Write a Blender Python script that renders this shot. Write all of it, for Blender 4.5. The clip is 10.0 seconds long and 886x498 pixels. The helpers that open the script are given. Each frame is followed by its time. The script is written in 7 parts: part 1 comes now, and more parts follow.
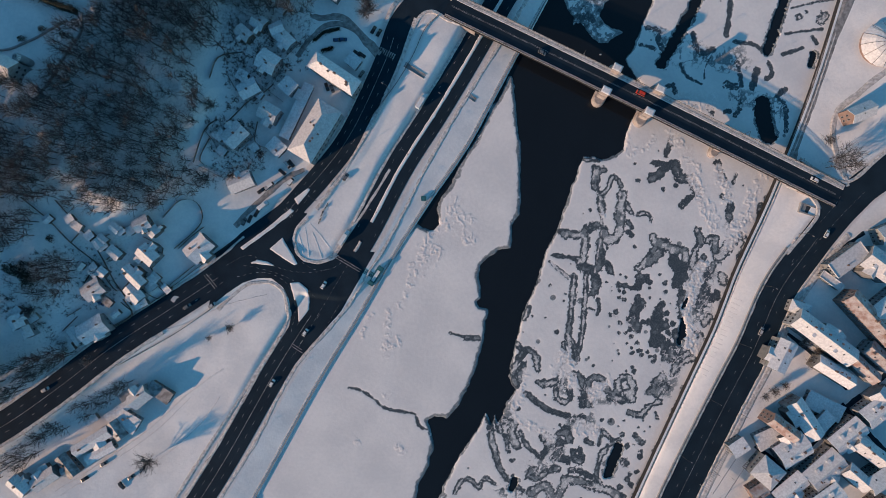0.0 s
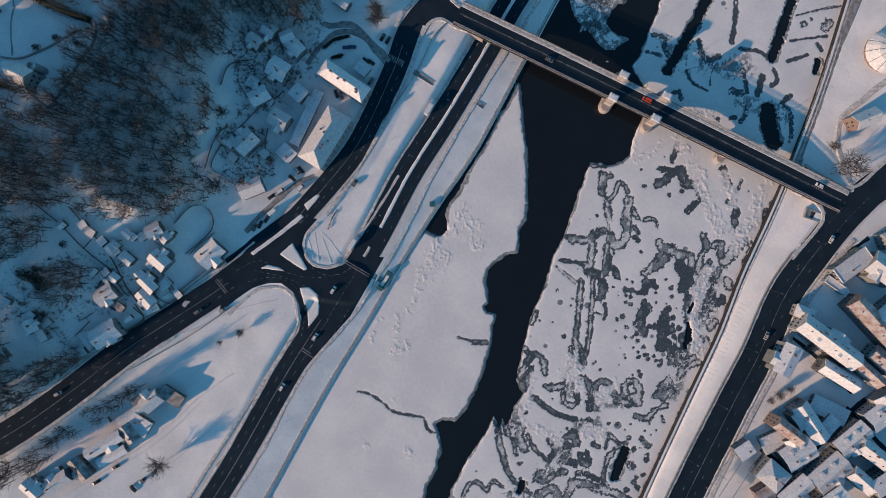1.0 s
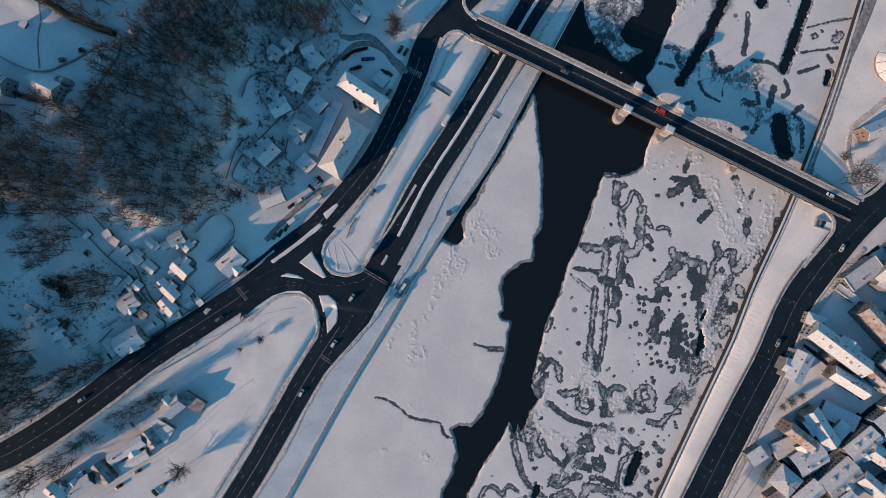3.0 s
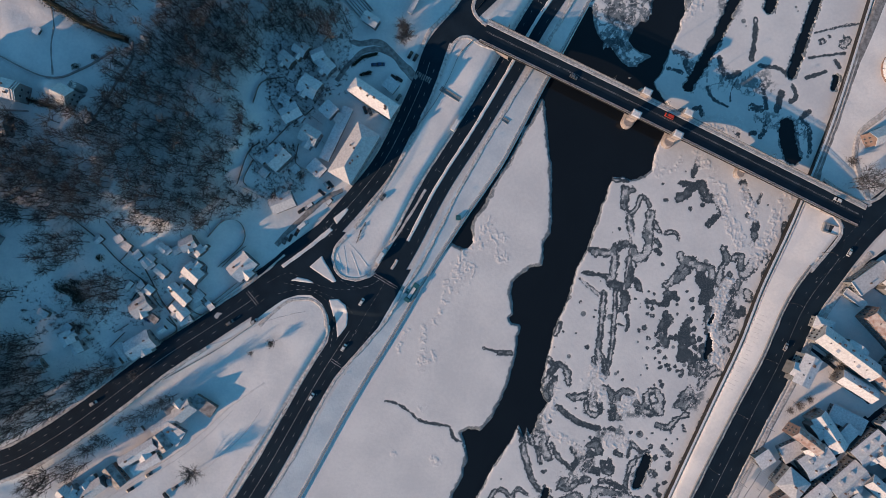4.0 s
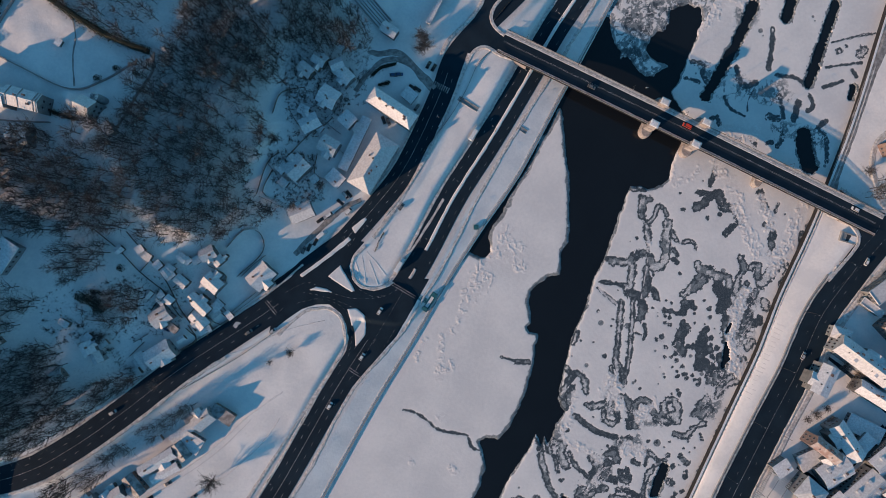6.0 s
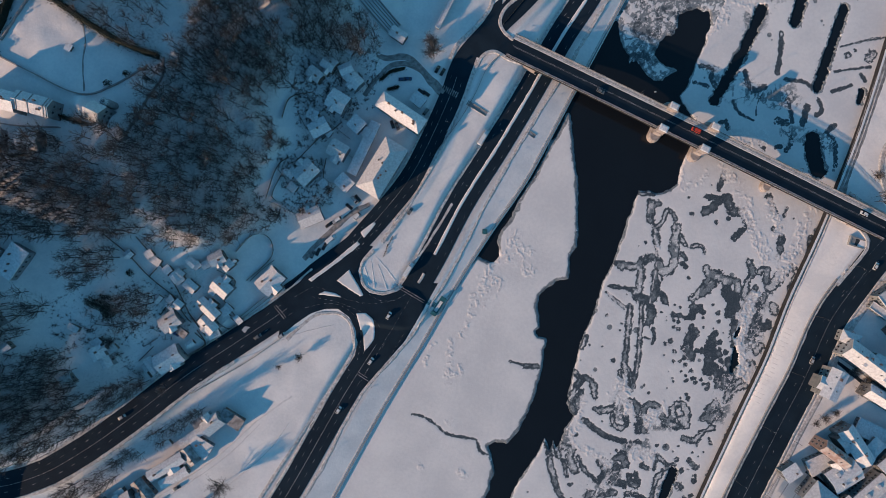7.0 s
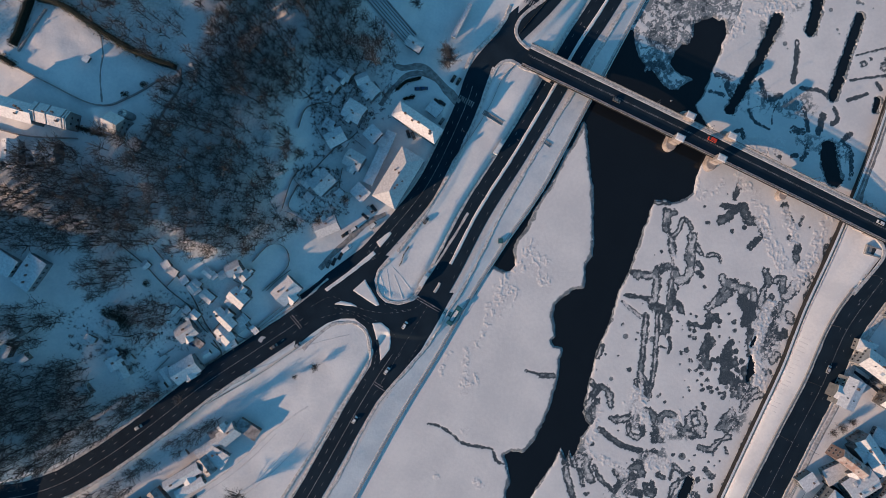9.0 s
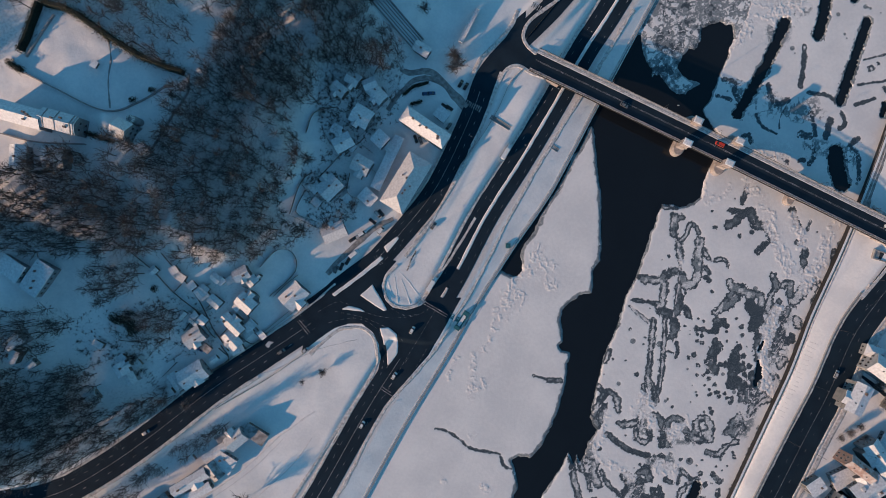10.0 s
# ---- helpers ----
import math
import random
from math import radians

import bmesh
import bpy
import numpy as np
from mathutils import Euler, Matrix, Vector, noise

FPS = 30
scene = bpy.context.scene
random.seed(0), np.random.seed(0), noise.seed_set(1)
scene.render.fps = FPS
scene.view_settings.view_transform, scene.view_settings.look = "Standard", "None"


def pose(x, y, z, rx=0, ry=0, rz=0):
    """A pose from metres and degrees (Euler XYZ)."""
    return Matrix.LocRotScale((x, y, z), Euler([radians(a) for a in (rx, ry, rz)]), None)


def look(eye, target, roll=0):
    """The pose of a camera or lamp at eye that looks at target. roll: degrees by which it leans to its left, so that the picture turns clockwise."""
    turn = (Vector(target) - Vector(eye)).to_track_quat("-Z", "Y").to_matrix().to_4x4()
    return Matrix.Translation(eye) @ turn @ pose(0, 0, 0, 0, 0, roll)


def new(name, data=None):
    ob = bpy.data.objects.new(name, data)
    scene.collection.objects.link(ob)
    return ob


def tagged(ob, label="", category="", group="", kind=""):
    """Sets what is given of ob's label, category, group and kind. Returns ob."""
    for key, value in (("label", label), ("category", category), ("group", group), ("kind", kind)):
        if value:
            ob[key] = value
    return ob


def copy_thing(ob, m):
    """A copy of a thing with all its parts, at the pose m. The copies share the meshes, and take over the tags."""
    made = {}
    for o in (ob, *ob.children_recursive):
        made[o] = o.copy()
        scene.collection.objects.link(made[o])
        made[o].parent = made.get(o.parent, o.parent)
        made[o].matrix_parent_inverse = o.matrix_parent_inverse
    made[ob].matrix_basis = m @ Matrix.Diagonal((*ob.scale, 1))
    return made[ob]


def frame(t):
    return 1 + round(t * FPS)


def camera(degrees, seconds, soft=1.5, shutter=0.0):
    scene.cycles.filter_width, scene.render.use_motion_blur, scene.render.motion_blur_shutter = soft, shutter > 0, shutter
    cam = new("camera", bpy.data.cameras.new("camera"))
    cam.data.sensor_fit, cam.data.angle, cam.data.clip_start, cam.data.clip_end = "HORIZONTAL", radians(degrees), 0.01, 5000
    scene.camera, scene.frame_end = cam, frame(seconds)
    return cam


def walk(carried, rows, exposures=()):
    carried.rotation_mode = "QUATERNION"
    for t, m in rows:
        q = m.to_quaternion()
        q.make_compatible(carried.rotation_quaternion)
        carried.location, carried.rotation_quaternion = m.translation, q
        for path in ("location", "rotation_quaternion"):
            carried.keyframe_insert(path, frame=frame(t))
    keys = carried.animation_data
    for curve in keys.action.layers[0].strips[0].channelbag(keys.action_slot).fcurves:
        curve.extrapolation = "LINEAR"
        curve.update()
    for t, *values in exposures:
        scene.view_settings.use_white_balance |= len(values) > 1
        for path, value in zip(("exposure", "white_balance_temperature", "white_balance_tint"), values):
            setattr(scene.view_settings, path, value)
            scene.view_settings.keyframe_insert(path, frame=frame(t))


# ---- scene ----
cam = camera(73.7, 10.0, 0.65)
# Straight down over the valley: x across the river, y up along it, z up from the ice.
EYE, SPAN, RISE = 326.8, 54.56, 87.13
ROWS = [
    (0.0, 0.0, 0.0, 0.0, 0.0, 0.0, 0.0),
    (0.5, -0.038, -0.0167, 0.0241, 0.01, 0.01, 0.0),
    (1.0, -0.0812, -0.036, 0.0517, 0.03, 0.01, 0.02),
    (1.5, -0.1199, -0.0531, 0.0734, 0.04, 0.01, 0.01),
    (2.0, -0.1646, -0.0711, 0.0964, 0.05, -0.0, 0.0),
    (2.5, -0.2042, -0.0854, 0.1167, 0.06, -0.0, -0.01),
    (4.0, -0.3425, -0.1185, 0.186, 0.09, -0.02, -0.01),
    (4.5, -0.386, -0.1234, 0.2092, 0.11, -0.01, -0.01),
    (5.0, -0.4358, -0.1267, 0.2355, 0.11, -0.01, -0.0),
    (5.5, -0.4795, -0.1287, 0.2589, 0.12, -0.01, 0.01),
    (7.0, -0.6146, -0.1292, 0.3296, 0.14, -0.03, 0.03),
    (7.5, -0.6553, -0.1283, 0.352, 0.14, -0.03, 0.04),
    (8.0, -0.6986, -0.128, 0.3784, 0.14, -0.03, 0.06),
    (8.5, -0.7377, -0.1269, 0.403, 0.15, -0.03, 0.08),
    (9.0, -0.7791, -0.1265, 0.428, 0.14, -0.03, 0.11),
    (9.5, -0.8175, -0.1255, 0.4526, 0.14, -0.03, 0.12),
    (10.0, -0.855, -0.1246, 0.4787, 0.14, -0.03, 0.14),
]
walk(cam, [(t, pose(0, 0, EYE, -90) @ pose(SPAN * x, RISE * y, SPAN * z, 90 + pitch, roll, yaw))
           for t, x, y, z, yaw, pitch, roll in ROWS],
     [(0.0, 0.50, 5180, -23), (10.0, 0.50, 5180, -23)])

# ---- daylight: a low winter sun from the lower left, clear sky ----
SUN_ELEV, SUN_AZ = radians(14.0), radians(213.0)        # azimuth counted from +x towards +y
world = bpy.data.worlds.new("winter_sky")
scene.world = world
world.use_nodes = True
wn = world.node_tree
sky = wn.nodes.new("ShaderNodeTexSky")
sky.sky_type, sky.sun_disc = "NISHITA", False
sky.sun_elevation, sky.sun_rotation = SUN_ELEV, radians(90) - SUN_AZ
sky.altitude, sky.air_density, sky.dust_density, sky.ozone_density = 300, 1.0, 0.2, 2.4
background = wn.nodes["Background"]
background.inputs["Strength"].default_value = 0.100
wn.links.new(sky.outputs[0], background.inputs["Color"])
lamp = bpy.data.lights.new("sun", "SUN")
lamp.energy, lamp.angle, lamp.color = 4.8, radians(0.6), (1.0, 0.482, 0.295)
sun = new("sun", lamp)
toward = Vector((math.cos(SUN_AZ) * math.cos(SUN_ELEV), math.sin(SUN_AZ) * math.cos(SUN_ELEV), math.sin(SUN_ELEV)))
sun.matrix_world = look(toward * 600, (0, 0, 0))

# ---- materials ----
def material(name, base, dark=None, scale=1.0, rough=0.8, bump=0.3, metal=0.0, spec=0.3, fine=None, contrast=(0.35, 0.65), spread=0.0, bump_dist=0.05):
    """Two colours mixed by broad and fine noise, with relief; spread varies it from object to object."""
    m = bpy.data.materials.new(name)
    m.use_nodes = True
    t = m.node_tree
    bsdf = t.nodes["Principled BSDF"]
    bsdf.inputs["Roughness"].default_value, bsdf.inputs["Metallic"].default_value = rough, metal
    bsdf.inputs["Specular IOR Level"].default_value = spec
    dark = dark or [c * 0.8 for c in base]
    geo = t.nodes.new("ShaderNodeNewGeometry")
    n1, n2, ramp, mix = (t.nodes.new(k) for k in ("ShaderNodeTexNoise", "ShaderNodeTexNoise", "ShaderNodeMapRange", "ShaderNodeMix"))
    n1.inputs["Scale"].default_value, n1.inputs["Detail"].default_value = scale, 6
    n2.inputs["Scale"].default_value, n2.inputs["Detail"].default_value = fine or scale * 9, 4
    for n in (n1, n2):
        t.links.new(geo.outputs["Position"], n.inputs["Vector"])
    add = t.nodes.new("ShaderNodeMath")
    add.operation = "MULTIPLY_ADD"
    add.inputs[1].default_value = 0.35
    t.links.new(n2.outputs[0], add.inputs[0])
    t.links.new(n1.outputs[0], add.inputs[2])
    ramp.inputs["From Min"].default_value, ramp.inputs["From Max"].default_value = contrast[0] + 0.17, contrast[1] + 0.17
    t.links.new(add.outputs[0], ramp.inputs["Value"])
    mix.data_type = "RGBA"
    mix.inputs["A"].default_value, mix.inputs["B"].default_value = (*dark, 1), (*base, 1)
    t.links.new(ramp.outputs[0], mix.inputs["Factor"])
    colour = mix.outputs["Result"]
    if spread:
        info, hsv, mr = (t.nodes.new(k) for k in ("ShaderNodeObjectInfo", "ShaderNodeHueSaturation", "ShaderNodeMapRange"))
        mr.inputs["To Min"].default_value, mr.inputs["To Max"].default_value = 1 - spread, 1 + spread
        t.links.new(info.outputs["Random"], mr.inputs["Value"])
        t.links.new(mr.outputs[0], hsv.inputs["Value"])
        t.links.new(colour, hsv.inputs["Color"])
        colour = hsv.outputs[0]
    t.links.new(colour, bsdf.inputs["Base Color"])
    if bump:
        b = t.nodes.new("ShaderNodeBump")
        b.inputs["Strength"].default_value, b.inputs["Distance"].default_value = bump, bump_dist
        t.links.new(add.outputs[0], b.inputs["Height"])
        t.links.new(b.outputs[0], bsdf.inputs["Normal"])
    return m


def blend_in(m, attribute, colour, speck, scale, sharp=0.25, rough=None):
    """Lays a second surface over a material where a mesh attribute and a noise agree."""
    t = m.node_tree
    bsdf = t.nodes["Principled BSDF"]
    old = bsdf.inputs["Base Color"].links[0].from_socket
    at, n, inner, mr, mix, mix2, geo = (t.nodes.new(k) for k in ("ShaderNodeAttribute", "ShaderNodeTexNoise", "ShaderNodeMix", "ShaderNodeMapRange", "ShaderNodeMix", "ShaderNodeMath", "ShaderNodeNewGeometry"))
    at.attribute_name = attribute
    n.inputs["Scale"].default_value, n.inputs["Detail"].default_value, n.inputs["Roughness"].default_value = scale, 8, 0.65
    t.links.new(geo.outputs["Position"], n.inputs["Vector"])
    inner.data_type = mix.data_type = "RGBA"
    inner.inputs["A"].default_value, inner.inputs["B"].default_value = (*colour, 1), (*speck, 1)
    t.links.new(n.outputs[0], mr.inputs["Value"])
    mr.inputs["From Min"].default_value, mr.inputs["From Max"].default_value = 0.45, 0.62
    t.links.new(mr.outputs[0], inner.inputs["Factor"])
    mix2.operation = "MULTIPLY_ADD"                      # mask = attribute + (noise - 0.5) * k
    mix2.inputs[1].default_value = 1.0
    t.links.new(n.outputs[0], mix2.inputs[0])
    t.links.new(at.outputs["Fac"], mix2.inputs[2])
    m2 = t.nodes.new("ShaderNodeMapRange")
    m2.inputs["From Min"].default_value, m2.inputs["From Max"].default_value = 1.0 - sharp, 1.0 + sharp
    t.links.new(mix2.outputs[0], m2.inputs["Value"])
    t.links.new(m2.outputs[0], mix.inputs["Factor"])
    t.links.new(old, mix.inputs["A"])
    t.links.new(inner.outputs["Result"], mix.inputs["B"])
    t.links.new(mix.outputs["Result"], bsdf.inputs["Base Color"])
    if rough is not None:
        r = t.nodes.new("ShaderNodeMapRange")
        r.inputs["To Min"].default_value, r.inputs["To Max"].default_value = bsdf.inputs["Roughness"].default_value, rough
        t.links.new(m2.outputs[0], r.inputs["Value"])
        t.links.new(r.outputs[0], bsdf.inputs["Roughness"])
    return m


SNOW = material("ground_snow", (0.82, 0.805, 0.80), (0.67, 0.67, 0.685), 0.06, 0.85, 0.4, fine=0.7, bump_dist=0.5)
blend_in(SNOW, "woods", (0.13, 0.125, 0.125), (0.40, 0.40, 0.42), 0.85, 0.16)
blend_in(SNOW, "track", (0.42, 0.39, 0.38), (0.62, 0.60, 0.60), 0.5, 0.25)
ICE = material("snow_on_ice", (0.78, 0.765, 0.76), (0.66, 0.655, 0.665), 0.035, 0.8, 0.45, fine=0.55, bump_dist=0.3)
blend_in(ICE, "bare", (0.165, 0.19, 0.21), (0.29, 0.31, 0.33), 1.1, 0.16, 0.45)
blend_in(ICE, "deep", (0.045, 0.058, 0.072), (0.115, 0.132, 0.15), 1.8, 0.16, 0.35)
blend_in(ICE, "vein", (0.55, 0.54, 0.55), (0.76, 0.74, 0.74), 1.6, 0.2)
blend_in(ICE, "rough_snow", (0.66, 0.645, 0.65), (0.78, 0.77, 0.77), 0.7, 0.25)
ASPHALT = material("asphalt", (0.0185, 0.0310, 0.047), (0.0135, 0.023, 0.036), 0.12, 0.9, 0.15, spec=0.08, fine=2.5)
WORN = material("road_paint", (0.48, 0.48, 0.50), (0.06, 0.065, 0.07), 0.6, 0.7, 0.1)
SNOW_BANK = material("ploughed_snow", (0.66, 0.64, 0.635), (0.37, 0.355, 0.35), 0.7, 0.85, 0.8, fine=3.0, bump_dist=0.3)
TRODDEN = material("trodden_snow", (0.70, 0.69, 0.70), (0.62, 0.61, 0.62), 0.5, 0.85, 0.4, fine=2.0)
SLUSH = material("slush", (0.34, 0.33, 0.33), (0.16, 0.155, 0.155), 0.5, 0.75, 0.5, fine=3.0, bump_dist=0.1)
ROOF_SNOW = material("roof_snow", (0.70, 0.705, 0.725), (0.54, 0.545, 0.57), 0.9, 0.85, 0.4, fine=2.0, spread=0.12, bump_dist=0.1)
ROOF_RUST = material("rusty_roof", (0.25, 0.17, 0.15), (0.44, 0.42, 0.42), 0.35, 0.7, 0.3, spread=0.12)
ROOF_DARK = material("dark_roofing", (0.13, 0.13, 0.14), (0.40, 0.40, 0.42), 0.4, 0.7, 0.3, spread=0.15)
PLASTER = material("plaster", (0.25, 0.265, 0.285), (0.17, 0.18, 0.195), 0.5, 0.85, 0.3, spread=0.35)
TIMBER = material("painted_timber", (0.19, 0.17, 0.155), (0.12, 0.11, 0.10), 0.6, 0.8, 0.3, spread=0.4)
BRICK = material("red_brick", (0.20, 0.15, 0.135), (0.14, 0.105, 0.095), 0.8, 0.85, 0.4, spread=0.2)
# Near-black, so shade on the wall and deck-slab sides is in the colour.
DARK_STONE = material("dark_stone", (0.026, 0.028, 0.032), (0.016, 0.017, 0.02), 0.5, 0.7, 0.3)
STONE = material("pier_stone", (0.36, 0.335, 0.33), (0.25, 0.23, 0.225), 0.7, 0.85, 0.5)
CONCRETE = material("concrete", (0.30, 0.305, 0.315), (0.21, 0.215, 0.22), 0.5, 0.85, 0.3)
STEEL = material("dark_steel", (0.055, 0.062, 0.072), (0.035, 0.04, 0.046), 1.0, 0.6, 0.1, metal=0.3)
PALE_STEEL = material("pale_painted_steel", (0.30, 0.32, 0.345), (0.22, 0.235, 0.255), 1.0, 0.5, 0.1)
TEAL = material("teal_painted_steel", (0.05, 0.16, 0.19), (0.04, 0.10, 0.12), 0.8, 0.5, 0.1)
BARK = material("bark", (0.062, 0.056, 0.055), (0.035, 0.032, 0.032), 1.5, 0.9, 0.3)
TWIG = material("twigs", (0.20, 0.20, 0.21), (0.09, 0.09, 0.095), 0.5, 0.9, 0.0, spread=0.3)
NEEDLES = material("evergreen_needles", (0.030, 0.038, 0.030), (0.018, 0.024, 0.02), 1.0, 0.9, 0.2)
GLASS = material("window_glass", (0.03, 0.035, 0.045), (0.02, 0.02, 0.03), 1.0, 0.12, 0.0, spec=0.6)
TYRE = material("tyre_rubber", (0.02, 0.02, 0.02), (0.012, 0.012, 0.012), 3.0, 0.8, 0.1)
WATER = material("river_water", (0.011, 0.014, 0.019), (0.010, 0.0125, 0.017), 0.05, 0.08, 0.05, spec=0.35, fine=1.2, bump_dist=0.08)


def paint(name, rgb):
    return material(name, rgb, [c * 0.85 for c in rgb], 2.0, 0.3, 0.0, spec=0.5)


CAR_PAINT = {"white": paint("white_car_paint", (0.75, 0.76, 0.77)), "silver": paint("silver_car_paint", (0.42, 0.43, 0.45)),
             "black": paint("black_car_paint", (0.02, 0.02, 0.024)), "red": paint("red_car_paint", (0.55, 0.05, 0.025)),
             "blue": paint("blue_car_paint", (0.03, 0.06, 0.16)), "grey": paint("grey_car_paint", (0.14, 0.15, 0.16))}

# ---- lie of the land: spot heights, banks and road beds ----
WEST_SPOTS = [(-255, -122, 11), (-170, -43, 10), (-115, 3, 7), (-77, 31, 6), (-100, -24, 6), (-30, 98, 7), (-4, 129, 8),
              (-60, 70, 7), (-95, 100, 14), (-85, 75, 9), (-135, 3, 10), (-196, -40, 13), (-216, -30, 22), (-232, 0, 29),
              (-188, 45, 35), (-172, 30, 29), (-189, 112, 41), (-225, 90, 45), (-136, 80, 25), (-124, 130, 26), (-57, 136, 11),
              (-162, -77, 5.2), (-190, -105, 5.2), (-130, -90, 3.9), (-60, 190, 12), (-20, 170, 8), (-255, -60, 26), (-250, 50, 40)]
# Western heights beyond the view are raised to cast shade on the hillside.
FAR_SPOTS = [(-302, -45, 55), (-420, -20, 70), (-310, 60, 44), (-260, 130, 46), (-210, 170, 44), (-150, 200, 34), (-345, -50, 68), (-400, -85, 72), (-290, -150, 14),
             (-240, -170, 8), (-100, -170, 5), (200, -150, 6), (250, -60, 7), (260, 60, 7), (235, 130, 7), (190, 40, 6),
             (250, 200, 7), (60, 220, 3), (-455, 30, 62), (-450, 200, 50), (-420, -200, 20), (420, 0, 8), (0, -300, 4), (0, 350, 6)]


def tps(spots):
    p = np.array(spots, float)
    q = p[:, :2] / 100.0
    n = len(q)

    def kernel(d2):
        return 0.5 * d2 * np.log(d2 + 1e-9)
    k = kernel(((q[:, None] - q[None]) ** 2).sum(2)) + np.eye(n) * 0.01
    a = np.zeros((n + 3, n + 3))
    a[:n, :n], a[:n, n], a[:n, n + 1:], a[n, :n], a[n + 1:, :n] = k, 1, q, 1, q.T
    w = np.linalg.solve(a, np.append(p[:, 2], (0, 0, 0)))

    def height(x, y):
        x, y = np.clip(x, -460, 430) / 100.0, np.clip(y, -300, 350) / 100.0
        z = w[n] + w[n + 1] * x + w[n + 2] * y
        for (u, v), c in zip(q, w):
            z = z + c * kernel((x - u) ** 2 + (y - v) ** 2)
        return z
    return height


land = tps(WEST_SPOTS + FAR_SPOTS)


def step(a, b, v):
    t = np.clip((v - a) / (b - a), 0, 1)
    return t * t * (3 - 2 * t)


def spline(points, gap=3.0):
    """A smooth line through points, of any dimension, with a vertex every gap metres or so."""
    p = np.array(points, float)
    p = np.vstack([2 * p[0] - p[1], p, 2 * p[-1] - p[-2]])
    out = []
    for i in range(1, len(p) - 2):
        m = max(2, int(np.linalg.norm((p[i + 1] - p[i])[:2]) / gap))
        t = np.linspace(0, 1, m, endpoint=False)[:, None]
        a, b, c, d = p[i - 1], p[i], p[i + 1], p[i + 2]
        out.append(0.5 * (2 * b + (c - a) * t + (2 * a - 5 * b + 4 * c - d) * t ** 2 + (3 * b - a - 3 * c + d) * t ** 3))
    return np.vstack(out + [p[-2][None]])


def near(x, y, line):
    """Distance to a line of points, side (positive to its left), and the line's height there."""
    best = np.full(x.shape, 1e9)
    side = np.zeros(x.shape)
    high = np.zeros(x.shape)
    for a, b in zip(line[:-1], line[1:]):
        e = b[:2] - a[:2]
        t = np.clip(((x - a[0]) * e[0] + (y - a[1]) * e[1]) / (e @ e + 1e-12), 0, 1)
        dx, dy = x - a[0] - t * e[0], y - a[1] - t * e[1]
        d = np.hypot(dx, dy)
        m = d < best
        best = np.where(m, d, best)
        side = np.where(m, np.sign(e[0] * dy - e[1] * dx), side)
        if len(a) > 2:
            high = np.where(m, a[2] + t * (b[2] - a[2]), high)
    return best, side, high


# centre lines with heights
WEST_BANK = spline([(-330, -520), (-122, -172), (-103, -138), (-70, -78), (-45, -37), (-26, -4), (-4, 30), (14.4, 56.6), (37.8, 100), (54, 130), (110, 235), (300, 600)], 12)
EAST_BANK = spline([(-40, -420), (84, -190), (105, -138), (134, -75), (149, -43), (161, -12), (174, 16), (184.8, 41), (203, 88), (221, 145), (250, 240), (360, 600)], 12)
UPPER_ROAD = spline([(-460, -70, 18), (-400, -92, 16), (-345, -108, 15), (-290, -113.5, 14), (-259, -107.5, 13.5), (-232, -93, 13), (-206, -74.7, 12), (-176.5, -52, 10.7), (-147, -32.5, 9), (-119.7, -14, 7.4),
                     (-98, 5, 6.5), (-82, 22, 6.2), (-63.5, 43, 6.2), (-52, 58, 6.4), (-42.2, 76, 6.8), (-29.5, 104, 7.4), (-22.5, 122, 8), (-8, 139, 8.4), (16, 163, 8.6), (38, 193, 8.5), (120, 320, 8)])
LOWER_ROAD = spline([(-230, -290, 3.4), (-152, -165, 3.4), (-132, -136, 3.4), (-116.4, -110.8, 3.4), (-90, -64.5, 3.4), (-69, -32, 3.6), (-45, 4, 3.5), (-23.7, 44, 3.2),
                     (-4, 75, 3), (15, 106.6, 2.8), (33, 138, 3), (53, 169, 3.4), (120, 280, 4)])
EAST_ROAD = spline([(50, -290, 6), (111, -170, 6), (132.3, -125.5, 6), (155.6, -79.5, 6), (168.5, -55, 6), (182, -24, 6.2), (196.4, -2.8, 6.6), (210.5, 15.6, 7), (226, 32, 7), (246, 47, 7), (270, 72, 7), (330, 150, 7)])
RIDGE_LINES = [(np.array([(-212.0, 88.0), (-198.0, 67.0), (-184.0, 44.0), (-172.0, 26.0)]), 5.0), (np.array([(-141.0, 94.0), (-128.0, 76.0)]), 5.0),
               (np.array([(-155.0, 152.0), (-163.0, 133.0), (-171.0, 117.0)]), 2.0), (np.array([(-123.0, 150.0), (-113.0, 134.0)]), 4.0)]
LINK_ROAD = spline([(-100, 2, 6.6), (-84, -10, 6), (-70, -14, 5.2), (-56, -16, 4.4)])
BRIDGE_WEST, BRIDGE_EAST = (9.0, 128.9, 8.3), (209.0, 31.1, 7.3)


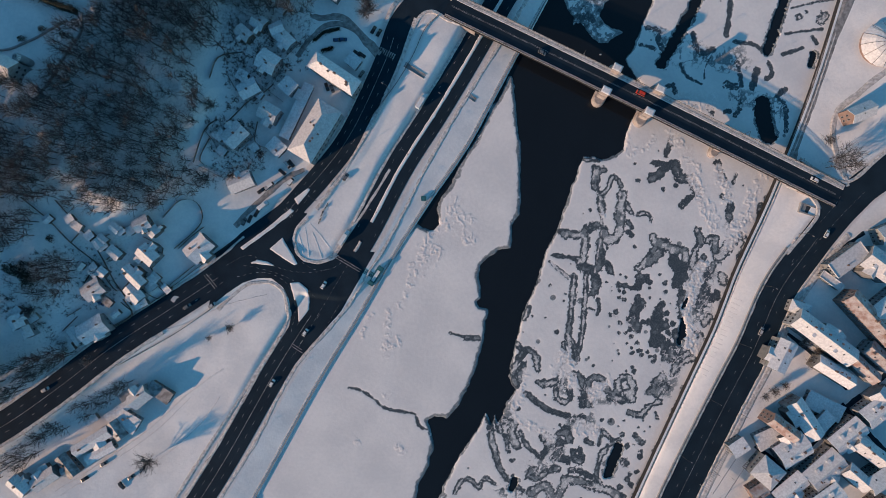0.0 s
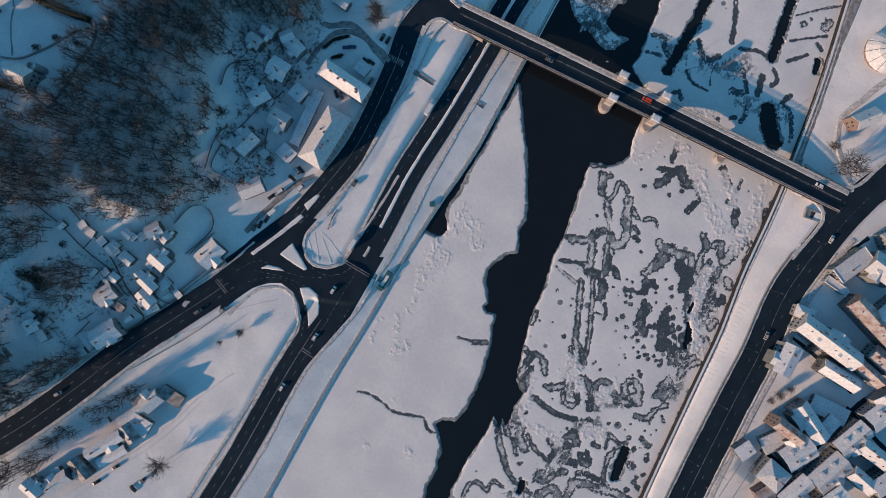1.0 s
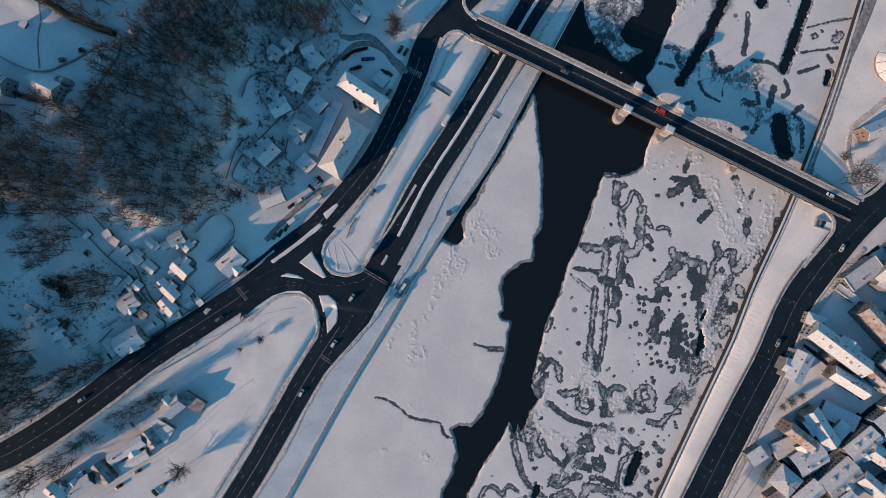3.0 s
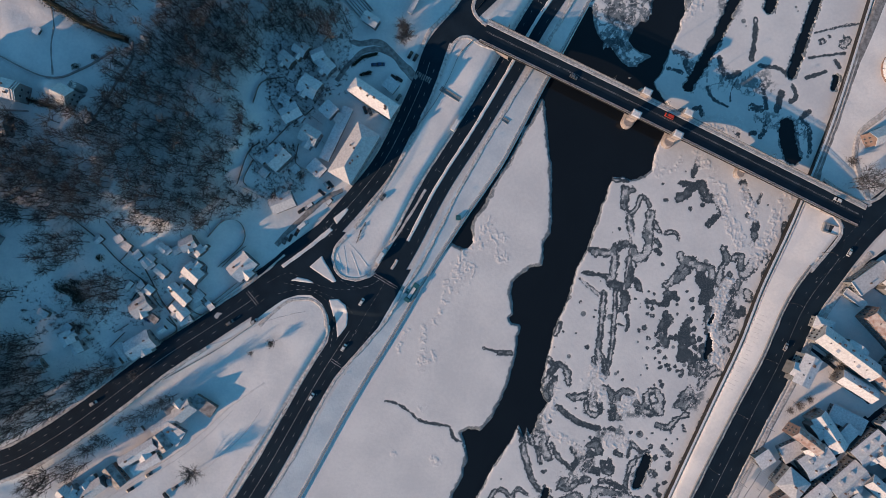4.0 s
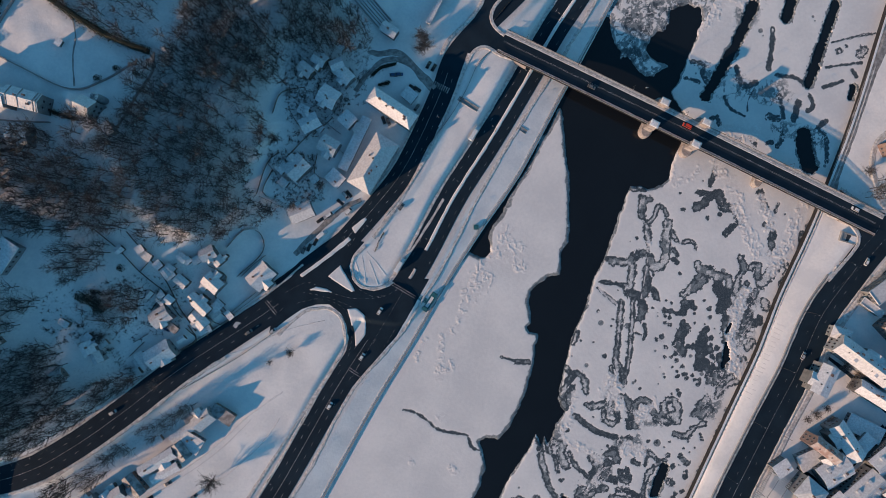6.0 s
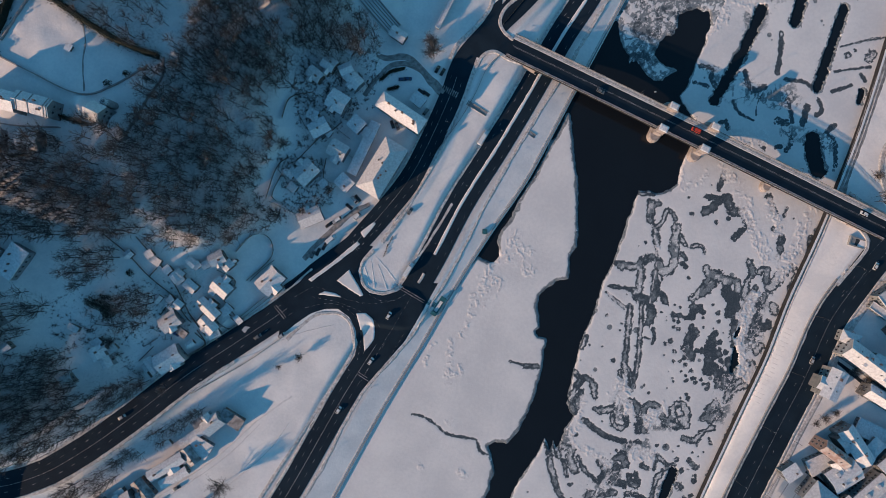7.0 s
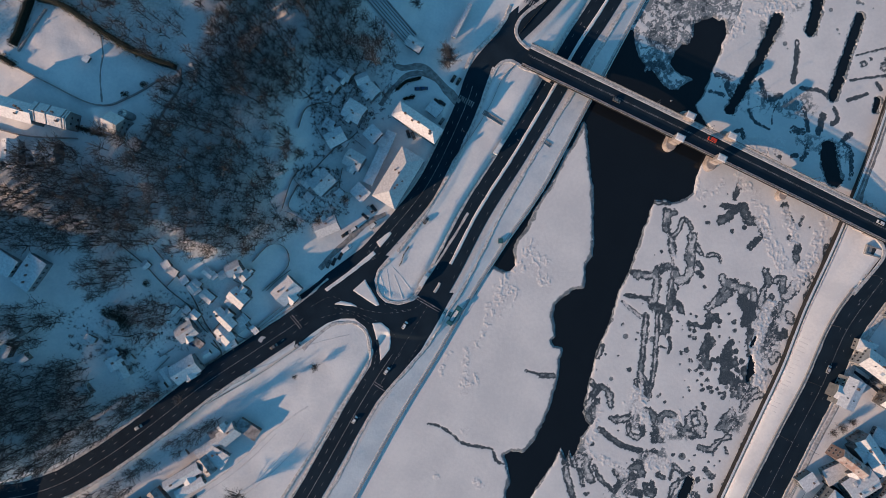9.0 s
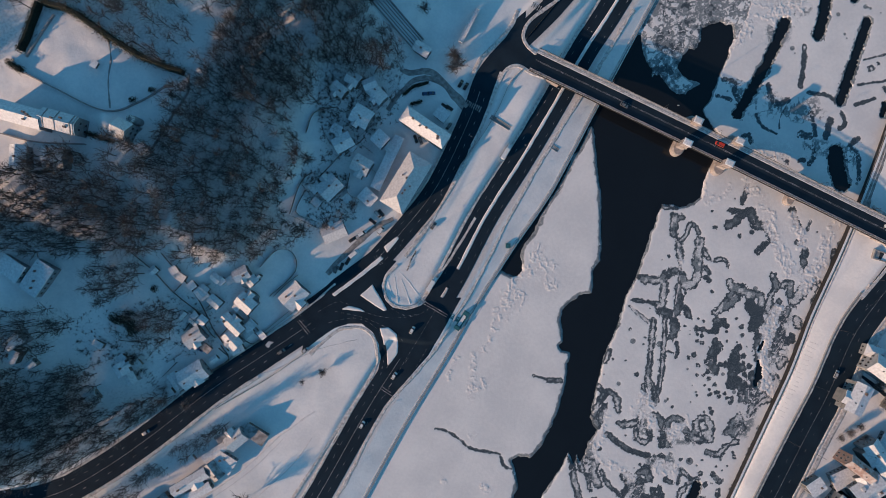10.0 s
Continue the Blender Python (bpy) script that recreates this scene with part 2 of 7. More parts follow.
def ground_height(x, y):
    x, y = np.asarray(x, float), np.asarray(y, float)
    z = land(x, y)
    d, s, _ = near(x, y, WEST_BANK)
    u = d * s                                     # metres inland from the west water line
    prof = np.interp(u, [-3, -0.8, 0.5, 2.6, 7, 8.0, 21, 40], [-3, -2.0, 1.0, 1.2, 1.3, 1.5, 4.0, 5])
    z = np.where(u > -30, prof + (z - prof) * step(22, 40, u), -3)
    d, s, _ = near(x, y, EAST_BANK)
    v = -d * s
    prof = np.interp(v, [-4, -1.2, 0.1, 1.5, 4, 27, 50], [-3, -3, -2.6, 3.1, 3.5, 5.4, 6])
    ze = prof + (land(x, y) - prof) * step(25, 50, v)
    z = np.where(v > -5, np.maximum(ze, z), z)
    z = z + 0.25 * np.sin(x * 0.19 + 1.3 * np.sin(y * 0.11)) * np.sin(y * 0.17 + x * 0.05) * step(8, 14, z)
    for line, high in RIDGE_LINES:                # low spurs that catch the sun
        d, _, _ = near(x + 3.5 * np.sin(y * 0.21) + 1.5 * np.sin(y * 0.63 + 2), y + 3.0 * np.sin(x * 0.24 + 1), line)
        z = z + high * np.exp(-(d / 6.5) ** 2) * (0.75 + 0.3 * np.sin(x * 0.31 - y * 0.23))
    d, s, h = near(x, y, LOWER_ROAD)              # even slope from the quay up to the riverside road
    wide = np.maximum(u + d - 10.0 - 2.6, 2.0)
    slope = 1.2 + (h - 1.3) * np.clip((u - 2.6) / wide, 0, 1)
    z = np.where((s < 0) & (u > 2.6) & (d > 7.0), slope, z)
    for line, half, fall in ((LOWER_ROAD, 8.4, 4.0), (LINK_ROAD, 9.0, 4), (UPPER_ROAD, 8.2, 4), (EAST_ROAD, 9.2, 15)):
        d, _, h = near(x, y, line)
        w = step(half + fall, half + 0.8, d)
        z = z + (h - 0.12 - z) * w
    return z

# ---- mesh helpers ----
def grid_mesh(name, x, y, z, keep, attributes, mat):
    """A mesh over a grid of points; keep tells which cells are there."""
    ny, nx = z.shape
    idx = np.arange(nx * ny).reshape(ny, nx)
    quads = np.stack([idx[:-1, :-1], idx[:-1, 1:], idx[1:, 1:], idx[1:, :-1]], -1)[keep].reshape(-1, 4)
    used = np.unique(quads)
    remap = np.zeros(nx * ny, int)
    remap[used] = np.arange(len(used))
    quads = remap[quads]
    me = bpy.data.meshes.new(name)
    me.vertices.add(len(used))
    me.vertices.foreach_set("co", np.stack([x.ravel(), y.ravel(), z.ravel()], 1)[used].astype(np.float32).ravel())
    me.loops.add(quads.size)
    me.loops.foreach_set("vertex_index", quads.astype(np.int32).ravel())
    me.polygons.add(len(quads))
    me.polygons.foreach_set("loop_start", np.arange(0, quads.size, 4, dtype=np.int32))
    me.update(calc_edges=True)
    me.polygons.foreach_set("use_smooth", np.ones(len(quads), bool))
    for key, v in attributes.items():
        me.attributes.new(key, "FLOAT", "POINT").data.foreach_set("value", v.ravel()[used].astype(np.float32))
    me.materials.append(mat)
    return new(name, me)


def lumps(x, y, size, seed=0):
    """Smooth value noise over the plan, -1 to 1, in three octaves."""
    rng = np.random.RandomState(seed)
    table = rng.rand(256, 256) * 2 - 1
    total, amp = 0, 1.0
    for _ in range(3):
        u, v = x / size, y / size
        i, j = np.floor(u).astype(int), np.floor(v).astype(int)
        f, g = u - i, v - j
        f, g = f * f * (3 - 2 * f), g * g * (3 - 2 * g)
        a, b = table[j % 256, i % 256], table[j % 256, (i + 1) % 256]
        c, d = table[(j + 1) % 256, i % 256], table[(j + 1) % 256, (i + 1) % 256]
        total = total + amp * ((a * (1 - f) + b * f) * (1 - g) + (c * (1 - f) + d * f) * g)
        size, amp = size * 0.47, amp * 0.55
    return total / 1.6


def inside(x, y, ring):
    """Signed distance to a closed outline, positive inside."""
    r = np.array(ring, float)
    best = np.full(x.shape, 1e9)
    odd = np.zeros(x.shape, bool)
    for a, b in zip(r, np.roll(r, -1, 0)):
        e = b - a
        t = np.clip(((x - a[0]) * e[0] + (y - a[1]) * e[1]) / (e @ e + 1e-12), 0, 1)
        best = np.minimum(best, np.hypot(x - a[0] - t * e[0], y - a[1] - t * e[1]))
        if a[1] != b[1]:
            odd ^= ((a[1] > y) != (b[1] > y)) & (x < e[0] * (y - a[1]) / e[1] + a[0])
    return np.where(odd, best, -best)


def strokes(x, y, marks, rag, seed, with_field=False, fit=False):
    """Coverage 0 to 1 of ragged brush-like marks, each a line and a half width; fit: thin marks are less ragged."""
    cover, field = np.zeros(x.shape), np.full(x.shape, 9.0)
    n = lumps(x, y, 4.5, seed) * rag + lumps(x, y, 1.5, seed + 40) * rag * 0.5
    if fit:
        n = lumps(x, y, 3.2, seed) * rag * 0.55 + lumps(x, y, 1.1, seed + 40) * rag * 0.6
    edge = 0.5 if fit else 0.95
    for line, w in marks:
        p = np.array(line, float)
        lo, hi = p.min(0) - w - 4, p.max(0) + w + 4
        jj = np.where((y[:, 0] > lo[1]) & (y[:, 0] < hi[1]))[0]
        ii = np.where((x[0] > lo[0]) & (x[0] < hi[0]))[0]
        if not len(ii) or not len(jj):
            continue
        s = np.s_[jj[0]:jj[-1] + 1, ii[0]:ii[-1] + 1]
        if len(p) == 1:
            p = np.vstack([p, p + 0.01])
        d = near(x[s], y[s], spline(p, 2.0))[0]
        f = d - w + n[s] * (min(1.0, 0.22 + 0.3 * w) if fit else 1.0)
        field[s] = np.minimum(field[s], f)
        cover[s] = np.maximum(cover[s], step(edge, -edge, f))
    return (cover, field) if with_field else cover


# ---- ground: one sheet to the horizon ----
WOODS = [
    [(-214.9, 59.2), (-210.1, 86.0), (-190.6, 75.8), (-179.8, 107.5), (-172.2, 121.7), (-162.8, 164.4), (-90.6, 172.8), (-75.7, 144.0), (-66.6, 129.2), (-75.8, 122.7), (-114.1, 125.8), (-113.7, 111.4), (-128.5, 95.8), (-119.0, 76.9), (-133.1, 53.1), (-121.2, 33.3), (-146.0, 21.0), (-176.5, 17.5), (-188.0, 25.8), (-204.0, 25.6), (-241.4, 23.5), (-269.3, 23.6), (-284.7, 57.4), (-230.2, 79.7)],
    [(-282.4, -7.1), (-246.1, -2.8), (-236.6, -11.9), (-257.1, -31.7), (-282.1, -23.8)],
    [(-307.6, -106.5), (-282.2, -29.4), (-250.6, -35.3), (-233.0, -33.3), (-228.4, -59.2), (-197.5, -51.5), (-188.4, -57.9), (-228.1, -82.3), (-258.0, -97.2)],
    [(-254.9, -123.5), (-236.3, -108.2), (-205.2, -89.5), (-181.6, -76.1), (-166.5, -70.1), (-174.3, -79.3), (-193.9, -93.0), (-220.9, -114.1), (-238.6, -124.5)],
    [(-219.0, 31.0), (-195.1, 31.2), (-207.4, 6.0), (-224.2, -2.6), (-233.3, 5.9)],
    [(-197.3, 3.2), (-185.9, -8.5), (-194.1, -26.4), (-211.1, -23.0), (-201.4, -5.5)],
    [(-147.2, 120.0), (-114.1, 125.8), (-102.4, 141.6), (-75.8, 122.7), (-66.7, 110.9), (-91.0, 121.8), (-114.7, 102.3)],
    [(-281.7, 160.1), (-259.5, 157.4), (-244.2, 149.0), (-227.8, 143.0), (-210.3, 131.2), (-194.2, 121.7), (-178.9, 117.1), (-172.3, 132.3), (-164.2, 164.3)],
    # Unseen wood, added on those heights to block more sun.
    [(-345, -40), (-300, -48), (-290, -20), (-345, 10)],
    [(-305, 100), (-266, 117), (-252, 138), (-244, 160), (-250, 178), (-305, 180)],
    [(203.7, 46.5), (214.1, 55.7), (228.2, 49.3), (219.0, 39.5), (206.4, 43.4)],
]
GARDENS = [[(-208.4, 0.3), (-162.7, 14.7), (-145.7, -2.7), (-172.5, -29.7), (-197.9, -35.5), (-235.7, -33.2), (-244.0, -8.7), (-206.1, -0.5)], [(-113.5, 119.9), (-98.5, 130.1), (-73.4, 120.6), (-79.9, 91.1), (-92.1, 66.9), (-115.3, 71.4)], [(-114.0, 128.7), (-66.6, 126.2), (-73.0, 95.4), (-114.9, 90.4)],
           [(-126.4, 70.2), (-100.6, 66.5), (-86.7, 43.0), (-121.5, 30.4)], [(-191.3, -60.0), (-225.2, -33.7), (-242.3, -48.4), (-221.6, -21.5)], [(-229.3, -46.5), (-200.5, -35.4), (-191.4, -51.0), (-216.9, -65.6), (-232.9, -71.0)], [(-227.3, -131.1), (-209.2, -109.8), (-170.0, -85.6), (-160.7, -76.4), (-167.1, -91.8), (-203.7, -125.4)], [(170.6, -76.4), (188.8, -67.1), (194.9, -85.5), (167.5, -100.9)]]
fine_x, fine_y = np.arange(-345, 275, 1.3), np.arange(-165, 215, 1.3)
reach = np.array([3, 8, 20, 50, 110, 220, 450, 900, 1700, 2600.0])
gx = np.concatenate([fine_x[0] - reach[::-1], fine_x, fine_x[-1] + reach])
gy = np.concatenate([fine_y[0] - reach[::-1], fine_y, fine_y[-1] + reach])
X, Y = np.meshgrid(gx, gy)
Z = ground_height(X, Y)
Z = Z + np.where((Z > 8) & (X < -60), 0.25 * lumps(X, Y, 9, 3), 0.04 * lumps(X, Y, 7, 3))
# Dark floor under the trees: leaf litter, with their shade put into the colour.
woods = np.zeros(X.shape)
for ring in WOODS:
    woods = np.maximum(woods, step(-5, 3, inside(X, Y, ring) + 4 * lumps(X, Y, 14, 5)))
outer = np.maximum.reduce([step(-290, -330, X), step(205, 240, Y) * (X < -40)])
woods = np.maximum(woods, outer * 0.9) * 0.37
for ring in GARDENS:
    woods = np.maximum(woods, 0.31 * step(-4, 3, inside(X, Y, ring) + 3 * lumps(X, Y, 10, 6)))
roads_near = np.minimum.reduce([near(X, Y, l)[0] - h for l, h in ((UPPER_ROAD, 7.6), (EAST_ROAD, 8.6), (LOWER_ROAD, 9.0))])
track = step(4.0, 0.0, roads_near) * 0.62
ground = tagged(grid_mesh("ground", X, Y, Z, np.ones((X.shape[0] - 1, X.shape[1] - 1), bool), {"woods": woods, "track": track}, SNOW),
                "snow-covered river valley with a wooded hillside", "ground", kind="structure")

# ---- river ----
wx, wy = np.meshgrid(np.linspace(-400, 420, 42), np.linspace(-560, 640, 60))
water = tagged(grid_mesh("water", wx, wy, np.full(wx.shape, -0.3), np.ones((59, 41), bool), {}, WATER),
               "dark open river water between ice sheets", "water", kind="structure")

WEST_ICE = [[(37.8, 97.2), (39.7, 90.9), (40.0, 81.5), (40.6, 70.6), (41.9, 62.8), (43.1, 56.5), (42.8, 44.0), (43.1, 30.0), (41.9, 19.1), (38.7, 14.4), (37.8, 6.6), (37.2, 0.3), (34.1, 0.3), (30.0, -1.2), (24.4, -5.3), (20.6, -9.1), (20.0, -13.7), (20.6, -21.6), (21.6, -27.2), (19.1, -29.4), (20.0, -32.5), (24.4, -33.4), (24.1, -37.2), (23.1, -46.5), (20.6, -55.9), (18.1, -65.3), (14.4, -74.7), (9.7, -84.0), (5.0, -91.8)],
            [(1.9, -94.0), (-4.4, -92.8), (-8.1, -95.0), (-6.9, -101.2), (-5.0, -105.9), (-5.9, -112.2), (-9.1, -121.5), (-12.2, -127.8), (-15.3, -137.8), (-21.6, -155.9), (-45.0, -190.3), (-154.9, -188.1), (-120.5, -159.9), (-106.5, -135.6), (-73.7, -75.6), (-48.6, -34.9), (-29.8, -6.7), (-16.0, 14.0), (-10.0, 11.6), (-5.0, 9.1), (-2.2, 13.4), (-3.1, 21.6), (-0.9, 28.4), (3.7, 34.7), (10.0, 47.2), (17.5, 59.7), (24.1, 70.6), (25.6, 76.9), (30.0, 81.5), (35.3, 92.5)]]
EAST_ICE = [[(77.5, 51.2), (75.3, 45.6), (70.6, 33.1), (67.5, 23.7), (64.4, 14.4), (59.7, 3.4), (56.5, -3.4), (51.9, -16.9), (47.2, -29.4), (42.5, -41.9), (40.9, -49.7), (37.8, -62.2), (36.2, -70.0), (37.8, -74.7), (40.0, -77.8), (35.6, -84.7), (33.1, -91.8), (30.6, -95.3), (28.7, -91.8), (26.6, -96.5), (23.7, -89.3), (20.6, -96.5), (15.9, -104.3), (9.7, -113.7), (1.9, -127.8), (-2.8, -137.8), (-13.7, -159.0), (-29.4, -190.3)],
            [(83.1, -190.3), (103.4, -143.4), (106.8, -134.0), (118.7, -109.0), (135.3, -74.7), (149.3, -43.4), (161.8, -12.2), (174.3, 15.9), (185.6, 40.9), (204.9, 87.8), (223.7, 144.0), (242.4, 187.8), (170.6, 187.8)],
            [(139.3, 187.8), (126.8, 162.8), (115.9, 137.8), (109.7, 122.1), (105.0, 111.2), (100.9, 105.0), (102.5, 100.9), (109.7, 90.9), (106.5, 75.3), (104.3, 70.6), (101.8, 64.4), (100.3, 59.7), (99.7, 55.0), (95.6, 51.9), (87.8, 49.4), (83.1, 50.9)]]
NORTH_FLOES = [[(76.3, 171.7), (68.3, 158.8), (64.4, 149.1), (66.6, 139.4), (69.9, 129.7), (72.1, 122.6), (76.3, 125.5), (81.2, 116.2), (90.9, 114.9), (99.2, 120.0), (91.5, 123.9), (87.6, 129.1), (90.2, 134.6), (96.7, 142.6), (102.2, 151.7), (110.9, 154.9), (117.3, 151.7), (119.9, 144.3), (125.7, 152.3), (134.4, 168.5), (145.7, 187.8), (119.9, 207.2), (87.6, 194.3)],
               [(85.6, 108.4), (88.1, 109.0), (89.0, 107.2), (86.2, 106.5)]]
BROKEN = [([(130.0, -52.8), (126.8, -68.4), (123.7, -77.8)], 9.4), ([(142.5, -9.1), (140.9, -27.8), (137.8, -46.5)], 10.0), ([(55.0, -102.8), (62.8, -112.2), (50.3, -121.5)], 7.5), ([(80.0, -80.9), (81.5, -95.0), (72.2, -95.0)], 6.2), ([(65.9, -68.4), (67.5, -77.8)], 5.0), ([(86.2, -84.7), (98.7, -84.7)], 4.4), ([(33.1, -130.9), (45.6, -137.1), (55.0, -137.1)], 7.5), ([(37.8, -85.6), (36.2, -99.7)], 5.0), ([(158.1, 12.8), (170.6, 15.9)], 6.2), ([(161.2, 84.7), (186.2, 78.4)], 10), ([(133.1, 106.5), (161.2, 103.4)], 11), ([(132.8, 168.5), (152.2, 162.0), (145.7, 149.1)], 12), ([(120.6, 119.0), (126.8, 106.5)], 6)]
# open leads and pools in the ice
LEADS = [([(120.9, 102.9), (131.2, 120.0), (140.2, 137.2), (147.7, 154.9)], 2.9), ([(179.3, 109.7), (184.5, 124.9), (189.3, 138.8), (194.8, 154.9)], 2.6), ([(176.8, 80.0), (177.4, 70.6), (179.9, 62.8)], 4.5), ([(132.3, -38.5), (133.0, -42.8)], 1.1), ([(132.8, -42.8), (132.3, -47.0)], 2.2), ([(131.8, -47.0), (130.8, -51.8)], 1.5),
         ([(97.2, -109.7), (94.0, -116.8), (91.5, -124.0)], 2.6), ([(204.9, 108.1), (203.4, 101.8)], 1.6), ([(166.7, 147.2), (169.9, 158.8), (172.2, 174.9)], 3.0), ([(187.7, 168.5), (190.9, 178.1)], 2.2), ([(132.5, -32.5), (135.0, -27.8)], 0.9), ([(37.8, -132.5), (40.0, -127.8)], 1.6),
         ([(161.8, -12.2), (153.4, -32.5)], 0.7), ([(134.3, -76.5), (126.4, -95.0), (109.3, -130.9), (102.0, -146.0)], 1.2), ([(169.9, 3.4), (166.8, -4.4)], 1.0)]
# grey thin ice, swept bare of snow
BAND_A = [([(78.4, 49.4), (85.6, 49.0)], 1.25), ([(84.0, 45.0), (88.7, 43.7)], 1.87), ([(85.0, 43.4), (84.0, 34.7)], 2.5), ([(85.0, 34.1), (86.8, 29.7)], 0.94), ([(86.2, 29.7), (90.9, 32.8), (93.1, 39.1), (95.6, 39.7), (98.4, 34.7)], 1.56), ([(86.8, 28.4), (88.1, 20.3)], 2.19),
    ([(88.1, 20.3), (87.5, 12.8), (86.8, 4.1)], 1.09), ([(99.3, 30.0), (98.1, 20.6), (97.8, 12.2), (95.9, 6.6), (91.2, 5.0), (88.7, 9.4)], 3.12), ([(101.2, 25.9), (103.7, 20.3)], 1.87), ([(101.8, 15.0), (104.3, 12.2)], 1.87), ([(65.9, 8.7), (72.2, 7.5), (77.5, 8.1), (80.0, 11.2), (85.0, 13.4)], 2.5), ([(78.7, 8.1), (78.4, 0.3), (78.1, -4.4), (75.9, -8.1)], 2.5)]
BAND_B = [([(61.2, -3.4), (67.5, -4.4), (72.2, -5.3), (75.9, -5.0)], 1.41), ([(58.7, -6.9), (62.8, -9.7), (67.5, -13.7), (71.2, -15.9)], 0.78), ([(59.4, -8.4), (64.4, -12.8), (69.4, -16.9)], 0.47), ([(86.8, 5.0), (86.8, -2.8)], 2.19), ([(72.5, -15.3), (71.5, -24.7), (70.6, -37.2), (69.4, -46.5), (70.6, -53.4)], 2.03), ([(79.0, -14.7), (78.7, -24.7), (77.5, -37.2), (76.9, -46.5), (75.0, -55.9), (73.1, -62.8)], 1.87),
    ([(71.2, -50.3), (73.1, -54.7), (71.2, -62.8)], 1.56), ([(66.5, -52.2), (67.5, -56.9)], 1.56), ([(85.6, -27.8), (86.2, -32.5), (85.3, -35.9)], 1.25), ([(80.9, -32.5), (83.7, -33.7)], 0.94)]
BAND_C = [([(40.0, -75.3), (39.1, -69.0), (40.6, -62.8), (43.7, -57.8), (48.1, -56.2), (51.5, -60.3), (52.2, -66.5)], 2.19), ([(41.2, -52.8), (42.8, -55.3)], 1.87), ([(44.0, -64.7), (42.2, -71.5)], 2.5), ([(53.4, -74.0), (58.1, -74.4), (63.1, -73.1)], 2.19), ([(62.8, -71.9), (65.3, -65.6), (69.4, -60.6)], 1.09), ([(62.5, -77.2), (62.8, -82.2), (66.9, -84.7), (70.3, -82.5), (70.3, -77.5)], 1.87),
    ([(68.7, -70.3), (72.2, -68.4), (76.2, -70.9), (77.2, -77.8), (78.7, -82.8), (80.3, -85.9)], 2.19), ([(80.0, -77.8), (80.9, -73.4), (84.7, -70.9), (89.3, -73.1), (90.6, -77.8), (94.0, -79.7), (97.5, -77.8)], 2.19), ([(96.5, -77.8), (97.2, -73.4), (100.3, -70.9), (103.7, -73.1), (104.7, -77.8), (102.5, -82.5)], 2.5)]
BAND_D = [([(92.5, -81.5), (99.3, -83.4)], 2.5), ([(70.6, -94.0), (77.5, -92.8)], 1.87), ([(101.8, -79.0), (104.3, -82.8)], 2.5), ([(103.1, -90.3), (108.1, -91.8), (111.5, -89.7), (114.7, -86.5), (119.6, -84.3)], 1.87), ([(114.3, -78.4), (117.8, -79.3), (122.8, -75.9)], 2.81), ([(39.4, -96.5), (37.8, -101.5), (40.9, -109.0)], 2.81),
    ([(42.5, -100.6), (45.6, -107.5), (50.3, -112.2), (54.7, -115.9)], 1.56), ([(32.8, -95.0), (37.8, -96.5)], 2.5), ([(55.0, -103.7), (58.4, -109.0), (55.3, -112.8)], 2.19), ([(67.5, -99.7), (70.0, -105.0)], 2.81), ([(63.7, -102.2), (67.8, -100.3)], 1.87), ([(50.6, -121.5), (47.2, -125.0), (53.4, -126.2), (56.9, -123.1), (63.1, -121.2)], 2.19),
    ([(72.2, -111.8), (73.4, -116.8), (76.9, -115.9), (75.6, -111.2)], 2.19)]
BAND_E = [([(67.5, -127.8), (73.7, -127.8), (83.1, -130.9), (92.5, -134.0), (99.3, -137.8)], 2.81), ([(48.7, -134.6), (56.5, -130.9), (60.3, -137.8)], 3.12), ([(67.5, -129.3), (62.8, -138.4), (58.7, -143.4)], 2.81), ([(88.1, -131.5), (84.7, -124.6), (87.5, -114.0), (92.5, -107.8), (97.5, -105.3)], 1.72), ([(86.2, -99.7), (91.2, -103.1), (95.6, -107.8)], 1.56), ([(79.0, -105.6), (82.2, -107.5)], 1.87),
    ([(87.2, -103.7), (86.2, -108.1)], 1.25), ([(117.2, -90.3), (119.3, -94.3)], 0.94), ([(108.1, 19.1), (113.1, 19.7), (114.7, 16.2)], 1.56), ([(116.2, 6.6), (117.5, 1.6), (114.7, -2.8), (111.5, -7.2), (108.1, -10.9)], 2.5), ([(117.8, 3.4), (123.7, 1.6), (128.7, -1.2)], 3.44), ([(130.0, 0.3), (133.1, -1.6), (133.7, -5.9), (130.0, -7.8)], 2.5)]
BAND_F = [([(119.3, -2.2), (113.7, -7.8)], 2.81), ([(140.3, 11.2), (142.5, 4.7), (139.3, -1.6), (137.5, -9.7)], 2.19), ([(147.1, 5.0), (150.6, 6.2), (150.3, -0.3)], 2.5), ([(160.3, 5.3), (156.5, 0.0), (152.8, -4.7)], 3.44), ([(164.3, 8.4), (167.8, 3.4), (164.0, -4.7)], 2.19), ([(154.6, 29.1), (159.0, 29.7)], 1.56),
    ([(158.7, 24.7), (158.1, 16.9)], 2.19), ([(162.4, 41.2), (160.3, 36.6)], 1.09), ([(175.3, 24.4), (175.3, 17.2)], 1.56), ([(154.0, -14.7), (155.0, -18.7)], 2.5), ([(144.0, -40.9), (147.5, -37.5)], 2.5), ([(140.0, -47.2), (142.1, -47.2)], 2.19),
    ([(144.3, -4.4), (140.6, -12.8)], 1.87), ([(149.6, -8.4), (146.8, -15.3)], 1.87), ([(115.6, -78.4), (117.5, -73.4), (120.9, -70.9)], 2.5)]
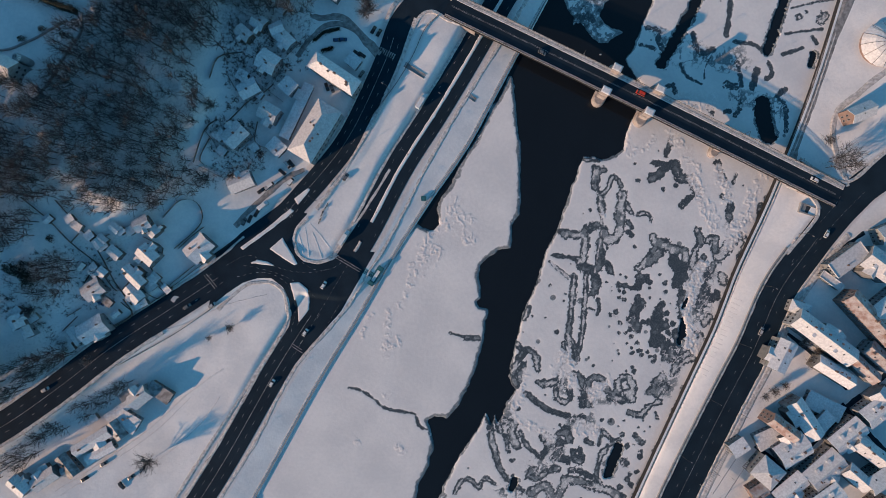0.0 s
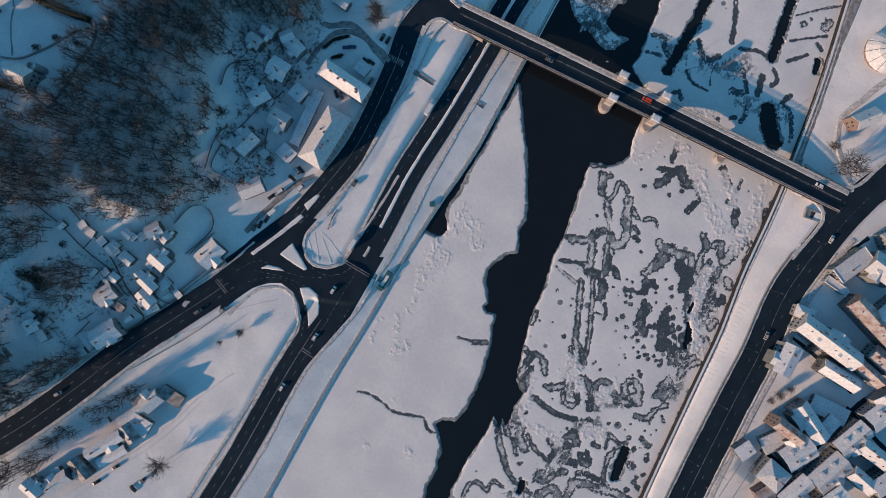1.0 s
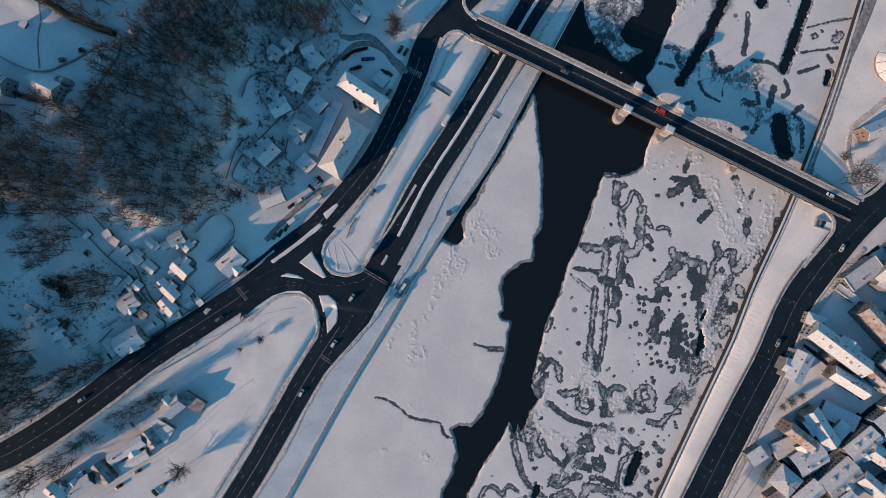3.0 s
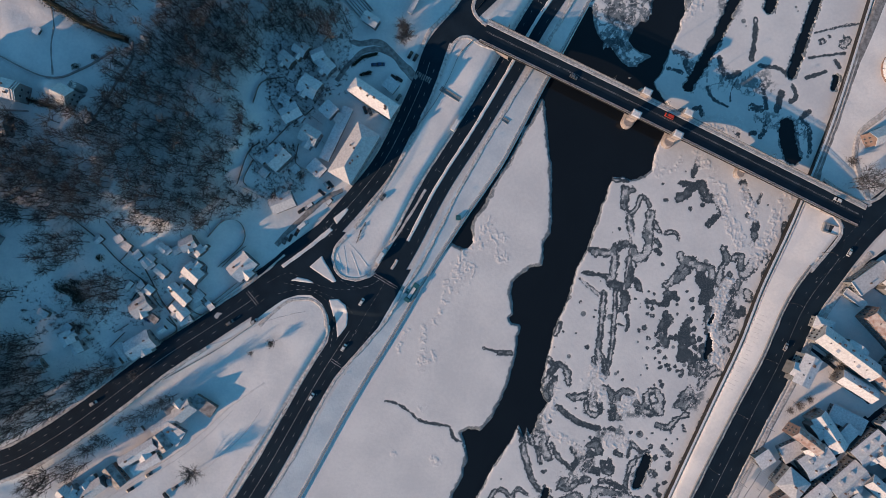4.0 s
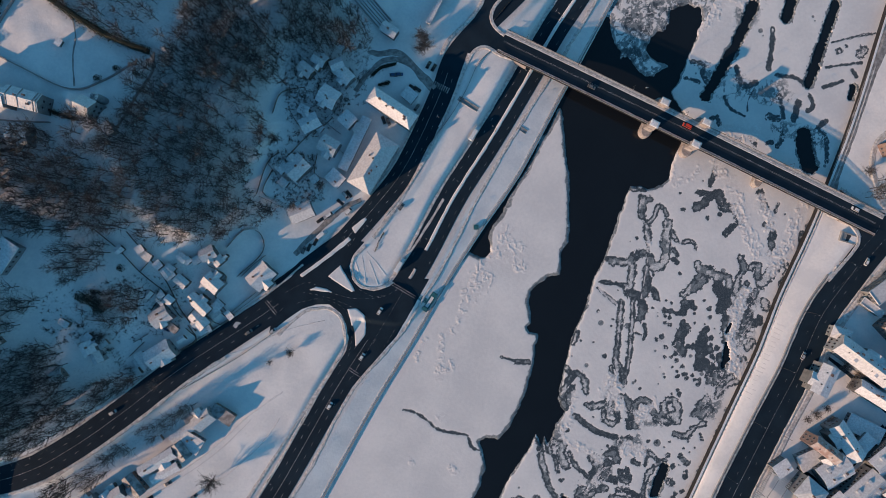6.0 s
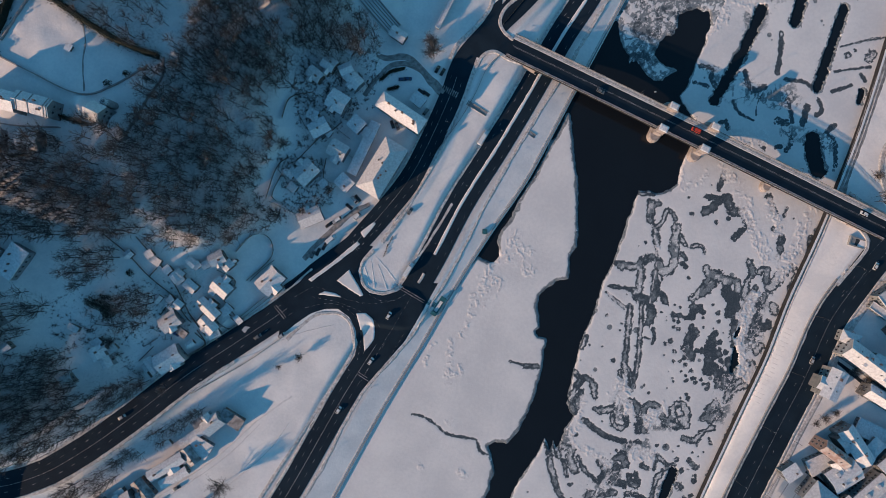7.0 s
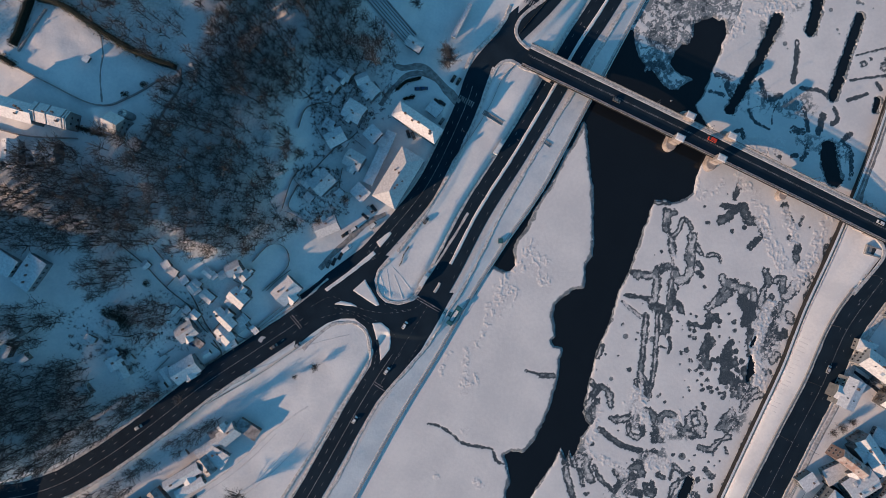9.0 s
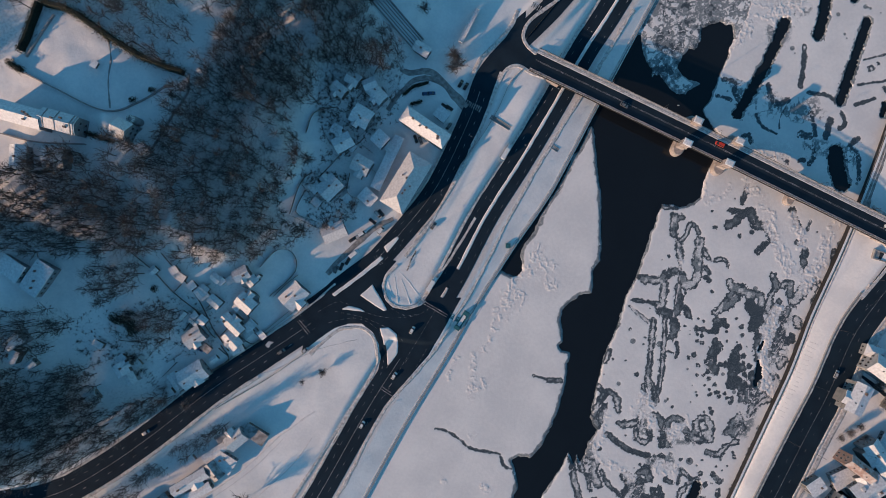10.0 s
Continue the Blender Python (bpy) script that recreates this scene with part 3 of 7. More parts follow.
BAND_G = [([(126.5, -68.7), (130.0, -62.5), (135.0, -57.2)], 2.19), ([(134.3, -49.4), (138.1, -53.1)], 1.87), ([(132.8, -62.8), (138.1, -60.3)], 1.87), ([(47.5, -31.9), (44.7, -39.1)], 1.56), ([(51.9, -15.9), (50.3, -20.3)], 1.25)]
BAND_SOUTH = [([(25.0, -92.8), (26.9, -105.0), (29.4, -114.0), (31.2, -120.9)], 2.03), ([(20.3, -131.5), (21.2, -128.4), (24.1, -126.8), (28.1, -129.6)], 1.56), ([(30.0, -94.7), (31.9, -100.3)], 1.87), ([(6.6, -134.6), (9.7, -128.7), (14.4, -127.1), (19.4, -131.5)], 1.56), ([(36.2, -112.2), (34.1, -102.8)], 1.56), ([(31.2, -120.9), (36.2, -127.8), (44.0, -133.4)], 1.56)]
# thinner, darker ice
DARK_ICE_A = [([(86.8, -2.2), (86.2, -9.1), (82.8, -12.5)], 2.81), ([(90.6, -8.4), (92.8, -12.5)], 2.19), ([(76.9, -10.3), (81.8, -10.9)], 2.5), ([(84.0, -14.7), (85.0, -19.7), (83.1, -23.4)], 2.81), ([(46.2, -80.0), (51.9, -84.7), (59.7, -89.3), (69.4, -92.5)], 1.87), ([(76.9, -85.9), (77.2, -82.2), (81.2, -80.6)], 2.19),
    ([(65.0, -106.8), (62.8, -113.7), (67.8, -117.2)], 2.81), ([(70.6, -122.1), (75.6, -123.1), (81.8, -126.2)], 1.72), ([(115.0, 39.1), (119.0, 40.3), (123.7, 45.6), (128.4, 47.2)], 2.5), ([(123.1, 51.9), (125.3, 57.8), (126.8, 61.9)], 1.87), ([(116.8, 47.5), (120.9, 47.2)], 1.87), ([(128.4, 44.4), (131.5, 39.4), (136.8, 38.4), (139.0, 34.1), (140.9, 29.4)], 2.81)]
DARK_ICE_B = [([(139.0, 30.3), (135.0, 26.9), (131.8, 24.1)], 1.87), ([(151.8, 47.8), (153.4, 42.2), (155.3, 37.2)], 2.19), ([(128.1, -6.9), (131.8, -12.2), (129.6, -18.7)], 4.06), ([(133.4, -24.4), (131.2, -31.6)], 2.5), ([(131.2, -19.4), (131.2, -37.8)], 1.87), ([(145.9, -15.0), (142.5, -20.0), (139.6, -18.4)], 2.19),
    ([(144.3, -21.2), (141.2, -27.8), (137.5, -28.1)], 3.44), ([(147.8, -27.8), (151.5, -25.0)], 2.5), ([(108.4, -30.0), (105.6, -35.6), (104.7, -40.0), (106.8, -43.1)], 3.44), ([(96.8, -19.4), (100.3, -20.0), (104.3, -21.6), (108.4, -20.9)], 1.56), ([(109.0, -15.0), (108.1, -20.3)], 2.5), ([(112.5, -15.0), (114.3, -18.1)], 1.87),
    ([(118.7, -32.8), (120.9, -30.6)], 1.87), ([(119.0, -35.6), (117.2, -41.9), (122.5, -42.2)], 3.12)]
DARK_ICE_C = [([(117.5, -46.2), (117.2, -51.5)], 3.12), ([(128.1, -46.2), (129.3, -50.3)], 2.19), ([(123.7, -54.0), (125.3, -59.4), (128.7, -55.6)], 3.75)]
# round spots where slush froze
SPOT_A = [([(108.1, 37.8)], 1.56), ([(121.5, 32.8)], 1.41), ([(128.7, 35.3)], 1.25), ([(119.0, 54.4)], 0.62), ([(106.2, 47.2)], 0.62), ([(102.5, 9.1)], 1.87),
    ([(104.3, 7.5)], 1.87), ([(105.9, 1.2)], 0.94), ([(165.9, 35.3)], 0.78), ([(144.0, -30.9)], 1.56), ([(92.5, -36.6)], 1.25), ([(95.6, -34.7)], 1.56),
    ([(98.1, -40.9)], 1.56), ([(103.4, -45.0)], 1.25), ([(104.0, -48.1)], 1.56), ([(110.6, -40.3)], 1.56), ([(97.2, -46.5)], 1.25), ([(100.9, -46.5)], 1.25),
    ([(90.3, -18.4)], 0.94), ([(93.4, -20.9)], 0.47), ([(98.1, -14.1)], 0.94), ([(100.9, -15.3)], 1.25), ([(97.2, -23.1)], 1.25), ([(100.3, -23.7)], 1.25),
    ([(97.2, -26.9)], 1.25), ([(100.0, -28.1)], 1.25), ([(107.5, -26.9)], 1.87), ([(114.3, -27.2)], 0.94), ([(104.0, -30.3)], 0.62), ([(120.0, -14.1)], 0.94)]
SPOT_B = [([(122.8, -18.7)], 1.56), ([(123.1, -23.7)], 1.25), ([(120.0, -27.8)], 0.62), ([(125.6, -30.3)], 0.62), ([(114.3, -21.6)], 0.94), ([(123.7, -35.6)], 1.87),
    ([(114.3, -40.3)], 1.87), ([(126.8, -41.2)], 1.87), ([(120.9, -49.7)], 2.81), ([(124.6, -45.9)], 1.87), ([(122.1, -60.6)], 1.87), ([(116.8, -61.2)], 2.19),
    ([(114.3, -59.7)], 1.25), ([(107.2, -51.9)], 1.56), ([(104.3, -57.5)], 1.25), ([(104.3, -54.4)], 0.94), ([(108.7, -55.9)], 1.56), ([(109.7, -58.4)], 1.25),
    ([(112.8, -56.9)], 0.94), ([(97.2, -58.1)], 0.62), ([(104.3, -65.3)], 1.25), ([(105.3, -67.8)], 1.56), ([(101.2, -67.5)], 0.94), ([(101.8, -52.2)], 0.62),
    ([(83.1, -64.7)], 0.94), ([(80.3, -60.0)], 0.94), ([(59.0, -20.0)], 1.25), ([(66.9, -28.7)], 0.62), ([(67.5, -24.7)], 0.94), ([(56.5, -38.1)], 0.62)]
SPOT_C = [([(62.8, -45.9)], 1.25), ([(49.4, -37.2)], 0.62), ([(56.5, -80.9)], 0.62), ([(41.9, -88.7)], 1.25), ([(90.9, 0.3)], 0.94), ([(77.5, 19.7)], 0.62),
    ([(81.5, 21.2)], 0.94), ([(70.6, -8.4)], 0.78), ([(106.5, -103.4)], 1.87), ([(109.7, -106.8)], 2.34), ([(101.8, -109.0)], 1.87), ([(105.0, -108.1)], 0.94),
    ([(109.7, -111.8)], 1.56), ([(109.0, -114.7)], 1.72), ([(100.3, -118.4)], 2.5), ([(106.5, -123.1)], 1.56), ([(103.4, -124.6)], 1.56), ([(97.2, -131.5)], 1.87),
    ([(103.4, -130.3)], 1.87), ([(101.8, -127.1)], 1.87), ([(98.7, -102.8)], 1.87), ([(87.8, -94.3)], 1.25), ([(92.5, -95.0)], 1.25), ([(100.3, -94.7)], 0.94),
    ([(108.1, -98.7)], 0.94), ([(111.2, -100.6)], 0.62), ([(114.3, -98.1)], 0.62), ([(37.8, -116.8)], 1.25), ([(38.7, -125.3)], 1.56), ([(48.7, -121.5)], 0.94)]
SPOT_D = [([(64.4, -97.2)], 0.94), ([(76.2, -137.8)], 0.62), ([(128.4, -137.1)], 1.56)]
# raised white seams where plates met
VEIN_A = [([(87.2, 28.4), (88.1, 19.1), (87.2, 6.6), (85.6, -2.8), (83.7, -12.8)], 0.31), ([(72.8, -12.2), (72.2, -18.4), (70.6, -37.2), (69.4, -49.7), (71.2, -62.8)], 0.28), ([(78.7, -15.3), (78.4, -30.9), (76.9, -46.5), (74.4, -62.8)], 0.28), ([(59.7, -7.2), (64.4, -11.6), (70.6, -16.6)], 0.25), ([(94.0, -36.6), (100.3, -39.7), (104.3, -43.4), (106.8, -46.9)], 0.31), ([(40.9, -77.8), (38.7, -87.2), (40.9, -94.7), (48.7, -99.7), (58.1, -103.1)], 0.41),
    ([(55.6, -116.8), (62.8, -110.3), (68.4, -108.4)], 0.28), ([(74.4, -62.8), (67.5, -68.4), (65.6, -77.8)], 0.31), ([(82.5, -77.8), (86.8, -80.9), (89.3, -77.8)], 0.28), ([(128.4, -66.9), (134.6, -61.2), (140.9, -56.5)], 0.31)]
VEIN_B = [([(139.3, -9.1), (136.8, -18.4), (135.6, -30.9)], 0.37), ([(137.8, -37.2), (142.5, -49.7), (140.0, -57.5)], 0.31)]
BARE_NORTH = [([(158.7, 140.9), (158.1, 128.4), (156.8, 118.4)], 1.5), ([(197.1, 128.4)], 2.0), ([(200.9, 130.9)], 1.3), ([(211.2, 129.0), (208.7, 126.8)], 2.6), ([(189.3, 119.0), (198.7, 120.3), (209.6, 121.5)], 0.9), ([(192.4, 133.1), (204.9, 136.2), (217.4, 138.4)], 0.8)]
DARK_NORTH = [([(112.8, 122.1), (119.0, 120.9), (119.0, 114.3), (122.5, 109.0)], 1.56), ([(109.0, 112.8), (117.5, 110.9)], 1.25), ([(138.4, 119.0), (140.0, 111.5), (144.0, 108.1), (149.3, 110.0)], 1.72), ([(131.2, 102.2), (134.6, 95.6), (142.5, 91.2)], 0.94), ([(162.1, 103.4), (164.3, 95.9), (164.9, 90.3)], 1.25), ([(156.2, 90.9), (161.5, 89.3)], 2.19), ([(173.1, 99.0), (170.9, 89.0)], 1.87), ([(189.0, 88.1), (184.6, 84.3), (189.3, 78.4), (189.3, 65.3)], 1.41), ([(161.2, 114.3), (170.6, 113.4), (175.6, 110.9)], 1.09), ([(158.4, 137.8), (157.4, 125.3), (155.9, 118.4)], 1.09), ([(149.3, 109.0), (145.0, 100.3), (144.3, 94.0)], 0.5), ([(128.4, 86.2), (126.8, 90.9), (122.8, 89.3)], 1.25), ([(146.5, 78.4), (148.7, 75.3)], 1.87), ([(155.9, 75.9), (158.1, 75.9)], 1.25), ([(179.9, 103.4), (181.8, 97.2), (178.7, 94.0)], 1.25), ([(198.7, 111.2), (192.4, 109.0), (187.8, 107.8)], 1.09), ([(204.0, 117.5), (206.8, 113.4)], 1.25), ([(161.2, 73.7), (164.3, 78.4), (163.1, 83.1)], 1.25)]
BARE_WEST = [([(-51.9, -76.5), (-46.5, -77.8), (-38.7, -82.5), (-32.5, -87.8), (-23.1, -89.7), (-15.3, -91.2)], 0.9), ([(-14.7, -92.8), (-13.7, -97.2), (-8.7, -99.7)], 0.9), ([(4.4, -46.5), (12.8, -48.7), (19.1, -49.0)], 0.9), ([(12.8, -49.0), (19.4, -49.7)], 1.7)]
RIDGES = [([(-15.3, -13.7), (-21.6, -27.8), (-29.4, -37.2), (-31.6, -58.4)], 2.19), ([(-27.5, -53.4), (-25.0, -51.5)], 2.81), ([(-30.3, -80.9)], 1.87), ([(-47.8, -105.9)], 1.87), ([(-25.6, -109.3), (-22.5, -110.9)], 2.19), ([(-40.3, -37.2), (-45.0, -46.5)], 1.56), ([(103.8, 162.0), (123.1, 158.8), (152.2, 165.2)], 7), ([(68.3, 149.1), (74.7, 133.0), (87.6, 120.0)], 5), ([(116.7, 139.4), (126.4, 149.1)], 3), ([(7.5, 25.3), (5.0, 17.5), (-2.8, 9.7), (-10.0, -4.4), (-13.1, -9.1)], 4.5), ([(11.2, 19.1), (16.9, 14.4)], 2.0), ([(6.6, 14.4), (14.4, 6.6)], 4.0), ([(-4.4, 0.3), (-12.2, -12.2)], 5.0),
          ([(126.8, 62.8), (136.2, 50.3), (140.9, 34.7), (149.3, 12.8)], 4.0), ([(151.8, 44.0), (158.1, 28.4)], 3.0), ([(101.8, 67.5), (102.5, 55.9), (108.1, 54.0), (115.9, 59.7)], 2.5), ([(142.5, -9.1), (134.6, -37.2), (139.3, -55.9)], 3.5), ([(175.3, 40.9), (167.4, 19.1), (158.1, 3.4)], 4.0),
          ([(86.2, 28.4), (88.1, 12.8)], 1.5), ([(62.8, -68.4), (67.5, -59.0), (70.6, -74.7)], 3.5), ([(90.9, -73.1), (83.1, -80.9)], 3.0), ([(45.6, -66.9), (44.0, -77.8), (39.4, -91.8), (51.9, -99.7), (61.2, -105.9)], 1.8), ([(73.7, -98.1), (83.1, -99.7)], 4.0), ([(67.5, 131.5), (80.0, 122.1), (95.6, 119.0)], 5.0), ([(130.0, 81.5), (148.7, 81.5)], 5.0)]


def ice_sheet(name, ring, label, bare_marks, speckle, rim, seed, leads=(), frost=0.0, zones=(), thin_marks=[], seams=()):
    r = np.array(ring)
    lo, hi = np.maximum(r.min(0), (-125, -175)) - 2, np.minimum(r.max(0), (235, 205)) + 2
    x, y = np.meshgrid(np.arange(lo[0], hi[0], 0.45), np.arange(lo[1], hi[1], 0.45))
    d = inside(x, y, ring) + 0.9 * lumps(x, y, 5.0, seed) + 0.35 * lumps(x, y, 1.6, seed + 9) + frost * (4.0 * lumps(x, y, 9.0, seed + 27) + 1.2 * lumps(x, y, 3.0, seed + 28))
    if leads:
        d = np.minimum(d, 2.5 - 4.2 * strokes(x, y, leads, 1.5, seed + 1, False, True))
    bare, field = strokes(x, y, bare_marks + thin_marks, 1.9, seed + 2, True, True)
    thin = strokes(x, y, thin_marks, 1.9, seed + 2, False, True)
    if leads:
        bare = np.maximum(bare, 0.95 * strokes(x, y, [(p, w + 1.0) for p, w in leads], 2.0, seed + 20, False, True))
    if speckle:                                        # round spots where slush froze
        rng = np.random.RandomState(seed)
        px, py, size = rng.uniform(lo[0], hi[0], speckle), rng.uniform(lo[1], hi[1], speckle), 0.42 + rng.gamma(1.3, 0.32, speckle)
        there = lumps(px, py, 34, seed + 5) > 0.0
        spots = [([(a, b)], c) for a, b, c in zip(px[there], py[there], size[there])]
        bare = np.maximum(bare, strokes(x, y, spots, 0.45, seed + 3, False, True))
    bare = bare * (1 - 0.52 * step(-0.7, -1.7, field) * (1 - thin) * step(-0.25, 0.25, lumps(x, y, 5.0, seed + 31)))
    bare = np.maximum(bare, step(rim, rim * 0.3, d + 0.8 * lumps(x, y, 7, seed + 6)) * 0.9)
    rime = lumps(x, y, 7.0, seed + 8) + 0.6 * lumps(x, y, 2.2, seed + 34)
    if frost:
        bare = np.maximum(bare, 0.95 * step(-0.05, 0.2, rime))
    fields = np.zeros(x.shape)
    for line, w in zones:                              # fields of broken, half-bare ice
        broken = step(0.6, -0.6, near(x, y, spline(line, 3.0))[0] / w - 0.6 + 0.5 * lumps(x, y, 15, seed + 12))
        bare = np.maximum(bare, 0.85 * broken * step(-0.15, 0.25, lumps(x, y, 5.0, seed + 13) + 0.7 * lumps(x, y, 1.6, seed + 14)))
        fields = np.maximum(fields, broken)
        net = np.abs(lumps(x, y, 9.0, seed + 16) + 0.25 * lumps(x, y, 2.2, seed + 17))
        bare = np.maximum(bare, broken * step(0.16, 0.05, net))
    # a dark feathered border, paler within, and raised white seams where plates met
    border = np.exp(-((field + 0.75 + 0.7 * lumps(x, y, 1.8, seed + 18)) / 0.75) ** 2)
    deep = np.clip(border * 1.1 + step(0.75, 1.0, bare) * step(0.05, 0.5, lumps(x, y, 5.5, seed + 15)), 0, 1) * step(0.4, 0.8, bare)
    vein = step(0.07, 0.015, np.abs(lumps(x, y, 6.0, seed + 19) + 0.2 * lumps(x, y, 1.4, seed + 21))) * step(0.2, 0.7, bare) * step(-0.1, 0.2, lumps(x, y, 20, seed + 22))
    deep = np.maximum(deep, thin * np.clip(0.78 + 0.7 * lumps(x, y, 3.0, seed + 29), 0, 1))
    vein = np.maximum(vein, fields * step(0.13, 0.03, np.abs(lumps(x, y, 4.0, seed + 32) + 0.3 * lumps(x, y, 1.2, seed + 33))))
    if seams:
        vein = np.maximum(vein, 1.2 * strokes(x, y, seams, 0.9, seed + 30))
    if frost:
        deep = np.maximum(deep, step(0.25, 0.55, rime))
    rough = strokes(x, y, RIDGES, 2.5, seed + 4) * (0.3 if frost else 1.0)
    z = np.interp(d, [-0.8, 0.1, 0.7, 1.6], [-0.7, -0.2, 0.0, 0.12])
    z = z + 0.10 * (1 - bare) * step(0.3, 1.5, d) + rough * (0.03 + 0.42 * np.maximum(0, 0.55 - np.abs(3.0 * lumps(x, y, 4.5, seed + 7) + 0.9 * lumps(x, y, 1.5, seed + 24)))) * step(0, 1, d) + 0.03 * lumps(x, y, 12, seed)
    keep = np.maximum.reduce([d[:-1, :-1], d[1:, :-1], d[:-1, 1:], d[1:, 1:]]) > -0.7
    return tagged(grid_mesh(name, x, y, z, keep, {"bare": bare * 0.9, "deep": deep * 0.85, "vein": vein * 0.8, "rough_snow": rough * 0.7}, ICE), label, "river ice", kind="structure")


ice_sheet("ice_sheet_west", sum(WEST_ICE, []), "smooth snow-covered ice sheet with a grey rim", BARE_WEST, 0, 3.0, 11)
ice_sheet("ice_sheet_east", sum(EAST_ICE, []), "snowy ice sheet mottled with grey thin-ice patches", BAND_A + BAND_B + BAND_C + BAND_D + BAND_E + BAND_F + BAND_G + BAND_SOUTH + BARE_NORTH, 420, 1.3, 23, LEADS, 0.0, BROKEN,
          DARK_NORTH + DARK_ICE_A + DARK_ICE_B + DARK_ICE_C + SPOT_A + SPOT_B + SPOT_C + SPOT_D, VEIN_A + VEIN_B)
for k, floe in enumerate(NORTH_FLOES):
    ice_sheet("ice_floe", floe, "jagged frosted ice floe on open water", [], 60, 2.2, 31 + k, (), 0.6, [([(70, 140), (120, 175)], 70)])

HX, HY = np.arange(-345, 290, 2.0), np.arange(-185, 225, 2.0)
HGRID = ground_height(*np.meshgrid(HX, HY))


def height_at_fast(x, y):
    i, j = min(max((x + 345) / 2, 0), len(HX) - 2.01), min(max((y + 185) / 2, 0), len(HY) - 2.01)
    a, b = int(i), int(j)
    f, g = i - a, j - b
    return float((HGRID[b, a] * (1 - f) + HGRID[b, a + 1] * f) * (1 - g) + (HGRID[b + 1, a] * (1 - f) + HGRID[b + 1, a + 1] * f) * g)


height_at = height_at_fast

# ---- roads ----
def ribbon(name, line, half, up, mat, label="", category="", kind="structure", thick=0.0, parent=None, rag=0.0):
    """A strip along a line of (x, y, z); half: half its width, or one value each side; rag: unevenness of its edges."""
    a, b = half if isinstance(half, tuple) else (-half, half)
    p = np.array(line)
    t = np.gradient(p[:, :2], axis=0)
    t /= np.linalg.norm(t, axis=1)[:, None] + 1e-9
    n = np.stack([-t[:, 1], t[:, 0]], 1)
    w = rag * lumps(p[:, 0], p[:, 1], 4.0, 3) if rag else np.zeros(len(p))
    w2 = rag * lumps(p[:, 0], p[:, 1], 3.1, 8) if rag else w
    verts, faces = [], []
    for q, m, ra, rb in zip(p, n, w, w2):
        rows = ((b + rb, up), (a + ra, up)) if not thick else ((b + rb - 0.25 * (b - a) * (rag > 0), up + rb * 0.2), (a + ra + 0.25 * (b - a) * (rag > 0), up + ra * 0.2), (a + ra, up - thick), (b + rb, up - thick))
        for off, dz in rows:
            verts.append((q[0] + m[0] * off, q[1] + m[1] * off, q[2] + dz))
    k = 4 if thick else 2
    for i in range(len(p) - 1):
        for j in range(k if thick else 1):
            faces.append((i * k + j, i * k + (j + 1) % k, (i + 1) * k + (j + 1) % k, (i + 1) * k + j))
    if thick:
        faces += [(3, 2, 1, 0), tuple((len(p) - 1) * k + j for j in range(4))]
    me = bpy.data.meshes.new(name)
    me.from_pydata(verts, [], faces)
    me.materials.append(mat)
    ob = new(name, me)
    if parent:
        ob.parent = parent
    return tagged(ob, label, category, kind=kind) if label else ob


def drape(points, gap=2.0, up=0.0):
    p = spline(points, gap)
    return np.column_stack([p[:, :2], ground_height(p[:, 0], p[:, 1]) + up])


def shifted(line, off, start=0.0, end=1.0):
    """The part of a line between two fractions of its length, moved sideways (left is positive)."""
    p = np.array(line)
    t = np.gradient(p[:, :2], axis=0)
    t /= np.linalg.norm(t, axis=1)[:, None] + 1e-9
    q = p.copy()
    q[:, :2] += np.stack([-t[:, 1], t[:, 0]], 1) * off
    return q[int(start * (len(p) - 1)):int(end * (len(p) - 1)) + 1]


def between(line, lo, hi):
    """The stretch of a line between two y values."""
    p = np.array(line)
    return p[(p[:, 1] >= lo) & (p[:, 1] <= hi)]


def area(name, ring, up, mat, label, category, cell=0.6, kind="structure", wobble=0.0, attributes=None):
    r = np.array(ring, float)
    lo, hi = r.min(0) - 1, r.max(0) + 1
    x, y = np.meshgrid(np.arange(lo[0], hi[0], cell), np.arange(lo[1], hi[1], cell))
    d = inside(x, y, ring) + (wobble * lumps(x, y, 4, 2) if wobble else 0)
    edge = step(-0.3, 0.5, d)
    z = ground_height(x, y) - 0.15 + (up + 0.15) * edge
    keep = np.maximum.reduce([d[:-1, :-1], d[1:, :-1], d[:-1, 1:], d[1:, 1:]]) > -0.2
    return tagged(grid_mesh(name, x, y, z, keep, attributes or {}, mat), label, category, kind=kind)


ribbon("road", UPPER_ROAD[UPPER_ROAD[:, 1] < 14], 7.6, 0.08, ASPHALT, "cleared dark asphalt road along the hill foot", "road")
ribbon("road", between(UPPER_ROAD, 10, 400), 6.3, 0.075, ASPHALT, "cleared dark asphalt road climbing to the bridge", "road")
ribbon("road", between(LOWER_ROAD, -400, -14), 6.9, 0.064, ASPHALT, "cleared dark riverside road", "road")
ribbon("road", between(LOWER_ROAD, -22, 400), (-7.2, 7.9), 0.06, ASPHALT, "cleared dark riverside dual carriageway", "road")
ribbon("road", EAST_ROAD, 8.6, 0.08, ASPHALT, "wide cleared asphalt road along the old town", "road")
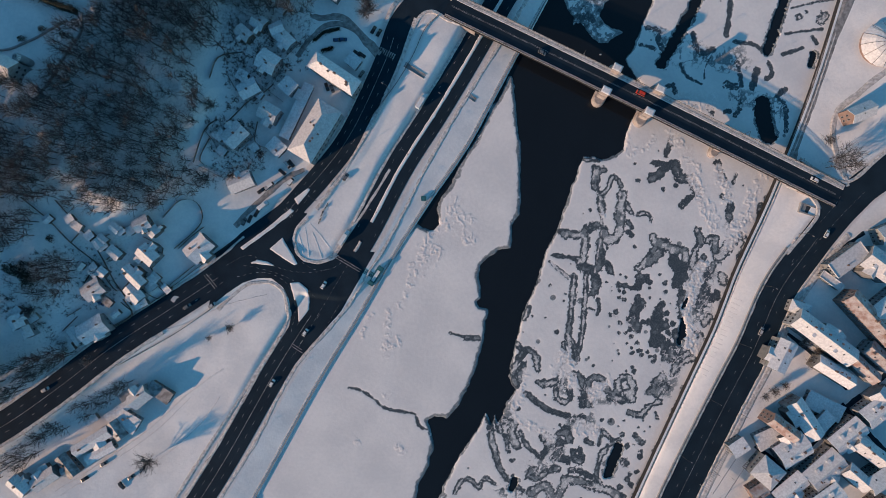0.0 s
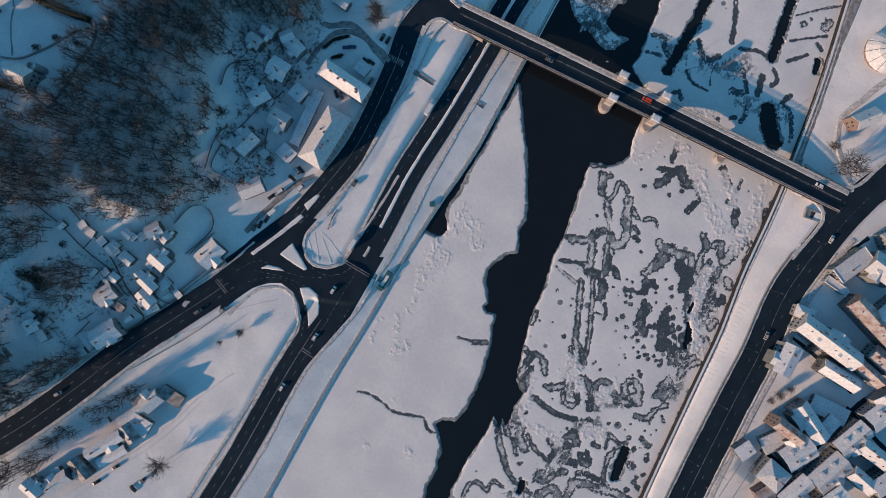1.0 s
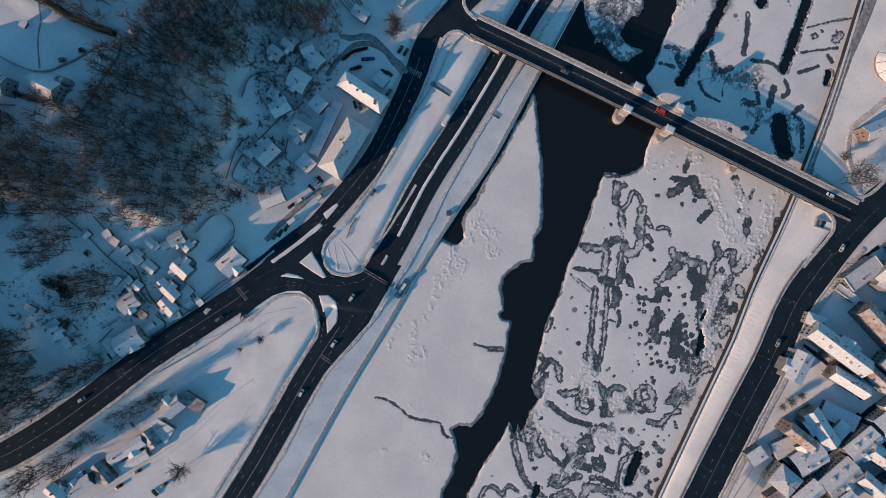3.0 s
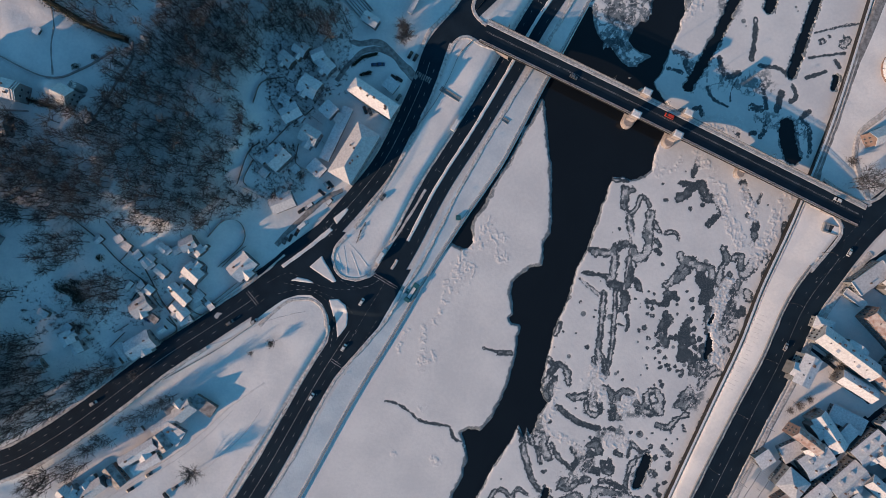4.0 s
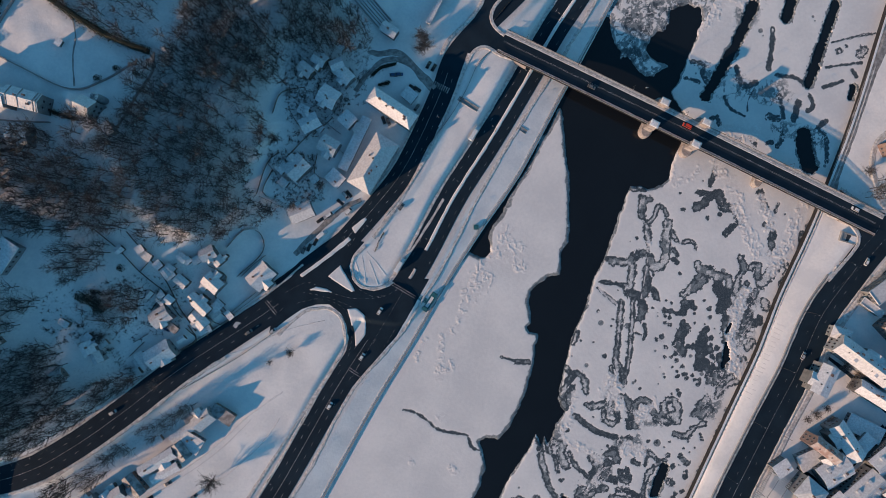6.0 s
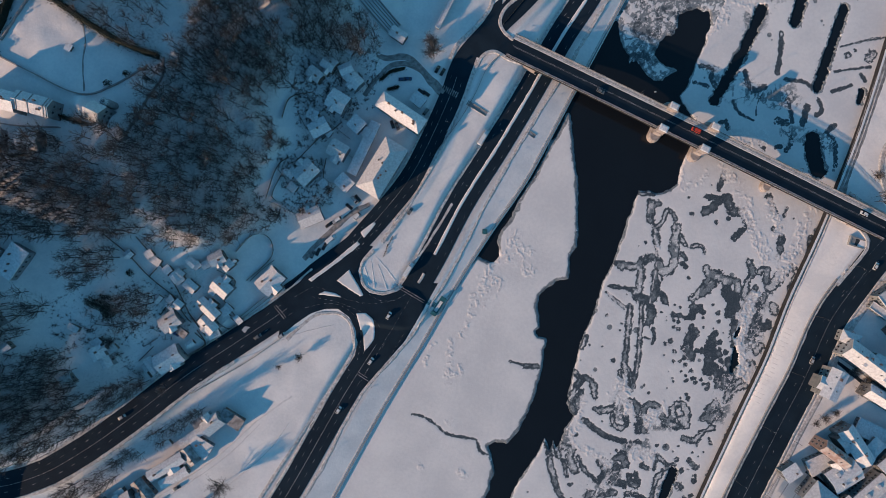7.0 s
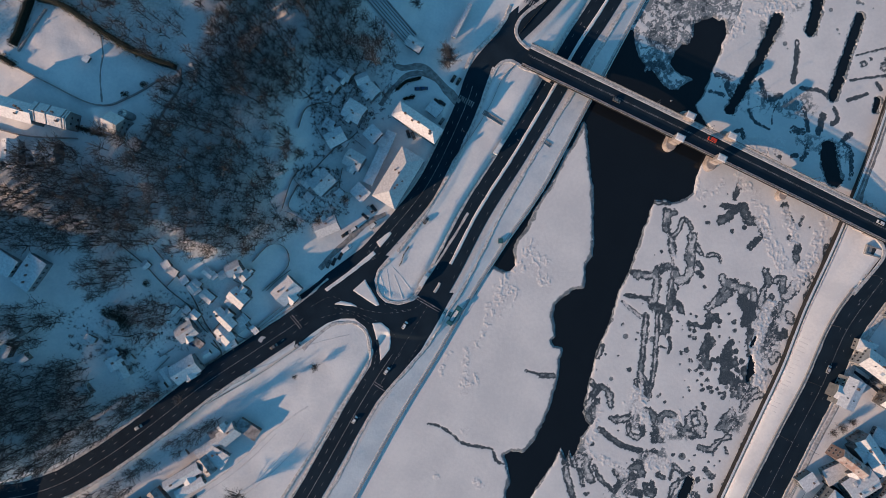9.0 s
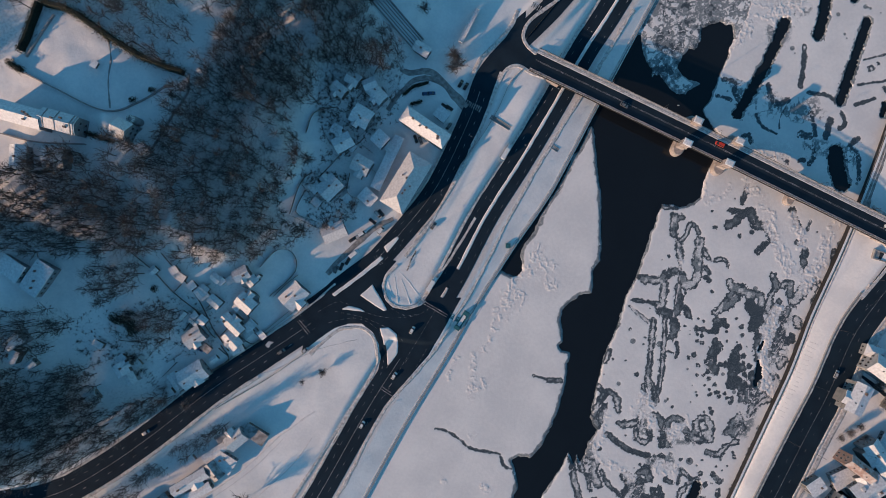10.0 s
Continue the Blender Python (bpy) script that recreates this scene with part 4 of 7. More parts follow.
JUNCTION = [(-126.5, -31.8), (-117.4, -24.5), (-108.4, -18.4), (-100.9, -16.0), (-93.2, -15.9), (-87.2, -20.6), (-83.9, -27.4), (-82.9, -35.1), (-85.2, -46.0), (-89.2, -54.6), (-96.9, -66.1), (-80.8, -62.8), (-55.9, -34.3), (-44.2, -14.2), (-37.0, -1.5), (-54.9, -1.5), (-59.8, -5.9),
            (-68.3, -8.3), (-75.6, -6.8), (-80.4, -1.5), (-82.0, 5.8), (-79.7, 12.0), (-73.3, 19.3), (-84.0, 22.4), (-108.4, 3.4), (-123.4, -11.9)]
area("road", JUNCTION, 0.16, ASPHALT, "asphalt junction with turning lanes", "road")
BRIDGE_HEAD = [(-28.7, 116.2), (-24.1, 126.8), (-14.9, 135.8), (-8.5, 152.4), (-0.7, 158.7), (-2.3, 146.1), (-0.1, 139.1), (7.3, 134.4), (11.0, 127.1), (3.4, 123.0), (-5.8, 128.8), (-14.9, 125.2), (-21.0, 116.2)]
area("road", BRIDGE_HEAD, 0.2, ASPHALT, "asphalt junction at the bridge head", "road")
EAST_HEAD = [(188.9, 42.0), (196.4, 49.7), (206.1, 39.6), (215.9, 35.5), (225.1, 39.5), (239.8, 52.3), (249.6, 43.1), (212.9, 6.4), (200.8, 0.3), (204.3, 14.1), (205.2, 21.1), (202.4, 27.2)]
area("road", EAST_HEAD, 0.22, ASPHALT, "asphalt junction at the town end of the bridge", "road")

# traffic islands under snow, with kerbs
ISLANDS = [([(-94.3, 0.0), (-87.0, 6.4), (-83.4, 0.3), (-78.6, -8.3), (-81.0, -8.9)], "triangular snow-covered traffic island"),
           ([(-83.5, -18.1), (-78.0, -18.1), (-73.5, -21.8), (-72.5, -29.0), (-73.4, -33.6), (-79.0, -40.4), (-79.8, -32.1), (-81.5, -25.8)], "curved snow-covered traffic island"),
           ([(-104.3, -7.6), (-100.7, -5.5), (-94.7, -6.7), (-91.1, -9.2), (-96.2, -8.9)], "small sliver of snow on a traffic island"),
           ([(-109.9, 0.9), (-96.2, 11.0), (-82.5, 22.4), (-80.3, 20.5), (-96.2, 8.0), (-108.3, -0.6)], "long snow-covered verge beside the road"),
           ([(-80.9, 27.3), (-73.3, 33.4), (-71.4, 32.2), (-78.8, 23.6)], "short snow-covered verge beside the road")]
for ring, label in ISLANDS:
    area("traffic_island", ring, 0.42, SNOW, label, "traffic island", 0.4, "structure", 0.3)

# the central reserve of the riverside road
MEDIAN = between(LOWER_ROAD, 12, 200)
ribbon("median", MEDIAN, 1.1, 0.40, SNOW, "long snow-topped strip between carriageways", "median", thick=0.5, rag=0.25)
ribbon("median", between(LOWER_ROAD, -3, 6), 0.9, 0.35, SNOW_BANK, "dirty end of the snow-topped central strip", "median", thick=0.4, rag=0.3)

def west_part(line, lo, hi):
    """The stretch of a line between two x values."""
    p = np.array(line)
    return p[(p[:, 0] >= lo) & (p[:, 0] <= hi)]


# banks of ploughed snow along the kerbs
BERMS = [(drape([(-140.2, -164.9), (-118.5, -131.2), (-102.5, -105.6), (-89.3, -79.5), (-77.2, -60.0), (-54.1, -33.7), (-42.1, -14.5), (-28.5, 7.4), (-9.9, 43.6), (5.0, 70.0), (18.0, 91.4), (29.8, 110.3), (43.7, 133.6), (60.7, 161.3)], 1.0), 1.3, 0.22), (between(shifted(LOWER_ROAD, 8.6), 12, 200), 1.2, 0.16), (between(shifted(LOWER_ROAD, 7.6), -150, -62), 1.0, 0.16),
         (west_part(shifted(UPPER_ROAD, -8.4), -330, -150), 1.1, 0.4), (west_part(shifted(UPPER_ROAD, 8.2), -330, -107), 0.8, 0.3), (between(shifted(UPPER_ROAD, -7.0), 34, 118), 0.9, 0.4), (between(shifted(UPPER_ROAD, 6.9), 52, 96), 0.6, 0.3),
         (between(shifted(EAST_ROAD, 9.3), -150, 8), 0.7, 0.45), (between(shifted(EAST_ROAD, -9.2), -150, 0), 0.7, 0.4)]
for line, half, up in BERMS:
    ribbon("snow_bank", line, half, up, SNOW_BANK, "ragged bank of ploughed grey snow by the kerb", "snow bank", thick=up + 0.3, rag=0.55)
PATHS = [([(-122.2, -32.8), (-108.5, -20.5), (-99.4, -18.1), (-91.8, -18.7), (-86.3, -24.3), (-84.8, -33.5), (-86.6, -42.9), (-93.8, -55.9), (-106.1, -73.7), (-139.8, -126.0), (-149.2, -141.5)], 1.3), ([(-73.3, 17.2), (-79.8, 10.1), (-80.8, 2.8), (-77.4, -4.3), (-68.9, -7.1), (-60.4, -4.3), (-53.7, 4.9), (-41.4, 23.5), (-29.0, 43.6)], 1.2),
         ([(182.2, -140.8), (158.3, -97.9), (170.6, -67.2), (181.3, -45.7), (194.9, -22.7), (209.9, 0.3), (219.0, 9.5), (239.8, 29.4)], 0.0), ([(-14.9, 124.6), (-18.9, 113.2), (-25.7, 95.0), (-34.9, 76.8), (-44.1, 58.5), (-54.9, 40.2), (-68.7, 21.8)], 1.4)]
for pts, half in PATHS:
    if half:
        ribbon("footpath", drape(pts, 1.5, 0.0), half, 0.22, SNOW_BANK, "trodden snowy footpath beside the verge", "footpath", thick=0.35, rag=0.3)
for off, half in ((-12.0, 1.9), ):
    ribbon("pavement", between(shifted(EAST_ROAD, off), -150, 10), half, 0.25, SNOW_BANK, "trodden snowy pavement along the street", "pavement", thick=0.4, rag=0.2)
CORNERS = [[(187.9, 35.2), (197.2, 30.8), (201.7, 25.7), (203.1, 19.6), (199.5, 13.2), (186.2, -2.8)], [(194.9, 49.4), (205.5, 41.5), (215.3, 36.4), (223.6, 38.5), (232.7, 46.8), (245.0, 56.9)], [(13.6, 121.0), (2.7, 123.9), (-5.2, 128.0), (-11.9, 125.8), (-17.1, 116.8), (-20.8, 107.2)],
           [(22.5, 128.2), (6.4, 134.0), (-0.7, 139.5), (-2.3, 146.1), (2.4, 153.9), (16.6, 164.3), (24.5, 171.2)], [(-30.6, 122.6), (-25.9, 132.0), (-16.4, 141.4), (-8.6, 150.8), (-5.3, 158.9)]]
for pts in CORNERS:
    ribbon("pavement", drape(pts, 1.0, 0.0), 1.5, 0.42, SNOW_BANK, "rounded snowy pavement at the road corner", "pavement", thick=0.7, rag=0.15)
for pts in ([(-72.5, 14.1), (-61.3, 0.0)], [(-75.0, 12.0), (-73.1, -4.3)], [(-71.1, 8.9), (-66.1, -4.9)], [(-78.7, 8.0), (-76.2, -2.1)]):
    ribbon("snow_ridge", drape([*pts[:1], ((pts[0][0] + pts[1][0]) / 2 + 0.3, (pts[0][1] + pts[1][1]) / 2), *pts[1:]], 1.0), 0.5, 0.1, SNOW, "low ridge of heaped snow on the verge", "snow bank", thick=0.6, rag=0.2)
ribbon("slip_road", drape([(-90.8, -15.6), (-85.6, -19.6), (-82.1, -25.8), (-80.8, -33.6), (-81.8, -42.9), (-86.1, -52.2)], 1.5), 1.5, 0.24, ASPHALT, "narrow curved asphalt slip lane", "road")

ribbon("service_lane", drape([(-73.3, 36.5), (-85.5, 24.2), (-99.3, 13.8), (-111.4, 4.9), (-123.4, -3.4)], 1.5), 2.0, 0.2, ASPHALT, "narrow cleared service lane behind the verge", "road")

# quay edges and walls
quay = np.array([(x, y, 1.05) for x, y in shifted(WEST_BANK, 0.9)])
quay = between(quay, -170, 215)
ribbon("quay_edge", spline(quay, 4), 0.35, 0.25, CONCRETE, "low concrete quay edge under thin snow", "quay edge", thick=1.6)
ribbon("quay_path", spline(between(np.array([(x, y, 1.1) for x, y in shifted(WEST_BANK, 2.1)]), -170, 215), 4), 0.6, 0.22, SNOW_BANK, "trodden path along the snowy quay", "footpath", thick=0.3, rag=0.2)
east_q = between(np.array([(x, y, 2.9) for x, y in shifted(EAST_BANK, 0.2)]), -170, 215)
ribbon("wall_cap", spline(east_q, 4), 0.6, 0.72, SNOW, "snow lying on the river wall", "wall cap", thick=0.12)
ribbon("river_wall", spline(east_q, 4), 0.75, 0.6, DARK_STONE, "concrete river wall capped with snow", "wall", thick=4.2)
ribbon("river_path", spline(between(np.array([(x, y, 3.2) for x, y in shifted(EAST_BANK, -2.0)]), -170, 215), 4), 0.5, 0.34, SNOW_BANK, "trodden riverside path on the embankment", "footpath", thick=0.3, rag=0.2)
ribbon("road_wall", between(shifted(EAST_ROAD, 10.6), -150, 2), 0.3, 0.75, CONCRETE, "low concrete wall above the embankment", "wall", thick=1.4)

ribbon("riverside_lane", drape([(189.5, 42.0), (194.6, 59.2), (201.6, 78.1), (207.9, 96.8), (214.4, 115.1), (220.4, 130.1), (228.9, 151.7), (239.6, 179.4)], 2.0), 3.4, 0.25, SLUSH, "grey slush-covered riverside lane", "road", thick=0.3, rag=0.4)
ribbon("footpath", drape([(219.0, 33.9), (213.5, 55.7), (212.9, 66.5), (216.0, 75.8), (224.9, 83.4), (233.7, 90.9), (244.0, 98.4)], 1.5), 1.9, 0.25, SNOW_BANK, "curving trodden path by the church mound", "footpath", thick=0.35, rag=0.3)
ribbon("lane", drape([(-78.2, 102.9), (-72.1, 111.4), (-64.7, 118.8), (-55.7, 120.9), (-46.8, 117.3), (-40.8, 110.0), (-35.4, 104.8)], 1.5), 1.7, 0.2, SLUSH, "narrow slushy lane round the apartment block", "road", thick=0.3, rag=0.3)
ribbon("lane", drape([(-75.8, 127.2), (-66.6, 123.8), (-54.2, 124.2), (-41.6, 113.0), (-33.7, 105.4)], 1.5), 2.2, 0.2, SLUSH, "slushy lane below the funicular station", "road", thick=0.3, rag=0.3)
ribbon("lane", drape([(-75.4, 43.2), (-83.8, 39.4), (-95.8, 29.3), (-104.9, 21.0), (-112.5, 12.5)], 1.5), 1.8, 0.18, SLUSH, "slushy yard lane between parked cars", "road", thick=0.3, rag=0.5)

ribbon("footpath", drape([(-213.6, 131.8), (-211.9, 121.5), (-213.3, 111.7), (-212.8, 96.4)], 1.5), 0.5, 0.12, SLUSH, "narrow trodden path across the hilltop field", "footpath", thick=0.25, rag=0.2)

# Old-town lanes: asphalt stands in for the dark shade in the streets.
TOWN_LANES = [([(183.7, -121.4), (200.5, -105.2), (218.9, -85.9), (231.1, -76.1), (241.8, -65.4)], 1.9), ([(215.8, -83.8), (228.1, -97.5), (240.9, -110.4)], 1.6), ([(169.4, -106.7), (180.7, -115.9), (188.9, -124.4), (196.0, -132.7)], 1.5), ([(205.1, -8.9), (215.8, 0.3), (228.1, 8.9)], 1.3), ([(186.8, -45.6), (200.5, -57.2), (218.9, -76.1)], 1.2)]
for pts, half in TOWN_LANES:
    ribbon("lane", drape(pts, 1.5), half, 0.22, ASPHALT, "narrow old-town lane with house shade put into its dark colour", "road", thick=0.35, rag=0.5)
FIELD_TRACKS = [([(-210.6, -131.8), (-184.6, -115.3), (-159.6, -97.5), (-139.4, -79.2), (-119.8, -65.4)], 0.55), ([(-207.9, -134.2), (-183.1, -117.7), (-157.7, -100.0), (-137.9, -81.0)], 0.4), ([(-163.2, -48.6), (-141.8, -41.0), (-117.4, -30.3), (-96.0, -24.8)], 0.35), ([(-163.2, -121.4), (-148.0, -109.7), (-132.1, -95.1), (-122.0, -80.7)], 0.5)]
for pts, half in FIELD_TRACKS:
    ribbon("footpath", drape(pts, 1.2), half, 0.1, TRODDEN, "trodden track across the snowy field", "footpath", thick=0.25, rag=0.35)

# road paint: lane dashes and centre lines, too many to count
def road_paint(name, sets):
    verts, faces = [], []
    for line, off, dash, gap, half, up in sets:
        p = shifted(line, off)
        s = np.append(0, np.cumsum(np.linalg.norm(np.diff(p[:, :2], axis=0), axis=1)))
        at = 0.0
        while at < s[-1] - dash:
            q0, q1 = ([np.interp(v, s, p[:, k]) for k in range(3)] for v in (at, at + dash))
            d = np.array(q1) - q0
            n = np.array((-d[1], d[0])) / (np.hypot(d[0], d[1]) + 1e-9) * half
            k = len(verts)
            verts += [(q0[0] + n[0], q0[1] + n[1], q0[2] + up), (q0[0] - n[0], q0[1] - n[1], q0[2] + up), (q1[0] - n[0], q1[1] - n[1], q1[2] + up), (q1[0] + n[0], q1[1] + n[1], q1[2] + up)]
            faces.append((k, k + 1, k + 2, k + 3))
            at += dash + gap
    me = bpy.data.meshes.new(name)
    me.from_pydata(verts, [], faces)
    me.materials.append(WORN)
    return tagged(new(name, me), "worn white lane markings on the asphalt", "road marking", kind="stuff")


UP_S, UP_N = west_part(UPPER_ROAD, -340, -119), between(UPPER_ROAD, 20, 118)
LO_S, LO_N = between(LOWER_ROAD, -160, -30), between(LOWER_ROAD, 8, 200)
EA = between(EAST_ROAD, -160, 10)
road_paint("lane_markings", [(UP_S, 0, 6, 0.01, 0.09, 0.1), (UP_S, 3.6, 2, 6, 0.075, 0.1), (UP_S, -3.6, 2, 6, 0.075, 0.1), (UP_N, 0.6, 6, 0.01, 0.09, 0.1), (UP_N, -2.9, 2, 5, 0.075, 0.1), (UP_N, 3.7, 2, 5, 0.075, 0.1),
                             (LO_S, 0.2, 9, 0.01, 0.12, 0.08), (LO_S, 3.6, 2.5, 6, 0.075, 0.08), (LO_S, -3.4, 2.5, 6, 0.075, 0.08), (LO_N, 5.2, 2, 6, 0.075, 0.08), (LO_N, -5.2, 2, 6, 0.075, 0.08),
                             (EA, 0, 8, 0.01, 0.075, 0.1), (EA, 3.4, 1.8, 8, 0.06, 0.1), (EA, -3.4, 1.8, 8, 0.06, 0.1)])
STOP = [drape([(-61.0, -3.4), (-53.0, -8.0), (-44.1, -13.3)], 1.0), drape([(-83.0, -52.8), (-79.6, -55.2), (-75.3, -57.7)], 1.0), drape([(-128.8, -14.3), (-125.7, -18.0), (-122.1, -22.6)], 1.0), drape([(-86.1, 21.8), (-84.0, 18.7), (-80.9, 15.6)], 1.0)]
road_paint("stop_lines", [(np.column_stack([c[:, :2], c[:, 2] + 0.16]), o, 3, 0.01, 0.16, 0.12) for c in STOP for o in (0, 1.3)])
GUIDES = [[(-107.7, -8.9), (-96.2, -11.3), (-85.6, -15.0), (-75.0, -20.6), (-69.1, -27.4)], [(-111.3, -15.0), (-99.3, -12.6), (-89.6, -15.0), (-82.6, -21.8), (-80.7, -32.0), (-83.0, -46.0)], [(-117.4, -8.9), (-105.3, -3.4), (-93.2, -8.9), (-78.0, -12.6), (-62.8, -11.4), (-53.7, -6.5)], [(-56.8, -30.6), (-66.1, -46.0), (-75.4, -61.5)], [(-52.1, -8.9), (-61.3, -24.3), (-71.6, -41.3), (-81.5, -58.3)], [(-76.5, -7.4), (-68.9, -11.4), (-59.8, -10.5)], [(203.7, 14.1), (212.8, 24.8), (215.9, 30.9)], [(188.7, -8.9), (203.8, 4.9), (215.9, 18.7), (228.1, 30.9)]]
road_paint("guide_lines", [(drape(g, 1.0, 0.18), 0, 1.6, 1.8, 0.07, 0.12) for g in GUIDES])
CROSS = [drape([(-34.2, 107.8), (-25.7, 103.5)], 0.6), drape([(2.5, 161.9), (9.4, 158.0)], 0.6)]
road_paint("crosswalk_stripes", [(np.column_stack([c[:, :2], c[:, 2] + 0.2]), 0, 0.55, 0.65, 1.6, 0.12) for c in CROSS])

# ---- building blocks ----
def mesh_part(name, verts, faces, mat, parent=None, label="", smooth=False):
    me = bpy.data.meshes.new(name)
    me.from_pydata([tuple(v) for v in verts], [], [tuple(f) for f in faces])
    for m in (mat if isinstance(mat, (list, tuple)) else [mat]):
        me.materials.append(m)
    if smooth:
        me.polygons.foreach_set("use_smooth", [True] * len(me.polygons))
    me.validate()
    ob = new(name, me)
    if parent:
        ob.parent = parent
    if label:
        ob["label"] = label
    return ob


BOX = [(0, 3, 2, 1), (4, 5, 6, 7), (0, 1, 5, 4), (1, 2, 6, 5), (2, 3, 7, 6), (3, 0, 4, 7)]


def box(x0, x1, y0, y1, z0, z1):
    return [(x0, y0, z0), (x1, y0, z0), (x1, y1, z0), (x0, y1, z0), (x0, y0, z1), (x1, y0, z1), (x1, y1, z1), (x0, y1, z1)]


def boxes(list_of):
    verts, faces = [], []
    for b in list_of:
        k = len(verts)
        verts += box(*b)
        faces += [tuple(i + k for i in f) for f in BOX]
    return verts, faces


def tube(points, radii, sides=6):
    verts, faces = [], []
    for i, (p, r) in enumerate(zip(points, radii)):
        d = Vector(points[min(i + 1, len(points) - 1)]) - Vector(points[max(i - 1, 0)])
        q = d.to_track_quat("Z", "Y")
        for k in range(sides):
            a = 2 * math.pi * k / sides
            verts.append(Vector(p) + q @ Vector((r * math.cos(a), r * math.sin(a), 0)))
    for i in range(len(points) - 1):
        for k in range(sides):
            a, b = i * sides + k, i * sides + (k + 1) % sides
            faces.append((a, b, b + sides, a + sides))
    faces += [tuple(range(sides))[::-1], tuple(range(len(verts) - sides, len(verts)))]
    return verts, faces


def base_of(name, x, y, z, turn=0.0):
    e = new(name)
    e.matrix_basis = pose(x, y, z, 0, 0, turn)
    return e


# ---- the bridge ----
def build_bridge():
    a, b = np.array(BRIDGE_WEST), np.array(BRIDGE_EAST)
    length = float(np.hypot(*(b - a)[:2]))
    turn = math.degrees(math.atan2(b[1] - a[1], b[0] - a[0]))
    root = base_of("road_bridge", a[0], a[1], 0, turn)
    tagged(root, "long girder road bridge with stone piers and pavilions", "bridge")

    def deck_z(u):
        s = u / length
        return a[2] + (b[2] - a[2]) * s + 1.6 * math.sin(math.pi * min(max(s, 0), 1))
    us = np.linspace(-6, length + 6, 60)

    def strip(name, v0, v1, up, down, mat, label=""):
        verts, faces = [], []
        for u in us:
            z = deck_z(u)
            verts += [(u, v1, z + up), (u, v0, z + up), (u, v0, z + down), (u, v1, z + down)]
        for i in range(len(us) - 1):
            for j in range(4):
                faces.append((i * 4 + j, i * 4 + (j + 1) % 4, i * 4 + 4 + (j + 1) % 4, i * 4 + 4 + j))
        faces += [(3, 2, 1, 0), tuple(len(verts) - 4 + j for j in range(4))]
        return mesh_part(name, verts, faces, mat, root, label)
    strip("roadway", -5.35, 3.9, 0.12, -0.7, ASPHALT, "dark cleared asphalt carriageway")
    strip("deck_slab", -6.9, 6.9, -0.1, -0.9, DARK_STONE)
    strip("pavement", 3.9, 6.6, 0.32, -0.05, SNOW_BANK, "trodden snowy pavement")
    strip("pavement", -6.4, -5.35, 0.30, -0.05, SLUSH, "slushy grey pavement")
    strip("kerb", 3.8, 4.1, 0.38, 0.0, SNOW)
    strip("kerb", -5.5, -5.3, 0.36, 0.0, SNOW_BANK)
    strip("handrail", 6.53, 6.67, 1.42, 1.3, STEEL)
    strip("handrail", -6.67, -6.53, 1.42, 1.3, STEEL)
    strip("cable_duct", 5.2, 5.4, 0.40, 0.3, CONCRETE)
    post = None
    for k in range(int(length / 3.2) + 2):
        u = -3 + 3.2 * k
        for v in (-6.6, 6.6):
            if post is None:
                post = mesh_part("railing_post", box(-0.1, 0.1, -0.1, 0.1, 0, 1.45), BOX, PALE_STEEL, root)
                panel = mesh_part("railing_panel", *boxes([(0.1, 3.1, -0.035, 0.035, 0.95, 1.05), (0.1, 3.1, -0.06, 0.06, 0.3, 0.4)] + [(0.25 + 0.4 * i, 0.37 + 0.4 * i, -0.03, 0.03, 0.4, 1.3) for i in range(8)]), PALE_STEEL, root, "open railing panel of upright bars")
                p, q = post, panel
            else:
                p, q = post.copy(), panel.copy()
                scene.collection.objects.link(p)
                scene.collection.objects.link(q)
            p.location = q.location = (u, v, deck_z(u))
    # span ends, pier places along the bridge
    piers = [PIER_U1, PIER_U2, PIER_U3]
    ends = [12, *piers, length - 14]
    for v in (-5.6, -1.9, 1.9, 5.6):
        verts, faces = [], []
        for i, (s, e) in enumerate(zip(ends[:-1], ends[1:])):
            for f in np.linspace(0, 1, 13):
                u = s + (e - s) * f
                depth = 1.5 + (2.6 if i != 1 else 1.2) * (2 * f - 1) ** 2
                verts += [(u, v - 0.3, deck_z(u) - 0.9), (u, v + 0.3, deck_z(u) - 0.9), (u, v + 0.3, deck_z(u) - 0.9 - depth), (u, v - 0.3, deck_z(u) - 0.9 - depth)]
        for i in range(len(verts) // 4 - 1):
            for j in range(4):
                faces.append((i * 4 + j, i * 4 + (j + 1) % 4, i * 4 + 4 + (j + 1) % 4, i * 4 + 4 + j))
        mesh_part("girder", verts, faces, STEEL, root, "arched steel girder")
    for i, u in enumerate(piers):
        half_w, half_l = (3.3, 8.4) if i < 2 else (2.4, 7.0)
        ring = [(-half_w, -half_l)] + [(half_w * -math.cos(t), -half_l - half_w * 1.15 * math.sin(t)) for t in np.linspace(0.2, math.pi - 0.2, 9)] + [(half_w, -half_l), (half_w, half_l)]
        ring += [(half_w * math.cos(t), half_l + half_w * 1.15 * math.sin(t)) for t in np.linspace(0.2, math.pi - 0.2, 9)] + [(-half_w, half_l)]
        top = 3.4
        verts = [(u + x * 1.12, y * 1.03, -4) for x, y in ring] + [(u + x, y, top) for x, y in ring] + [(u + x * 0.86, y * 0.95, top + 0.7) for x, y in ring]
        n = len(ring)
        faces = [(k + m * n, (k + 1) % n + m * n, (k + 1) % n + n + m * n, k + n + m * n) for m in range(2) for k in range(n)] + [tuple(range(2 * n, 3 * n))]
        mesh_part("pier", verts, faces, STONE, root, "rounded stone pier")
